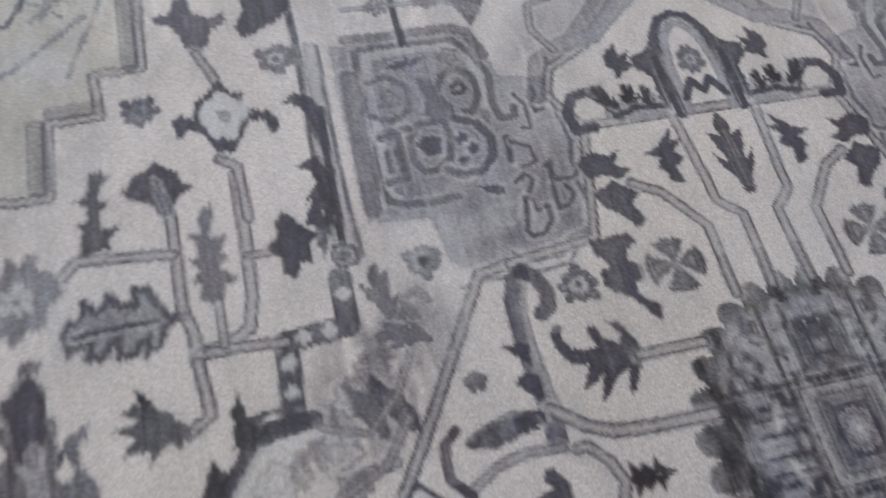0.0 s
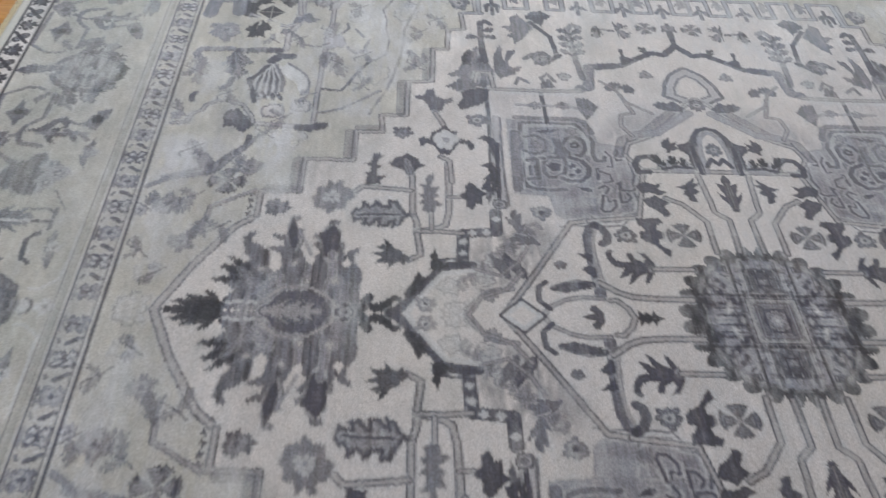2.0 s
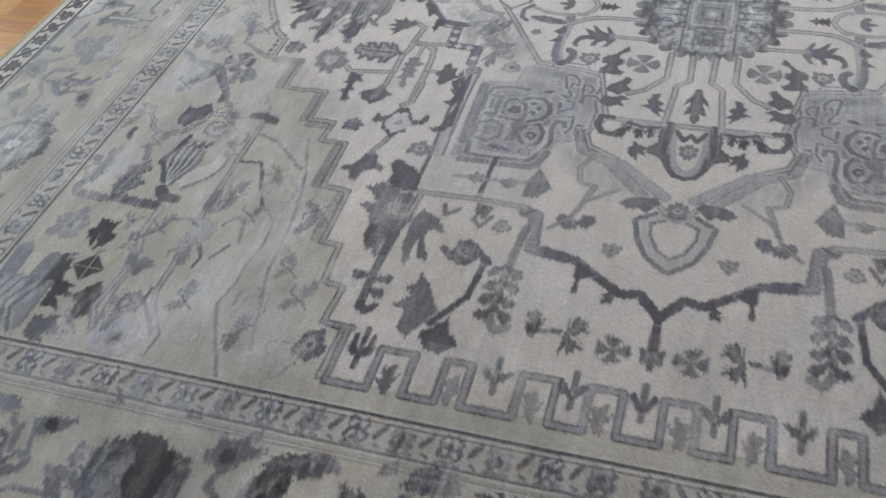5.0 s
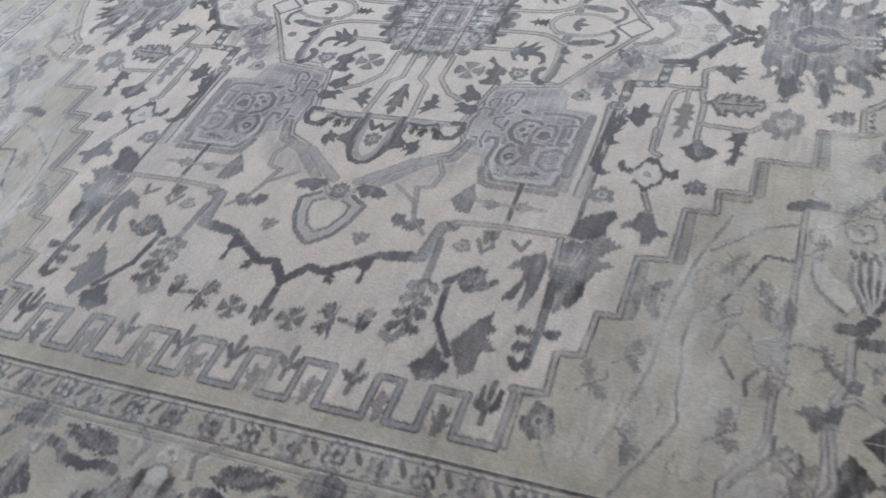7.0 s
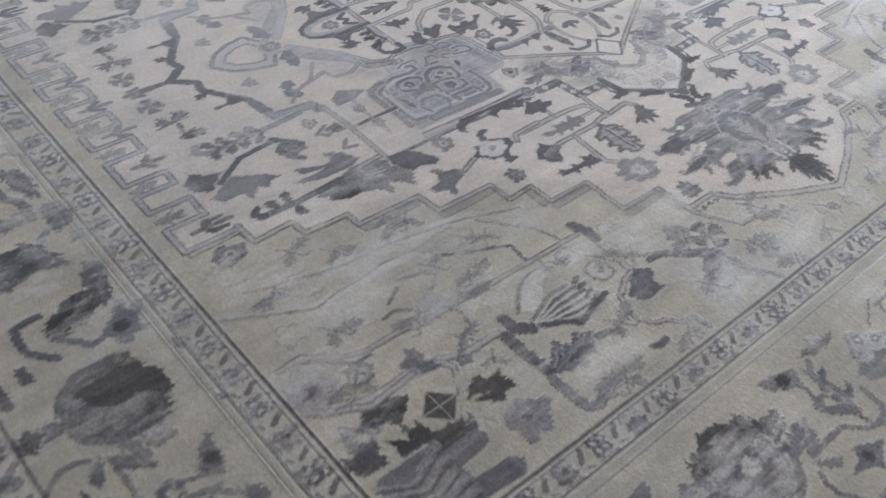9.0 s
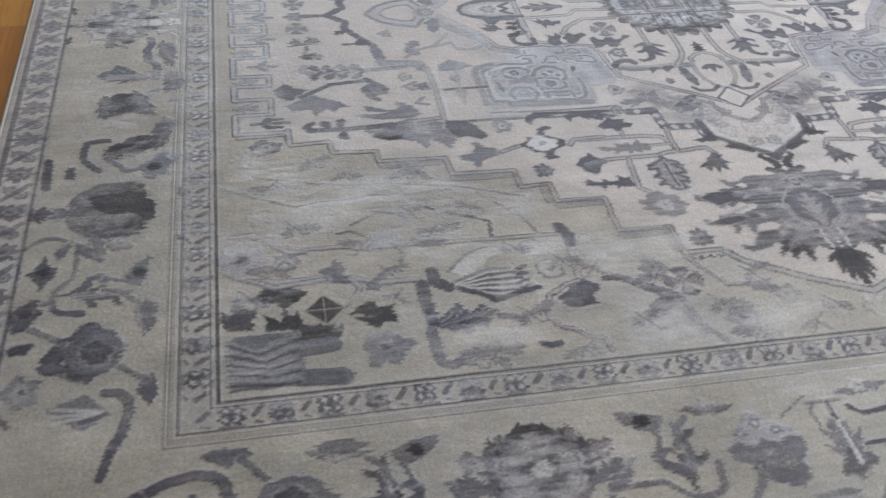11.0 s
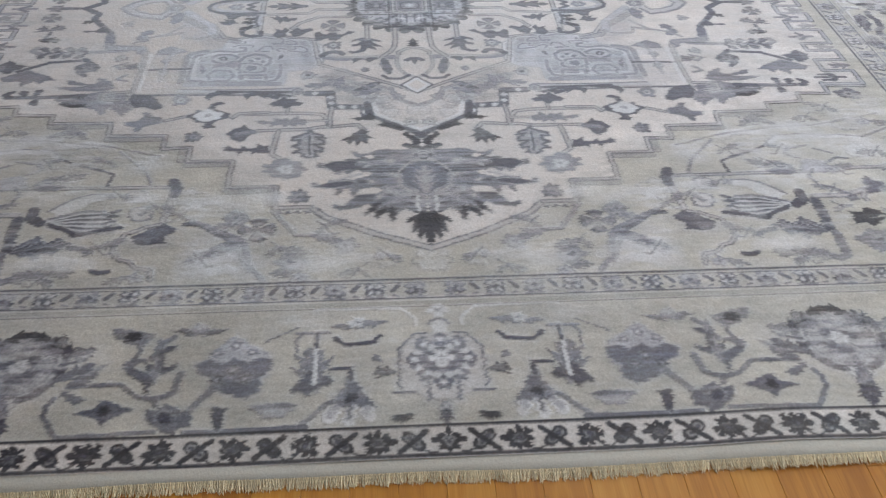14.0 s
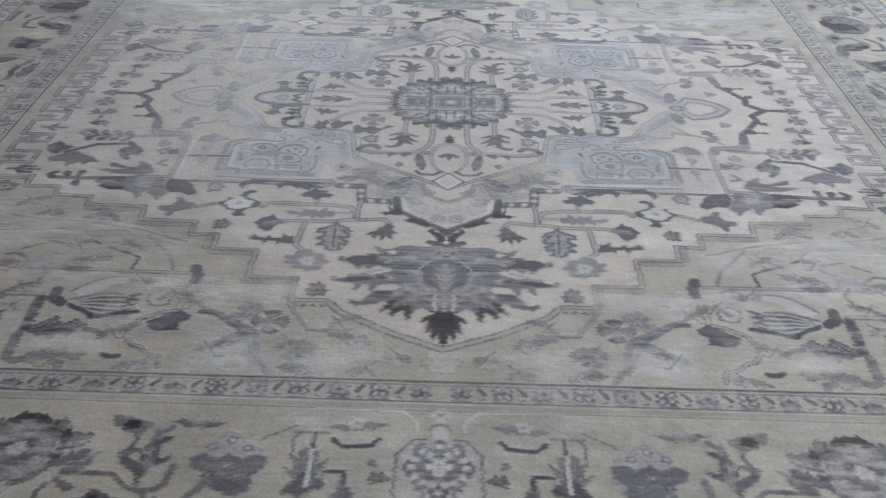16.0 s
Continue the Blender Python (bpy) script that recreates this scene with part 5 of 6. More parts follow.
# ---- borders: the same run of flowers along an end (along = u) and along a side (along = v) ----
def side_border():
    """Dark flowers, feather leaves and buds along the side borders, in another order than at the ends."""
    blob("border_leaf_motif", "dark", (144.6, 10.4), (143.3, 11.9), (142.3, 16.2), (143.6, 19.6), (144.5, 22.1), (145.5, 21.5), (145.9, 18.8), (147.6, 17), (146.2, 14.7))
    blob("bud_motif", "dark", (143.6, 24.5), (142.1, 25.2), (140.6, 27.2), (140, 30.4), (141, 32.8), (143.2, 33.6), (145.1, 31.9), (145.2, 28.5), (144.9, 26))
    stroke("branch_motif", "dark", 2.2, (149.4, 8.4), (148.9, 11.2), (150.1, 14.6), (149.6, 19.1), (147.5, 21.2), (146.9, 24.3), (147.4, 27.6))
    stroke("hook_motif", "grey", 1.2, (147, 5.9), (143.4, 4.9), (141.3, 6.5), (139.3, 10.1))
    stroke("branch_motif", "slate", 1.6, (144.5, 31.6), (148.2, 34.5), (149.8, 36.6))
    blob("border_flower_motif", "slate", (145.1, 45.3), (143.5, 45), (142.1, 46.3), (141.9, 48.9), (142.6, 51.5), (144.1, 53.3), (145.8, 51.6), (146.1, 48.6))
    blob("border_leaf_motif", "slate", (142.5, 35.4), (140.2, 36.3), (141.9, 38.4), (144.2, 38.7), (143.6, 37.2))
    blob("border_leaf_motif", "grey", (144.9, 15.5), (143.3, 13.3), (144, 10.6), (146.1, 10.9), (146.3, 13.5))
    stroke("hook_motif", "grey", 1.1, (150.8, 26.5), (149.2, 24.8), (147.3, 24.7))
    blob("feather_motif", "dark", (149.4, 26.2), (152.1, 24.7), (156.2, 21.8), (158, 21), (158.7, 23.3), (161.2, 23.9), (161.9, 26.1), (160.3, 27.9), (158, 28.2), (154.9, 27.7), (151.7, 27.2))
    blob("round_flower_motif", "black", (156.9, 34), (152.8, 33.9), (150.2, 36.2), (147.5, 39.7), (147.6, 43.2), (150.1, 43.5), (152.2, 42.2), (155.4, 43.3), (158.8, 44), (159.2, 41.1), (161, 40.3), (160.2, 36.1), (158.1, 35.2))
    blob("flower_foot_motif", "silver", (156.1, 43.3), (152.7, 42.6), (150.3, 45.6), (153.4, 49.2), (156.8, 49.8), (158.9, 46.1), strength=0.6)
    blob("border_leaf_motif", "slate", (144.8, 44.5), (142.7, 45.9), (142.4, 48.9), (143.7, 51.4), (144.5, 53.4), (145.6, 50.4), (145.5, 47.1))
    blob("border_leaf_motif", "dark", (149.4, 51.8), (147.3, 52.6), (146.8, 55.3), (149.6, 57), (152, 56.1), (154.2, 54.3), (152.8, 52.4))
    blob("bud_motif", "dark", (146.7, 47.6), (144.4, 47.8), (143, 52), (144.1, 54.7), (146.4, 56.2), (147.1, 53.7), (147.4, 50.6))
    blob("feather_motif", "black", (158.3, 57.5), (156.2, 54.7), (153.1, 54.2), (150.3, 53.3), (148.4, 53.2), (146.7, 55), (147.8, 57.5), (151.2, 59.4), (154, 58.4), (156.8, 59.4))
    leaf("feather_motif", "black", 7.6, 5, (158.4, 59), (146.4, 53.4))
    leaf("feather_motif", "dark", 6.4, 5, (149.2, 27), (162.2, 25))
    for tip in ((140.2, 61.2), (143, 58.6), (142.6, 67.6), (147, 68.4)):
        leaf("star_leaf_motif", "slate", 3.2, 1, (148.4, 64), tip)
    for base, tip, w in (((143, 50), (147.2, 58), 4.4), ((140.4, 26), (144.4, 34.4), 4.6), ((145.6, 9.8), (144, 22.6), 4.8), ((152.4, 33), (147, 44), 5.4), ((160.4, 35), (159, 45), 5.4)):
        leaf("bud_motif", "dark", w, 3, base, tip)
    stroke("branch_motif", "dark", 1.7, (157.5, 53.3), (160.2, 53.3), (162.1, 53.9), (162.8, 58), (162.4, 60.8), (158.8, 64.4))
    stroke("branch_motif", "slate", 1.4, (157.3, 60.2), (153.9, 63.5), (152.9, 65.4), (150.2, 64.7))
    blob("star_leaf_motif", "slate", (150.5, 64.3), (147.4, 61.4), (144.2, 59.2), (143.9, 60.4), (143.2, 62), (140.6, 61.8), (143.2, 63.7), (143.6, 66.8), (145.7, 67.4), (147.8, 66.2), (149.5, 65.3))
    blob("palmette_crown_motif", "black", (160.7, 74.1), (157.6, 72.6), (154.4, 72.6), (151.8, 72.1), (148.1, 73.3), (145.8, 77.2), (145.2, 81.7), (146.8, 82.4), (149.1, 80.9), (151.4, 79.4), (154.2, 80.4), (157.4, 78.7))
    blob("border_leaf_motif", "dark", (166.4, 62.4), (164.6, 62.7), (163.5, 65.3), (163.7, 67.3), (165.8, 66.7))
    stroke("branch_motif", "dark", 2.2, (170.5, 59.9), (170.1, 64.7), (169.8, 69.3))
    blob("guard_bud_motif", "dark", (140.5, 71.6), (139, 73.5), (139.7, 75.8), (141.2, 75.1))
    blob("guard_bud_motif", "dark", (141.1, 87.2), (139.3, 88.4), (139.4, 90.1), (141.2, 89.4))
    flower("", "black", 1.5, 5, (146.5, 64.3))
    for c in ((152.6, 37.4), (156.4, 39.6), (150.6, 40.6)):
        flower("", "slate", 1.2, 5, c)


def run(at, dark_axis=False):
    """The flowers of the main border; at(s, d) gives the place for a distance along and a distance out."""
    def spray(name, ink, w, n, a, b, vein=""):
        leaf(name, ink, w, n, at(*a), at(*b), vein)

    def line(ink, w, *pts, name="branch_motif", strength=1.0):
        stroke(name, ink, w, *[at(*p) for p in pts], strength=strength)

    def patch(name, ink, *pts, strength=1.0):
        if dark_axis:
            ink = {"mist": "grey", "grey": "slate", "slate": "dark"}.get(ink, ink)
        blob(name, ink, *[at(*p) for p in pts], strength=strength)

    def dot(name, ink, r, n, c, heart="", **more):
        flower(name, ink, r, n, at(*c), heart, **more)

    # lotus on the axis: a pale eight-sided rim round a dark flower
    patch("lotus_motif", "ash", (-1, 149.3), (2.8, 149.3), (5, 149.7), (8, 153.7), (8.1, 163), (7.4, 164.6), (4.4, 165.6), (2, 167), (-1, 167), strength=0.8)
    patch("", "mist", (8.4, 152), (12, 154), (11, 157), (8.4, 157), strength=0.5)
    dot("lotus_flower_motif", "mist", 6.0, 8, (0, 156.4), deep=0.15)
    dot("", "slate", 4.4, 8, (0, 156.4), deep=0.3)
    for c, r in (((0, 151.0), 1.7), ((3.3, 152.4), 2.1), ((5.0, 156.6), 2.1), ((2.9, 160.3), 2.1), ((0, 162.6), 1.9)):
        dot("", "slate", r, 5, c)
        dot("", "silver", 0.75, 5, c)
    for c in ((1.6, 153.2), (4.6, 154.5), (4.4, 158.6), (1.4, 160.8)):
        dot("", "silver", 0.9, 5, c, strength=0.9)
    dot("", "silver", 2.5, 6, (0, 156.3), "slate")
    # side lotus overpainted dark: the nap's loss of sheen put into its ink
    if dark_axis:
        dot("nap_dark_flower_motif", "black", 9.8, 11, (0, 156.2), deep=0.16)
        for c in ((0, 151), (4.6, 154.4), (3.4, 160.4), (0, 156.4)):
            dot("", "mist", 1.3, 5, c, "slate")
    line("slate", 0.5, (3, 149.2), (5.2, 149.4), (8.3, 153.6), (8.3, 163.6), name="lotus_rim_motif")
    line("slate", 0.5, (9.6, 164.6), (5.2, 164.8))
    line("slate", 0.8, (2.85, 162.6), (2.85, 166.8), name="lotus_stem_motif")
    dot("lotus_crown_motif", "silver", 2.1, 5, (0, 142.9), deep=0.5)
    patch("lotus_crown_motif", "silver", (-1, 145.6), (1.7, 145.8), (1.7, 149.4), (-1, 149.4), strength=0.8)
    line("grey", 0.7, (0, 145.4), (1.6, 145.8), (2.1, 146.8))
    dot("lotus_foot_motif", "grey", 1.4, 5, (0, 168.4), "silver", deep=0.5)
    spray("lotus_foot_motif", "dark", 3.4, 2, (0, 169), (0, 172.3))
    patch("foot_motif", "black", (5.6, 169.8), (10.2, 169.9), (9.6, 172.1), (8.5, 171.3), (7.8, 172.2), (6.6, 171.3))
    spray("border_leaf_motif", "black", 4.2, 2, (9.2, 159.9), (13.0, 158.8))
    spray("border_leaf_motif", "grey", 2.0, 1, (11.4, 157), (13.4, 154.6))
    line("silver", 0.8, (4.7, 147), (4.8, 145), (7.6, 141.9), (25, 141.6), strength=0.75)
    # parasol flower: dark pointed cap, pale skirt of three points
    if not dark_axis:
        for e in (-1, 0, 1):
            spray("parasol_motif", "silver", 3.6, 1, (17.9 + 1.4 * e, 165.6), (17.9 + 3.7 * e, 172.3 - 0.6 * abs(e)))
            spray("", "mist", 1.8, 1, (17.9 + 1.6 * e, 166), (17.9 + 3.4 * e, 171 - 0.6 * abs(e)))
        patch("parasol_cap_motif", "slate", (17.2, 159), (18.1, 159), (18.6, 162), (20, 164), (22.4, 166.8), (20.4, 167), (19, 168), (17.8, 167), (16.4, 168.2), (15, 167.4), (12.8, 168.6), (14.8, 164.6), (16.8, 162))
        dot("", "black", 1.35, 6, (17.8, 165.3))
        line("black", 0.45, (17.8, 167.6), (17.8, 170.6))
        line("dark", 0.9, (21.4, 158.2), (17.7, 158.1), (17.6, 161), name="hook_motif")
        line("grey", 1.1, (21.4, 166.4), (26.8, 171.9), (36, 172.1), (47.2, 172.1))
        # upright leaf with a pale stem
        spray("border_leaf_motif", "grey", 8.4, 3, (24.4, 163.6), (24.4, 152.4))
        patch("border_leaf_motif", "dark", (20.4, 161.4), (22.2, 159.6), (24.2, 157.4), (26.4, 159.6), (28, 161.6), (29.4, 164), (27.2, 163.4), (25.8, 165), (24.2, 162.6), (22.2, 162.6))
        line("silver", 1.0, (24.5, 152.4), (24.4, 161.6), name="leaf_stem_motif")
        line("grey", 0.35, (23.8, 153), (23.8, 161))
        line("grey", 0.8, (22.2, 148.2), (28.6, 148.3))
        line("dark", 0.9, (24.4, 148.6), (24.3, 152.2))
        line("grey", 0.6, (27.2, 148.6), (28.6, 150.4), (28.0, 153.4))
        patch("", "silver", (24, 142), (31, 142), (32, 147), (25, 147), strength=0.5)
        spray("border_leaf_motif", "grey", 2.8, 4, (10.6, 145.9), (21.6, 146.0))
        dot("flower_motif", "silver", 1.6, 5, (16.6, 145.7), "slate")
        line("dark", 1.0, (11.9, 149.6), (13.2, 151.3), (18.7, 151.8), (20.8, 149.7))
        line("grey", 0.4, (28.4, 146.6), (34.6, 150.4))

    def wing(m):
        """Round flower, tree leaf, bracket and drops on one side of the oval palmette."""
        patch("round_flower_motif", "mist", (m(32.5), 155.8), (m(34.2), 152.8), (m(37.5), 150.9), (m(40.4), 148.3), (m(42.3), 150), (m(44.6), 152.4), (m(45.2), 154.5), (m(47.4), 155.6), (m(46.6), 157.9), (m(44.5), 159.3), (m(43.9), 161.4), (m(41.4), 162.8), (m(39.4), 164.2), (m(37.1), 164.7), (m(34.7), 163.2), (m(34.5), 160.3), (m(33), 158.8))
        patch("round_flower_motif", "slate", (m(32.6), 155), (m(35.6), 154.4), (m(37.5), 156), (m(40.1), 154.3), (m(42.2), 155.9), (m(44.6), 154.5), (m(47.4), 155.6), (m(46.6), 157.9), (m(44.5), 159.3), (m(43.4), 161.8), (m(39.4), 164.2), (m(36.6), 164.7), (m(34.6), 162.9), (m(35), 159.6), (m(33.1), 158))
        line("grey", 1.5, (m(43.3), 161.8), (m(45.7), 165.1), (m(47.8), 168.2))
        patch("rose_motif", "slate", (m(46.4), 168.6), (m(48.9), 166.6), (m(51.2), 165.2), (m(52.9), 166.8), (m(54.9), 166.5), (m(54.8), 168.5), (m(53.2), 170.2), (m(51.4), 171.6), (m(48.9), 172.6), (m(47.9), 171.3), (m(46.2), 170.3))
        line("grey", 1.0, (m(25.6), 172), (m(35.9), 172.1), (m(46.4), 172.2))
        line("grey", 1.0, (m(52.7), 171.7), (m(62.4), 172), (m(69.5), 172.3), (m(73), 167.7), (m(73), 164.9), (m(72), 163.1))
        patch("bud_motif", "dark", (m(40.3), 166.8), (m(43.3), 166.2), (m(43), 169.1), (m(41.8), 172), (m(40.8), 171.1), (m(40.8), 169))
        patch("low_flower_motif", "slate", (m(26.9), 166.6), (m(30.3), 166), (m(36.1), 166.6), (m(33.7), 167.8), (m(30.4), 168))
        patch("low_flower_motif", "mist", (m(27.6), 167.3), (m(36), 167.1), (m(33.3), 169.6), (m(30.1), 169.7))
        patch("tree_leaf_motif", "dark", (m(55.5), 163.1), (m(56.2), 160.6), (m(57.8), 159.3), (m(59.8), 157.1), (m(60.8), 155.7), (m(57.9), 156.4), (m(56.3), 157.2), (m(57.1), 155.2), (m(58.8), 153.4), (m(55.1), 155.7), (m(54.7), 153.7), (m(55.8), 151.3), (m(55.3), 147.9), (m(53.9), 149.4), (m(54), 151.3), (m(51.3), 150.3), (m(51.9), 151.8), (m(53.4), 152.5), (m(53.1), 154), (m(53.3), 155.8), (m(50.8), 155.3), (m(51.4), 157), (m(54.1), 158.3), (m(55.3), 161), (m(54.9), 163.5))
        line("slate", 1.6, (m(54.9), 158.8), (m(57.2), 158.4), (m(59.6), 156.9), (m(60.2), 155), (m(58.6), 154.2), name="tree_leaf_motif")
        line("slate", 1.5, (m(49.9), 158), (m(50.3), 160.3), (m(50.7), 162.4), (m(52.2), 163.6), (m(54.1), 163.9), name="tree_leaf_motif")
        line("mist", 0.6, (m(55.2), 151.4), (m(54.6), 160), strength=0.7)
        line("grey", 1.1, (m(53.4), 165.6), (m(54.1), 163.9), (m(56.8), 163.5), (m(59), 161.7), (m(60.7), 160.1), (m(67.9), 160.3), (m(70.3), 160.4))
        patch("diamond_flower_motif", "slate", (m(56.8), 166.3), (m(59.2), 165.7), (m(62), 164.1), (m(63.8), 163.8), (m(64.2), 165.6), (m(67.9), 166.8), (m(64.1), 168.1), (m(62.1), 169.8), (m(61), 168.5), (m(58.7), 167.2))
        patch("triangle_flower_motif", "grey", (m(56.2), 147.3), (m(60), 145.8), (m(65.3), 145.1), (m(63.6), 147.8), (m(61.2), 149.3), (m(58.3), 151))
        patch("ear_leaf_motif", "grey", (m(64), 154.5), (m(66.3), 155.2), (m(68.4), 156.4), (m(69.8), 158.9), (m(70.5), 160.7), (m(67.2), 160.3), (m(65.8), 158.1))
        patch("ear_leaf_motif", "grey", (m(66), 163.9), (m(68.9), 162.1), (m(71.9), 161.2), (m(69.9), 164), (m(67.8), 165.1))
        line("grey", 1.2, (m(52.3), 148), (m(54.9), 150.2), (m(56), 154))
        for c in ((37.6, 159.9), (42.8, 160.0), (40.2, 157.6)):
            dot("", "black", 1.25, 6, (m(c[0]), c[1]))
            dot("", "mist", 0.6, 5, (m(c[0]), c[1]))
        for c in ((36.6, 153), (43.6, 152.8), (40.2, 151.2)):
            dot("", "grey", 1.1, 5, (m(c[0]), c[1]))
            dot("", "silver", 0.45, 5, (m(c[0]), c[1]))
        dot("", "black", 1.5, 6, (m(60.6), 147.6))
        dot("", "black", 1.3, 6, (m(62.6), 166.6))
        dot("", "dark", 1.4, 5, (m(51.2), 168.6))
        spray("border_leaf_motif", "grey", 2.6, 3, (m(42.6), 146.4), (m(53), 146.4))
        dot("flower_motif", "mist", 1.8, 6, (m(47.6), 146.2), "silver", strength=0.7)
        line("grey", 0.9, (m(58.4), 151), (m(59.4), 154), (m(57.2), 154.2))
        # hooks beside the palmette
        dot("ear_motif", "grey", 2.5, 5, (m(69.6), 151.8), flat=0.9)
        line("mist", 0.5, (m(68.4), 151.6), (m(70.6), 152.4))
        spray("ear_leaf_motif", "grey", 3.8, 2, (m(73), 158.4), (m(66.2), 155.0))
        line("grey", 0.8, (m(70.6), 154), (m(73), 154.6))

    # large oval palmette: black crown, pale mottled body, dark cup
    patch("oval_palmette_motif", "slate", (72.8, 150.6), (76, 147.6), (81, 146.4), (86, 147.6), (89.4, 150.6), (89, 158), (85, 162.2), (81, 163.4), (77, 162.2), (73, 158))
    patch("", "dark", (73, 149), (81, 146.6), (89, 149), (89, 157), (81, 163), (73, 157), strength=0.6)
    patch("", "slate", (74, 154), (88, 154), (87.6, 159.4), (84, 161.6), (78, 161.6), (74.4, 159.4), strength=0.6)
    for e in (-1, 1):
        spray("palmette_crown_motif", "black", 4.4, 2, (81 + 8.8 * e, 151.4), (81 + 5.2 * e, 147.0))
        spray("palmette_crown_motif", "black", 3.6, 2, (81 + 4.2 * e, 148.0), (81 - 0.6 * e, 145.8))
        line("dark", 1.7, (81 + 8.6 * e, 150.4), (81 + 8.5 * e, 157.6), (81 + 5.0 * e, 161.9), (81 + 2.6 * e, 163.0), name="palmette_cup_motif")
        for c, r in (((4.6, 152.2), 1.4), ((5.2, 156.4), 1.6), ((2.6, 159.4), 1.4), ((1.8, 150.4), 1.1)):
            dot("", "mist", r * 0.8, 6, (81 + c[0] * e, c[1]), "slate", strength=0.95)
        line("slate", 0.6, (81 + 1.2 * e, 153), (81 + 3.2 * e, 154.4), (81 + 1.6 * e, 156.6), (81 + 3.4 * e, 158))
        line("grey", 0.6, (81 + 6.6 * e, 152.4), (81 + 7.2 * e, 156), (81 + 5.6 * e, 159))
    dot("", "silver", 1.8, 6, (81, 154.8), "slate")
    dot("palmette_foot_motif", "silver", 2.6, 6, (81, 164.4), flat=0.9, strength=0.8)
    spray("palmette_foot_motif", "slate", 5.2, 1, (81, 161.6), (81, 168.8))
    dot("palmette_foot_motif", "dark", 2.4, 5, (80.9, 169.6), turn=0.5)
    spray("palmette_foot_motif", "dark", 2.2, 1, (80.9, 169.6), (80.8, 172.4))
    if dark_axis:
        patch("", "black", (71, 148), (81, 145), (91, 148), (90, 159), (81, 164), (72, 159), strength=0.6)
        side_border()
    else:
        wing(lambda s: s)
    wing(lambda s: 162 - s)
    # towards the corner
    line("slate", 2.0, (146.1, 150.2), (141.8, 148.4), (137.6, 147.3), (134.7, 147.8), (133, 149.3), (132.6, 152))
    patch("corner_fan_motif", "mist", (140.5, 155.6), (138.8, 152.2), (137.1, 151.1), (134.7, 153.4), (132.4, 155.6), (134.2, 158.9), (135, 162.1), (137.4, 160))
    line("slate", 1.0, (137.5, 151.3), (138.8, 155.6))
    patch("corner_flower_motif", "grey", (136.7, 143.9), (134.5, 142.6), (129.8, 143.2), (128.7, 144.4), (131.1, 145.7), (132.7, 146.5), (134.7, 145.3))
    line("grey", 1.3, (130.2, 145.3), (128.5, 147.3), (126.6, 149.6))
    patch("corner_flower_motif", "grey", (130.2, 155.6), (128, 153.9), (127.2, 151), (123.7, 149.6), (119.9, 150.1), (117.3, 151), (116.5, 153.3), (114.3, 155.1), (115.9, 156.5), (118.6, 157.3), (120, 159.5), (123.5, 160), (126.7, 157.8))
    patch("corner_flower_motif", "dark", (125.5, 152.8), (122.4, 151.6), (119.6, 154.5), (120.8, 157.3), (123.2, 157), (125.3, 155.6))
    patch("border_leaf_motif", "grey", (119, 144.4), (116.1, 143.8), (112.2, 143.5), (109, 145.2), (111.3, 146.5), (114.6, 146.8), (116.7, 146))
    line("slate", 1.6, (151, 151.6), (146.1, 150.2))
    for e in (-1, 0, 1):
        line("silver", 0.8, (137, 152.4), (137 + 1.8 * e, 160.6), strength=0.7)
    dot("low_flower_motif", "grey", 3.6, 5, (130.6, 166.8))
    line("grey", 1.1, (115, 172), (134, 172), (138, 167.8))
    # guard stripe of small outlined florets, next to the field
    for k in range(18):
        s = 4.2 + 8.5 * k
        if s > 140:
            break
        d = 136.2
        for a in (-1, 1):
            for b in (-1, 1):
                dot("guard_flower_motif" if a * b < 0 else "", "dark" if (k % 2 or b > 0) else "slate", 1.2, 4, (s + 1.0 * a, d - 0.2 + 0.95 * b), deep=0.2)
                dot("", "silver" if k % 2 else "mist", 0.5 if k % 2 else 0.4, 4, (s + 1.0 * a, d - 0.2 + 0.95 * b))
        dot("", "dark", 0.6, 4, (s, d - 0.2))
        line("grey", 0.45, (s - 2.1, d + 2.2), (s + 2.1, d + 2.2))
        line("dark", 1.0, (s + 3.5, d - 1.6), (s + 4.9, d + 0.2), name="guard_leaf_motif", strength=0.9)
        line("grey", 0.5, (s + 3.6, d + 2.0), (s + 4.6, d + 1.6), name="guard_leaf_motif")


run(lambda s, d: (s, d))
run(lambda s, d: (d + 0.7, s * 0.965), dark_axis=True)

# lines of the border stripes; the corner belongs to both
def stripes(out, ink, width, strength=1.0, name="border_line_motif", shift=0.8):
    stroke(name, ink, width, (0, out), (out + shift, out), strength=strength)
    stroke(name, ink, width, (out + shift, 0), (out + shift, out), strength=strength)


for box in (window(0, 140, 134, 139), window(134.8, 139.8, 0, 139)):
    band = np.clip(np.minimum(np.maximum(UU[box] - 0.8, VV[box]) - 133.6, 139.4 - np.maximum(UU[box] - 0.8, VV[box])), 0, 1)
    lay(box, band * np.clip(MOTTLE[box] * 1.5, 0, 1), "mist", rise=0.0, strength=0.2)
stripes(133.0, "dark", 0.6)
stripes(134.0, "grey", 0.35, 0.6)
stripes(138.9, "slate", 0.4)
stripes(140.2, "sage", 1.1, 0.45)
stripes(141.3, "grey", 0.35, 0.5)
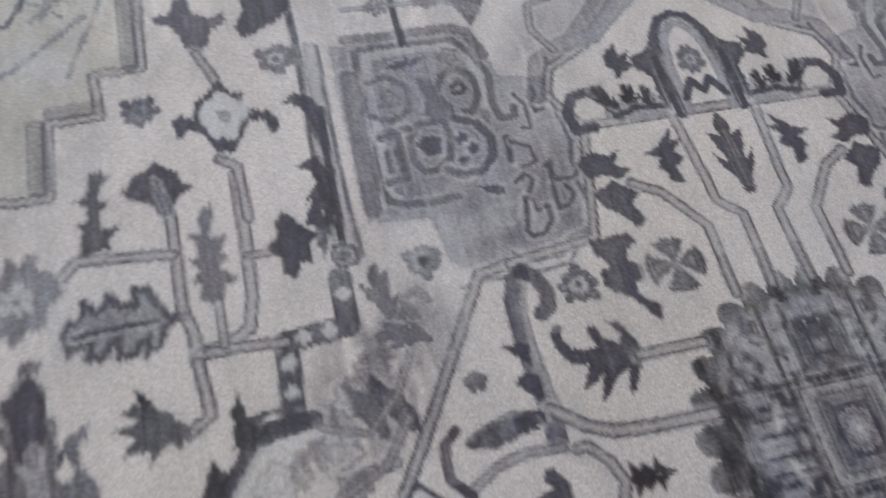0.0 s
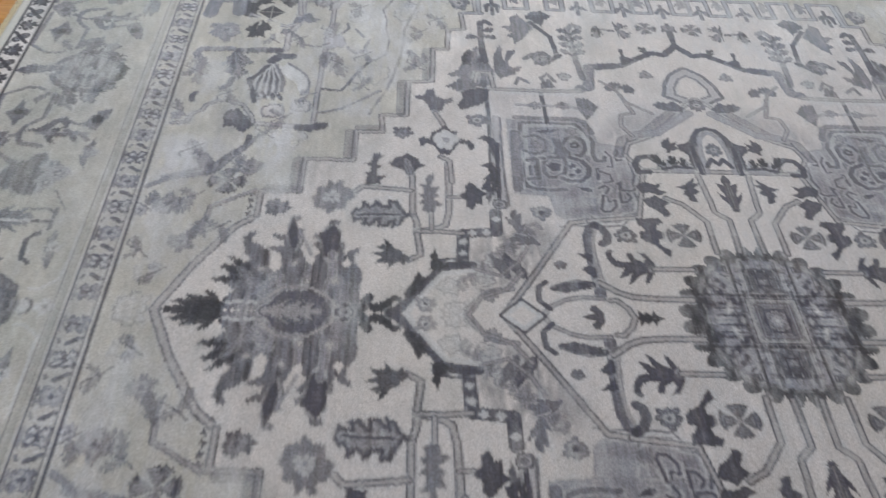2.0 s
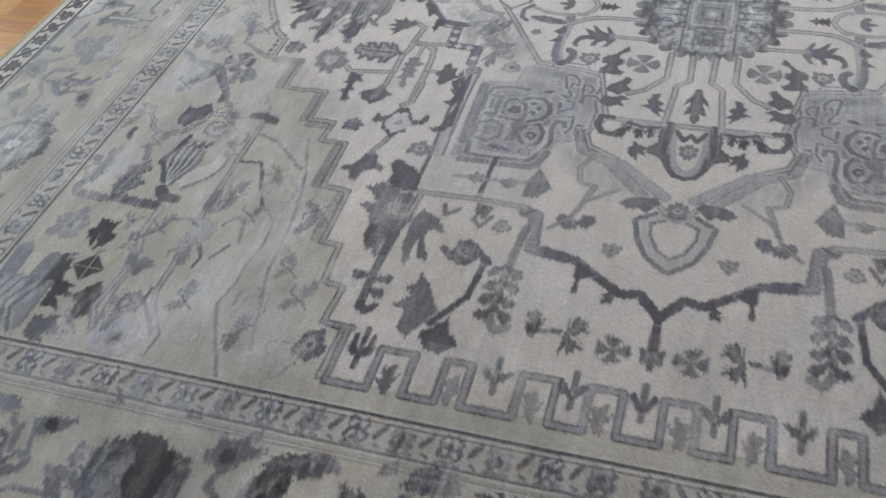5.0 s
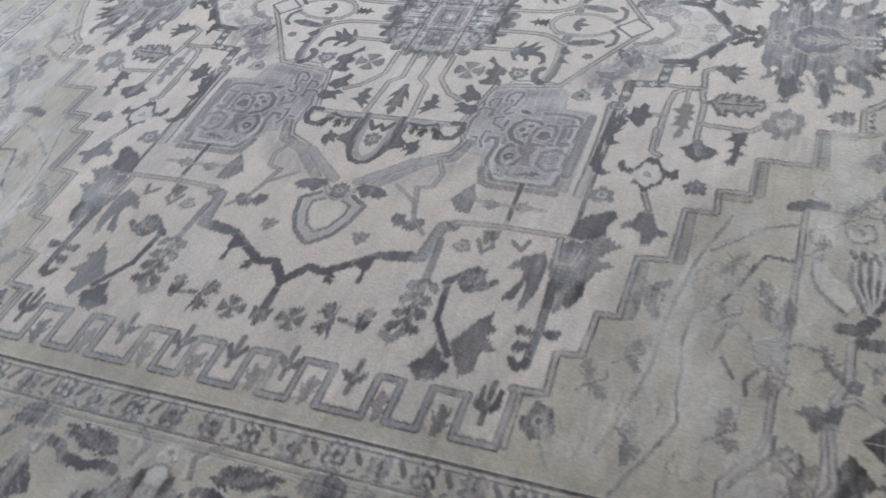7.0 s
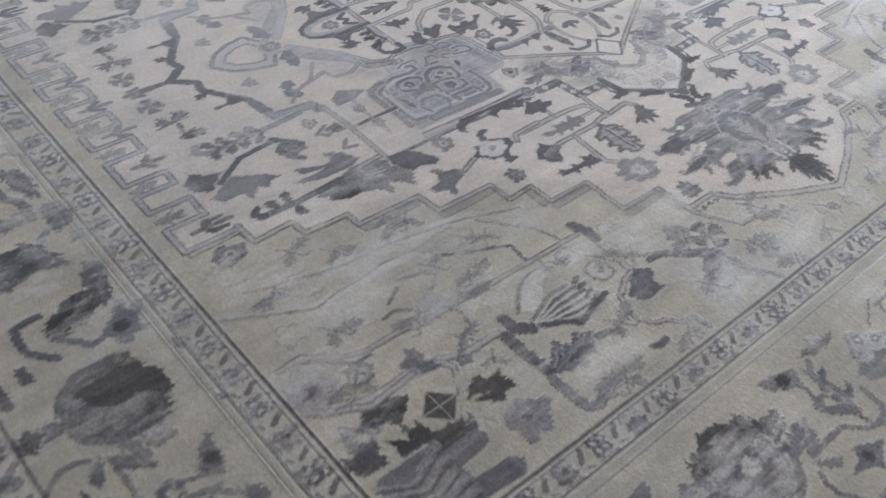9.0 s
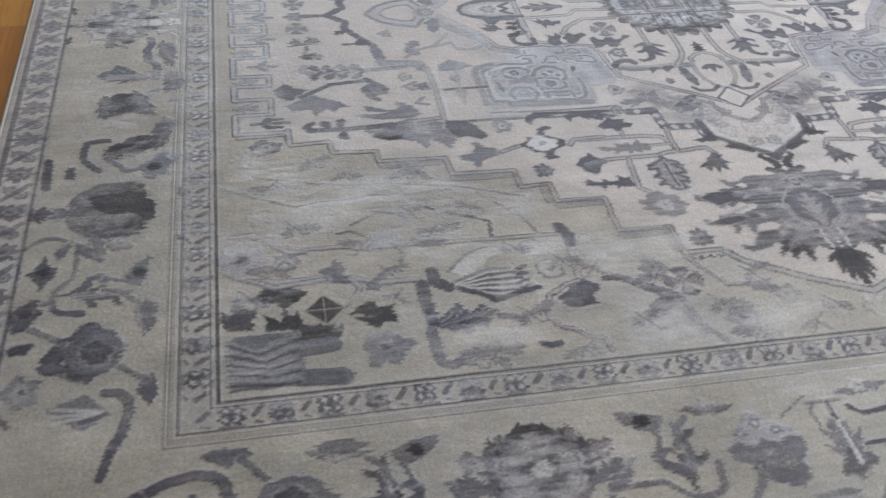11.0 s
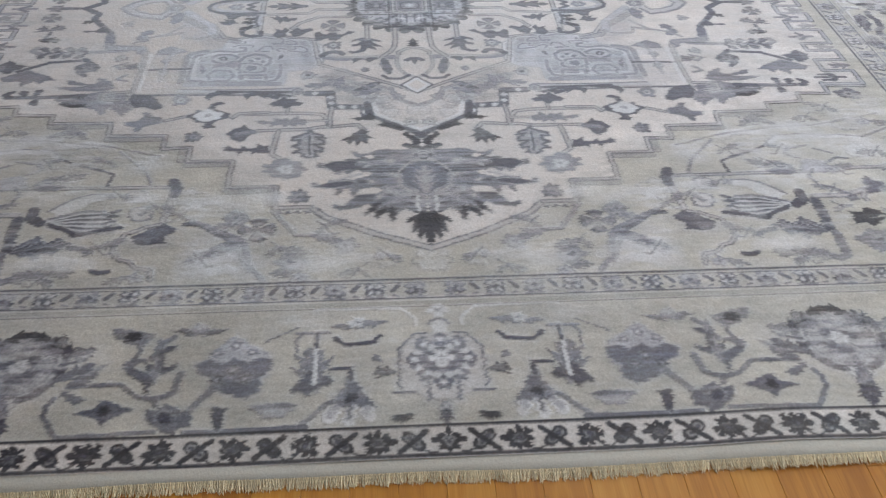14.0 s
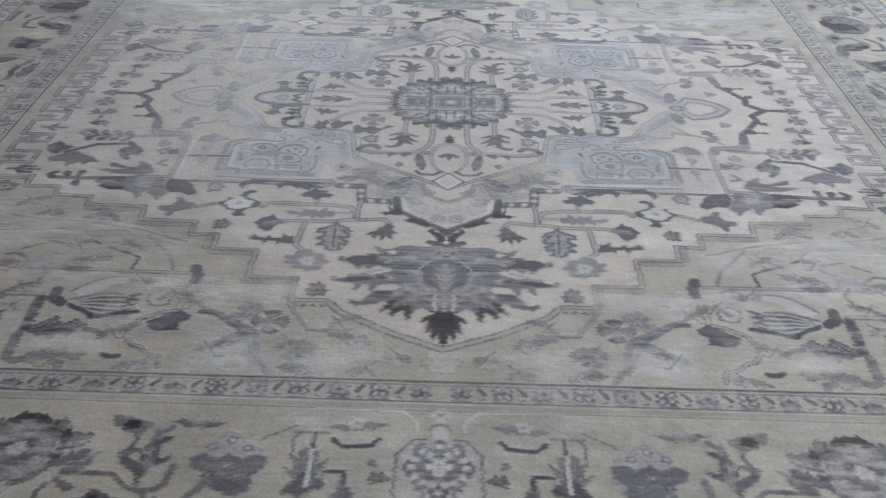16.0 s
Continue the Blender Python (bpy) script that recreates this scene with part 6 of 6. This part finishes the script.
# outer guard
for box, k in ((window(0, 180, 173.5, 179), 0), (window(172.8, 178, 0, 180), 1)):
    lay(box, np.where((VV[box] > 173) | (UU[box] > 172.4), 1.0, 0.0), "ivory", strength=0.8)
for k in range(15):
    s = 12.75 * k
    if s < 178:
        for place, ink, strength in ((lambda a, b: (s + a, 176.4 + b), "black", 1.0), (lambda a, b: (175.4 + b, s + a), "slate", 0.75)):
            flower("guard_star_motif", ink, 2.9, 8, place(0, 0), deep=0.45, strength=max(strength, 0.9))
            flower("", "slate", 0.5, 5, place(0, 0))
    s += 6.37
    if s < 174:
        for place, ink, strength in ((lambda a, b: (s + a, 176.4 + b), "black", 1.0), (lambda a, b: (175.4 + b, s + a), "slate", 0.75)):
            stroke("guard_leaf_motif", ink, 2.7, place(1.0, -1.0), place(-0.9, 1.0), strength=strength)
            stroke("", "slate", 0.5, place(0.9, -0.9), place(-0.6, 0.7))
            stroke("", ink, 1.2, place(-2.4, -2.2), place(0, 0), place(2.4, 2.2), strength=strength)
            stroke("", ink, 0.4, place(-1.8, 2.0), place(-3.0, 2.7), place(-4.2, 2.4), strength=strength)
stroke("border_line_motif", "black", 0.8, (0, 172.9), (172.4, 172.9))
stroke("border_line_motif", "black", 0.8, (0, 179.5), (179.6, 179.5))
stroke("border_line_motif", "dark", 0.8, (172.2, 0), (172.2, 172.9), strength=0.8)
stroke("border_line_motif", "dark", 0.8, (178.6, 0), (178.6, 179.5), strength=0.8)
PART[:] = np.where((PART == 0) & ((UU > 134.2) | (VV > 133.4)), -1, PART)
PART[:] = np.where((PART == -1) & ((UU > 172.0) | (VV > 172.6)), -2, PART)


def comb_pile():
    """Rubbed silk: each weft row slips a little sideways and its dyes run along the row, most in the border and corners."""
    ring = np.maximum(UU - 0.8, VV)
    far = np.clip((np.hypot(UU, VV) - 50) / 60, 0, 1) * np.where(ring > 172.2, 0.45, 1) * np.where((ring > 132) & (ring < 140), 0.6, 1)
    slip = (field_noise(UU.shape, (14, 1), 63) - 0.5) * 1.2 + (field_noise(UU.shape, (5, 1), 64) - 0.5) * 0.5
    calm = np.where(((UU > 98) & (UU < 120) & (VV > 106) & (VV < 120)) | ((UU > 115) & (UU < 131) & (VV < 60)), 0.25, 1)
    slip *= calm * (0.14 + 0.28 * far) * np.where(((ring > 131) & (ring < 142.5)) | (ring > 171), 0.12, 1) / STEP
    at = np.clip(np.arange(NU + 1)[:, None] + slip, 0, NU - 1e-6)
    low = at.astype(int)
    f = (at - low)[..., None]
    col = np.arange(NV + 1)[None]
    DYE[:] = DYE[low, col] * (1 - f) + DYE[np.minimum(low + 1, NU), col] * f
    long, total = np.zeros_like(DYE), 0.0
    for k in range(-6, 7):
        w = math.exp(-(k / 3.2) ** 2)
        long += w * DYE[np.clip(np.arange(NU + 1) + k, 0, NU)]
        total += w
    much = np.clip(field_noise(UU.shape, (40, 22), 61) * 1.2 + field_noise(UU.shape, (16, 1.6), 62) * 1.1 - 0.8, 0, 1) * (0.12 + 0.34 * far)
    much *= calm * np.where((ring > 172.2) | ((ring > 132) & (ring < 140)), 0.2, 1)
    DYE[:] = DYE * (1 - much[..., None]) + long / total * much[..., None]


comb_pile()

# ---- the knotted rug in full ----
def spread(kind):
    """One label for each connected patch of like knots."""
    lab = np.arange(kind.size).reshape(kind.shape)
    along, across = kind[1:] == kind[:-1], kind[:, 1:] == kind[:, :-1]
    while True:
        old = lab.copy()
        for _ in range(12):
            lab[1:] = np.where(along, np.maximum(lab[1:], lab[:-1]), lab[1:])
            lab[:-1] = np.where(along, np.maximum(lab[1:], lab[:-1]), lab[:-1])
            lab[:, 1:] = np.where(across, np.maximum(lab[:, 1:], lab[:, :-1]), lab[:, 1:])
            lab[:, :-1] = np.where(across, np.maximum(lab[:, 1:], lab[:, :-1]), lab[:, :-1])
        lab = lab.reshape(-1)[lab]
        if (lab == old).all():
            return lab


def pieces():
    """Connected patches of knots in the quarter, with their names and whether they meet an axis; crumbs join a neighbour."""
    kind = PART[:-1, :-1] - PART.min()
    for _ in range(4):
        lab = spread(kind)
        small = np.bincount(lab.reshape(-1), minlength=kind.size)[lab] < 34
        if not small.any():
            break
        for shift, axis in ((1, 0), (-1, 0), (1, 1), (-1, 1)):
            other, fine = np.roll(kind, shift, axis), ~np.roll(small, shift, axis)
            take = small & fine
            kind = np.where(take, other, kind)
            small = small & ~take
    lab = spread(kind)
    ids, piece = np.unique(lab, return_inverse=True)
    piece = piece.reshape(kind.shape)
    low = PART.min()
    words = {0: "outer_guard_ground", 1: "border_ground", 2: "corner_ground"} | {n - low: name for n, name in enumerate(PARTS) if n}
    names = [words[k] for k in kind.reshape(-1)[ids]]
    on_u, on_v = np.zeros(len(ids), bool), np.zeros(len(ids), bool)
    on_u[np.unique(piece[0])], on_v[np.unique(piece[:, 0])] = True, True
    return piece, names, on_u, on_v


def hand_x(x):
    """Hand-knotted, so not quite true: the side borders are a little wider than drawn."""
    return np.interp(x, (0, 1.28, 1.338, 1.396, 1.722, 1.786, 1.8), (0, 1.288, 1.350, 1.418, 1.735, 1.815, 1.84))


def hand_y(y):
    """The far half came off the loom slightly longer."""
    return np.interp(y, (0, 1.22, 1.33, 1.39, 1.729, 1.8), (0, 1.238, 1.35, 1.418, 1.765, 1.83))


def build_rug():
    rug = tagged(new("rug"), "large square ivory rug with worn slate-grey floral pattern on oak floor", "rug")
    rug.location = (0, 0, FLOOR_Z)
    iu, iv = np.abs(np.arange(-NU, NU + 1)), np.abs(np.arange(-NV, NV + 1))
    dye, gloss, rise = DYE[np.ix_(iu, iv)], GLOSS[np.ix_(iu, iv)], RISE[np.ix_(iu, iv)]
    shape = gloss.shape
    # wear: the ground shows through, and the dye changes from row to row of knots
    worn = np.clip(field_noise(shape, (26, 4), 11) * 0.6 + field_noise(shape, 30, 12) * 0.5 + field_noise(shape, (9, 1.5), 13) * 0.35 - 0.74, 0, 0.34) * 0.3
    worn = np.where(gloss > 0.65, worn, 0)
    worn[:, np.abs(np.arange(-NV, NV + 1)) * STEP > 172.5] *= 0.3
    worn = worn[..., None]
    dye = dye * (1 - worn) + np.array((0.34, 0.345, 0.345)) * worn
    out = np.clip((iu[:, None] * STEP / 128 + iv[None] * STEP / 125 - 0.97) * 5, 0, 1)
    haze = np.clip(field_noise(shape, (90, 50), 14) * 0.7 + field_noise(shape, (40, 9), 15) * 0.7 - 0.8 + 0.17 * out, 0, 0.5)[..., None] * 0.65
    haze = haze * np.clip(0.35 + dye.mean(-1, keepdims=True) * 1.5, 0, 1)
    dye = dye * (1 - haze) + np.array((0.41, 0.43, 0.43)) * haze
    across, along = np.arange(-NU, NU + 1)[:, None] * STEP, np.arange(-NV, NV + 1)[None] * STEP
    # far-end border blended unevenly towards a flat grey green
    dull = np.clip((along - 139) / 6, 0, 1) * np.clip((172 - along) / 1.5, 0, 1) * np.clip(field_noise(shape, (40, 30), 22) * 0.42 + 0.02, 0, 0.4)
    dye = dye * (1 - dull[..., None]) + np.array((0.36, 0.385, 0.36)) * dull[..., None]
    # nap shade on the far lotus, blended into its dye
    axis = np.clip((9.2 - np.hypot(across, along - 157) + 1.2 * field_noise(shape, 6, 23)) / 1.2, 0, 1) * (0.5 + 0.4 * field_noise(shape, (8, 3), 24))
    dye = dye * (1 - axis[..., None]) + np.array((0.06, 0.064, 0.085)) * axis[..., None]
    stain = (field_noise(shape, (70, 36), 71) - 0.5) * 0.2 + (field_noise(shape, (24, 10), 72) - 0.5) * 0.19 + (field_noise(shape, (7, 3), 73) - 0.5) * 0.16
    dye = dye * (1 + stain * (0.35 + 0.65 * out))[..., None]
    rows = field_noise(shape, (160, 2), 16) * 0.4 + field_noise(shape, (30, 1.2), 17) * 0.6
    deep = np.clip(1.25 - dye.mean(-1) * 2.6, 0.1, 1.0)
    knots = RNG.random(shape)
    dye = dye * (1 + 0.95 * deep * (rows - 0.5) + (0.14 + 0.5 * deep) * (knots - 0.5))[..., None]
    hue = field_noise(shape, (30, 12), 20) * 0.6 + field_noise(shape, (9, 3), 21) * 0.4 - 0.5
    dye = dye * (1 + (deep * hue)[..., None] * np.array((-0.16, 0.05, 0.2)))
    tint = (field_noise(shape, 90, 18) - 0.5)[..., None] * np.array((0.02, 0.0, -0.04))
    dye = np.clip(dye * (1 + tint), 0.012, 0.9)
    x, y = np.meshgrid(np.arange(-NU, NU + 1) * STEP / 100, np.arange(-NV, NV + 1) * STEP / 100, indexing="ij")
    z = -FLOOR_Z - 0.0012 + 0.0007 * rise + 0.0007 * (knots - 0.5) + 0.003 * (field_noise(shape, 110, 19) - 0.5)
    z = z + 0.007 * np.exp(-((x - 0.62) / 0.13) ** 2) * np.clip((-y - 1.5) / 0.3, 0, 1)
    hw, hl = NU * STEP / 100, NV * STEP / 100
    z = z - 0.004 * np.clip((np.abs(x) - hw + 0.012) / 0.012, 0, 1) ** 2
    vert = np.stack([np.sign(x) * hand_x(np.abs(x)), np.where(y > 0, hand_y(y), y), z], -1).reshape(-1, 3)
    colour = np.concatenate([dye, np.ones((*shape, 1))], -1).reshape(-1, 4)
    gloss = gloss.reshape(-1)
    # sort the knots into parts
    fu, fv = np.arange(-NU, NU), np.arange(-NV, NV)
    qu, qv = np.where(fu >= 0, fu, -fu - 1), np.where(fv >= 0, fv, -fv - 1)
    piece, names, on_u, on_v = pieces()
    kind = piece[np.ix_(qu, qv)]
    key = kind * 4 + (~on_u[kind] & (fu < 0)[:, None]) + 2 * (~on_v[kind] & (fv < 0)[None])
    w = 2 * NV + 1
    a = (np.arange(2 * NU)[:, None] * w + np.arange(2 * NV)[None]).reshape(-1)
    quads = np.stack([a, a + w, a + w + 1, a + 1], -1)
    key = key.reshape(-1)
    order = np.argsort(key, kind="stable")
    cuts = np.flatnonzero(np.diff(key[order])) + 1
    for faces in np.split(order, cuts):
        name = names[key[faces[0]] // 4]
        used, loops = np.unique(quads[faces], return_inverse=True)
        me = bpy.data.meshes.new(name)
        me.vertices.add(len(used))
        me.vertices.foreach_set("co", vert[used].reshape(-1).astype(np.float32))
        me.loops.add(4 * len(faces))
        me.loops.foreach_set("vertex_index", loops.reshape(-1).astype(np.int32))
        me.polygons.add(len(faces))
        me.polygons.foreach_set("loop_start", np.arange(0, 4 * len(faces), 4, dtype=np.int32))
        me.update(calc_edges=True)
        me.polygons.foreach_set("use_smooth", np.ones(len(faces), bool))
        me.attributes.new("dye", "FLOAT_COLOR", "POINT").data.foreach_set("color", colour[used].reshape(-1).astype(np.float32))
        me.attributes.new("silk", "FLOAT", "POINT").data.foreach_set("value", gloss[used].astype(np.float32))
        me.materials.append(PILE)
        ob = new(name, me)
        ob.parent = rug
    # back, side cords and flat-woven ends
    hw, ends = float(hand_x(hw)), {-1: hl, 1: float(hand_y(hl))}
    bm = bmesh.new()
    box_into(bm, -hw + 0.002, -ends[-1], 0.0, hw - 0.002, ends[1], -FLOOR_Z - 0.005)
    part("rug_back", bm, BACKING, rug, "pale cotton back of the rug")
    for s in (-1, 1):
        bm = bmesh.new()
        n, m = 240, 8
        ring = [[bm.verts.new((s * (hw + 0.001) + 0.0055 * math.cos(2 * math.pi * j / m), -ends[-1] - 0.004 + (ends[-1] + ends[1] + 0.008) * i / n,
                               0.0055 + 0.0048 * math.sin(2 * math.pi * j / m) + 0.0004 * (i % 2))) for j in range(m)] for i in range(n + 1)]
        for p, q in zip(ring, ring[1:]):
            for j in range(m):
                bm.faces.new((p[j], p[(j + 1) % m], q[(j + 1) % m], q[j])).smooth = True
        bmesh.ops.recalc_face_normals(bm, faces=bm.faces)
        part("selvedge_cord", bm, KILIM, rug, "greyish wool side binding")
        bm = bmesh.new()
        n, hl = 360, ends[s]
        for i in range(n):
            x0, x1 = -hw + 2 * hw * i / n, -hw + 2 * hw * (i + 1) / n
            def edge_at(xx):
                lift = 0.007 * math.exp(-((xx - 0.62) / 0.13) ** 2) if s < 0 else 0.0
                out = 0.029 + 0.0022 * math.sin(xx * 5.1) + 0.0015 * math.sin(xx * 13.7 + s)
                return [(xx, s * (hl - 0.001), 0.0102 + lift), (xx, s * (hl + 0.012), 0.0086 + lift), (xx, s * (hl + out), 0.0062 + lift * 0.8), (xx, s * (hl + out), 0.0028 + lift * 0.8)]
            p, q = [bm.verts.new(c) for c in edge_at(x0)], [bm.verts.new(c) for c in edge_at(x1)]
            for j in range(3):
                bm.faces.new((p[j], p[j + 1], q[j + 1], q[j]) if s > 0 else (p[j], q[j], q[j + 1], p[j + 1])).smooth = True
        bmesh.ops.remove_doubles(bm, verts=bm.verts, dist=1e-6)
        part("flatwoven_end", bm, KILIM, rug, "plain grey flat-woven end band")
    fringe(rug, hw, ends)
    return rug


def strands(bm, seed, x=0.0, y=0.0, z=0.0, side=-1):
    """A short tassel of warp threads that lie on the floor, a little bent and uneven."""
    r = random.Random(seed)
    for k in range(7):
        x0 = x + (k - 3) * 0.0012 + r.uniform(-0.0006, 0.0006)
        size, lean, bend = r.uniform(0.015, 0.023), r.uniform(-0.22, 0.22), r.uniform(-0.3, 0.3)
        rings = []
        for i in range(4):
            f = i / 3
            c = Vector((x0 + size * (lean * f + bend * f * f) * 0.6, y + side * size * f, z + 0.0055 * (1 - f) ** 1.3 + 0.0009 + 0.001 * r.random()))
            w = 0.00115 * (1 - 0.45 * f)
            rings.append([bm.verts.new(c + Vector((w * math.cos(a), 0, w * math.sin(a)))) for a in (0.5, 2.6, 4.7)])
        for p, q in zip(rings, rings[1:]):
            for j in range(3):
                bm.faces.new((p[j], p[(j + 1) % 3], q[(j + 1) % 3], q[j])).smooth = True


def fringe(rug, hw, ends):
    kinds = []
    for k in range(14):
        bm = bmesh.new()
        strands(bm, 50 + k)
        me = bpy.data.meshes.new("tassel")
        bm.to_mesh(me)
        bm.free()
        me.materials.append(COTTON)
        kinds.append(me)
    r = random.Random(5)
    rest = {-1: bmesh.new(), 1: bmesh.new()}
    pitch = 0.0052
    for i in range(int(2 * hw / pitch)):
        x = -hw + (i + 0.5) * pitch
        for s in (-1, 1):
            out = ends[s] + 0.027 + 0.0022 * math.sin(x * 5.1) + 0.0015 * math.sin(x * 13.7 + s)
            lift = 0.005 * math.exp(-((x - 0.62) / 0.13) ** 2) if s < 0 else 0.0
            if s < 0 and abs(x) < 0.78:
                ob = new("tassel", r.choice(kinds))
                ob.parent = rug
                ob.location = (x + r.uniform(-0.001, 0.001), -out, lift)
                ob.rotation_euler = (0, 0, r.uniform(-0.2, 0.2))
                ob.scale = (1, r.uniform(0.8, 1.15), 1)
            else:
                strands(rest[s], i * 2 + s, x, s * out, lift, s)
    for s in (-1, 1):
        tagged(part("fringe", rest[s], COTTON, rug, "short cream cotton fringe"), kind="stuff")


# ---- floor and room ----
ROOM = (-4.3, 5.4, -4.7, 4.7, 2.75)   # x0, x1, y0, y1, ceiling height
PITCH = 0.0836


def strip_mesh(bm, x0, y0, x1, y1, z, deep):
    """One floor strip with eased edges."""
    e = 0.0005
    top = [bm.verts.new(c) for c in ((x0 + e, y0 + e, z), (x1 - e, y0 + e, z), (x1 - e, y1 - e, z), (x0 + e, y1 - e, z))]
    mid = [bm.verts.new(c) for c in ((x0, y0, z - e), (x1, y0, z - e), (x1, y1, z - e), (x0, y1, z - e))]
    low = [bm.verts.new(c) for c in ((x0, y0, z - deep), (x1, y0, z - deep), (x1, y1, z - deep), (x0, y1, z - deep))]
    bm.faces.new(top)
    for p, q in ((top, mid), (mid, low)):
        for j in range(4):
            bm.faces.new((q[j], q[(j + 1) % 4], p[(j + 1) % 4], p[j]))


def build_floor():
    x0, x1, y0, y1, _ = ROOM
    bm = bmesh.new()
    box_into(bm, x0 - 0.15, y0 - 0.15, FLOOR_Z - 0.12, x1 + 0.15, y1 + 0.15, FLOOR_Z - 0.012)
    floor = tagged(mesh_object("floor", bm, OAK_REST), "golden varnished oak strip floor with narrow dark joints", "floor", kind="structure")
    rest, shapes, r = bmesh.new(), {}, random.Random(21)
    gap = 0.0002
    col = math.ceil((x0 + 0.0105) / PITCH)
    while -0.0105 + (col + 1) * PITCH < x1:
        a = -0.0105 + col * PITCH
        y = y0 - r.uniform(0, 0.5)
        while y < y1:
            size = r.choice((0.42, 0.56, 0.72, 0.9))
            b = min(y + size, y1)
            lo = max(y, y0)
            mx, my = a + PITCH / 2, (lo + b) / 2
            hidden = abs(mx) < 1.7 and lo > -1.7 and b < 1.7
            near = not hidden and ((-2.7 < my < -1.6 and abs(mx) < 1.75) or (1.6 < my < 2.5 and -0.7 < mx < 1.9) or (-2.35 < mx < -1.7 and -0.4 < my < 1.6))
            if b - lo > 0.02 and not hidden:
                if near:
                    me = shapes.get(round(b - lo, 2)) if b - lo in (0.42, 0.56, 0.72, 0.9) else None
                    if me is None:
                        one = bmesh.new()
                        strip_mesh(one, gap, gap, PITCH - gap, b - lo - gap, 0.0, 0.012)
                        me = bpy.data.meshes.new("floor_strip")
                        one.to_mesh(me)
                        one.free()
                        me.materials.append(OAK_STRIP)
                        shapes[round(b - lo, 2)] = me
                    ob = new("floor_strip", me)
                    ob.parent = floor
                    ob.location = (a, lo, FLOOR_Z + r.uniform(-0.00015, 0.00015))
                else:
                    strip_mesh(rest, a + gap, lo + gap, a + PITCH - gap, b - gap, FLOOR_Z, 0.012)
            y += size
        col += 1
    tagged(part("floor_strips", rest, OAK_REST, floor), kind="stuff")


# walls and ceiling out of view, added to close the room and limit bounce
def build_room():
    x0, x1, y0, y1, top = ROOM
    t, base = 0.16, FLOOR_Z - 0.012
    walls = {"wall_north": (x0 - t, y1, x1 + t, y1 + t), "wall_south": (x0 - t, y0 - t, x1 + t, y0), "wall_west": (x0 - t, y0, x0, y1)}
    for name, (a, b, c, d) in walls.items():
        bm = bmesh.new()
        if name == "wall_north":
            for box in wall_round(UNSEEN_WINDOWS_NORTH, a, c, base, top):
                box_into(bm, box[0], b, box[1], box[2], d, box[3])
        else:
            box_into(bm, a, b, base, c, d, top)
        tagged(mesh_object(name, bm, WALL_PAINT), "plain pale grey painted wall", "wall", kind="structure")
    bm = bmesh.new()
    # openings for the added east windows, out of view
    for box in wall_round(UNSEEN_WINDOWS_EAST, y0, y1, base, top):
        box_into(bm, x1, box[0], box[1], x1 + t, box[2], box[3])
    tagged(mesh_object("wall_east", bm, WALL_PAINT), "unseen pale grey painted wall with added tall window openings", "wall", kind="structure")
    bm = bmesh.new()
    box_into(bm, x0 - t, y0 - t, top, x1 + t, y1 + t, top + 0.15)
    tagged(mesh_object("ceiling", bm, CEILING_PAINT), "plain white painted ceiling", "ceiling", kind="structure")


def wall_round(openings, a, b, base, top):
    """Pieces of a wall from a to b, with openings (from, to, sill, head) cut through."""
    out, at = [], a
    for p, q, sill, head in openings:
        out += [(at, base, p, top), (p, base, q, sill), (p, head, q, top)]
        at = q
    return out + [(at, base, b, top)]


FLOOR_Z = -0.012
build_floor()
build_room()
build_rug()
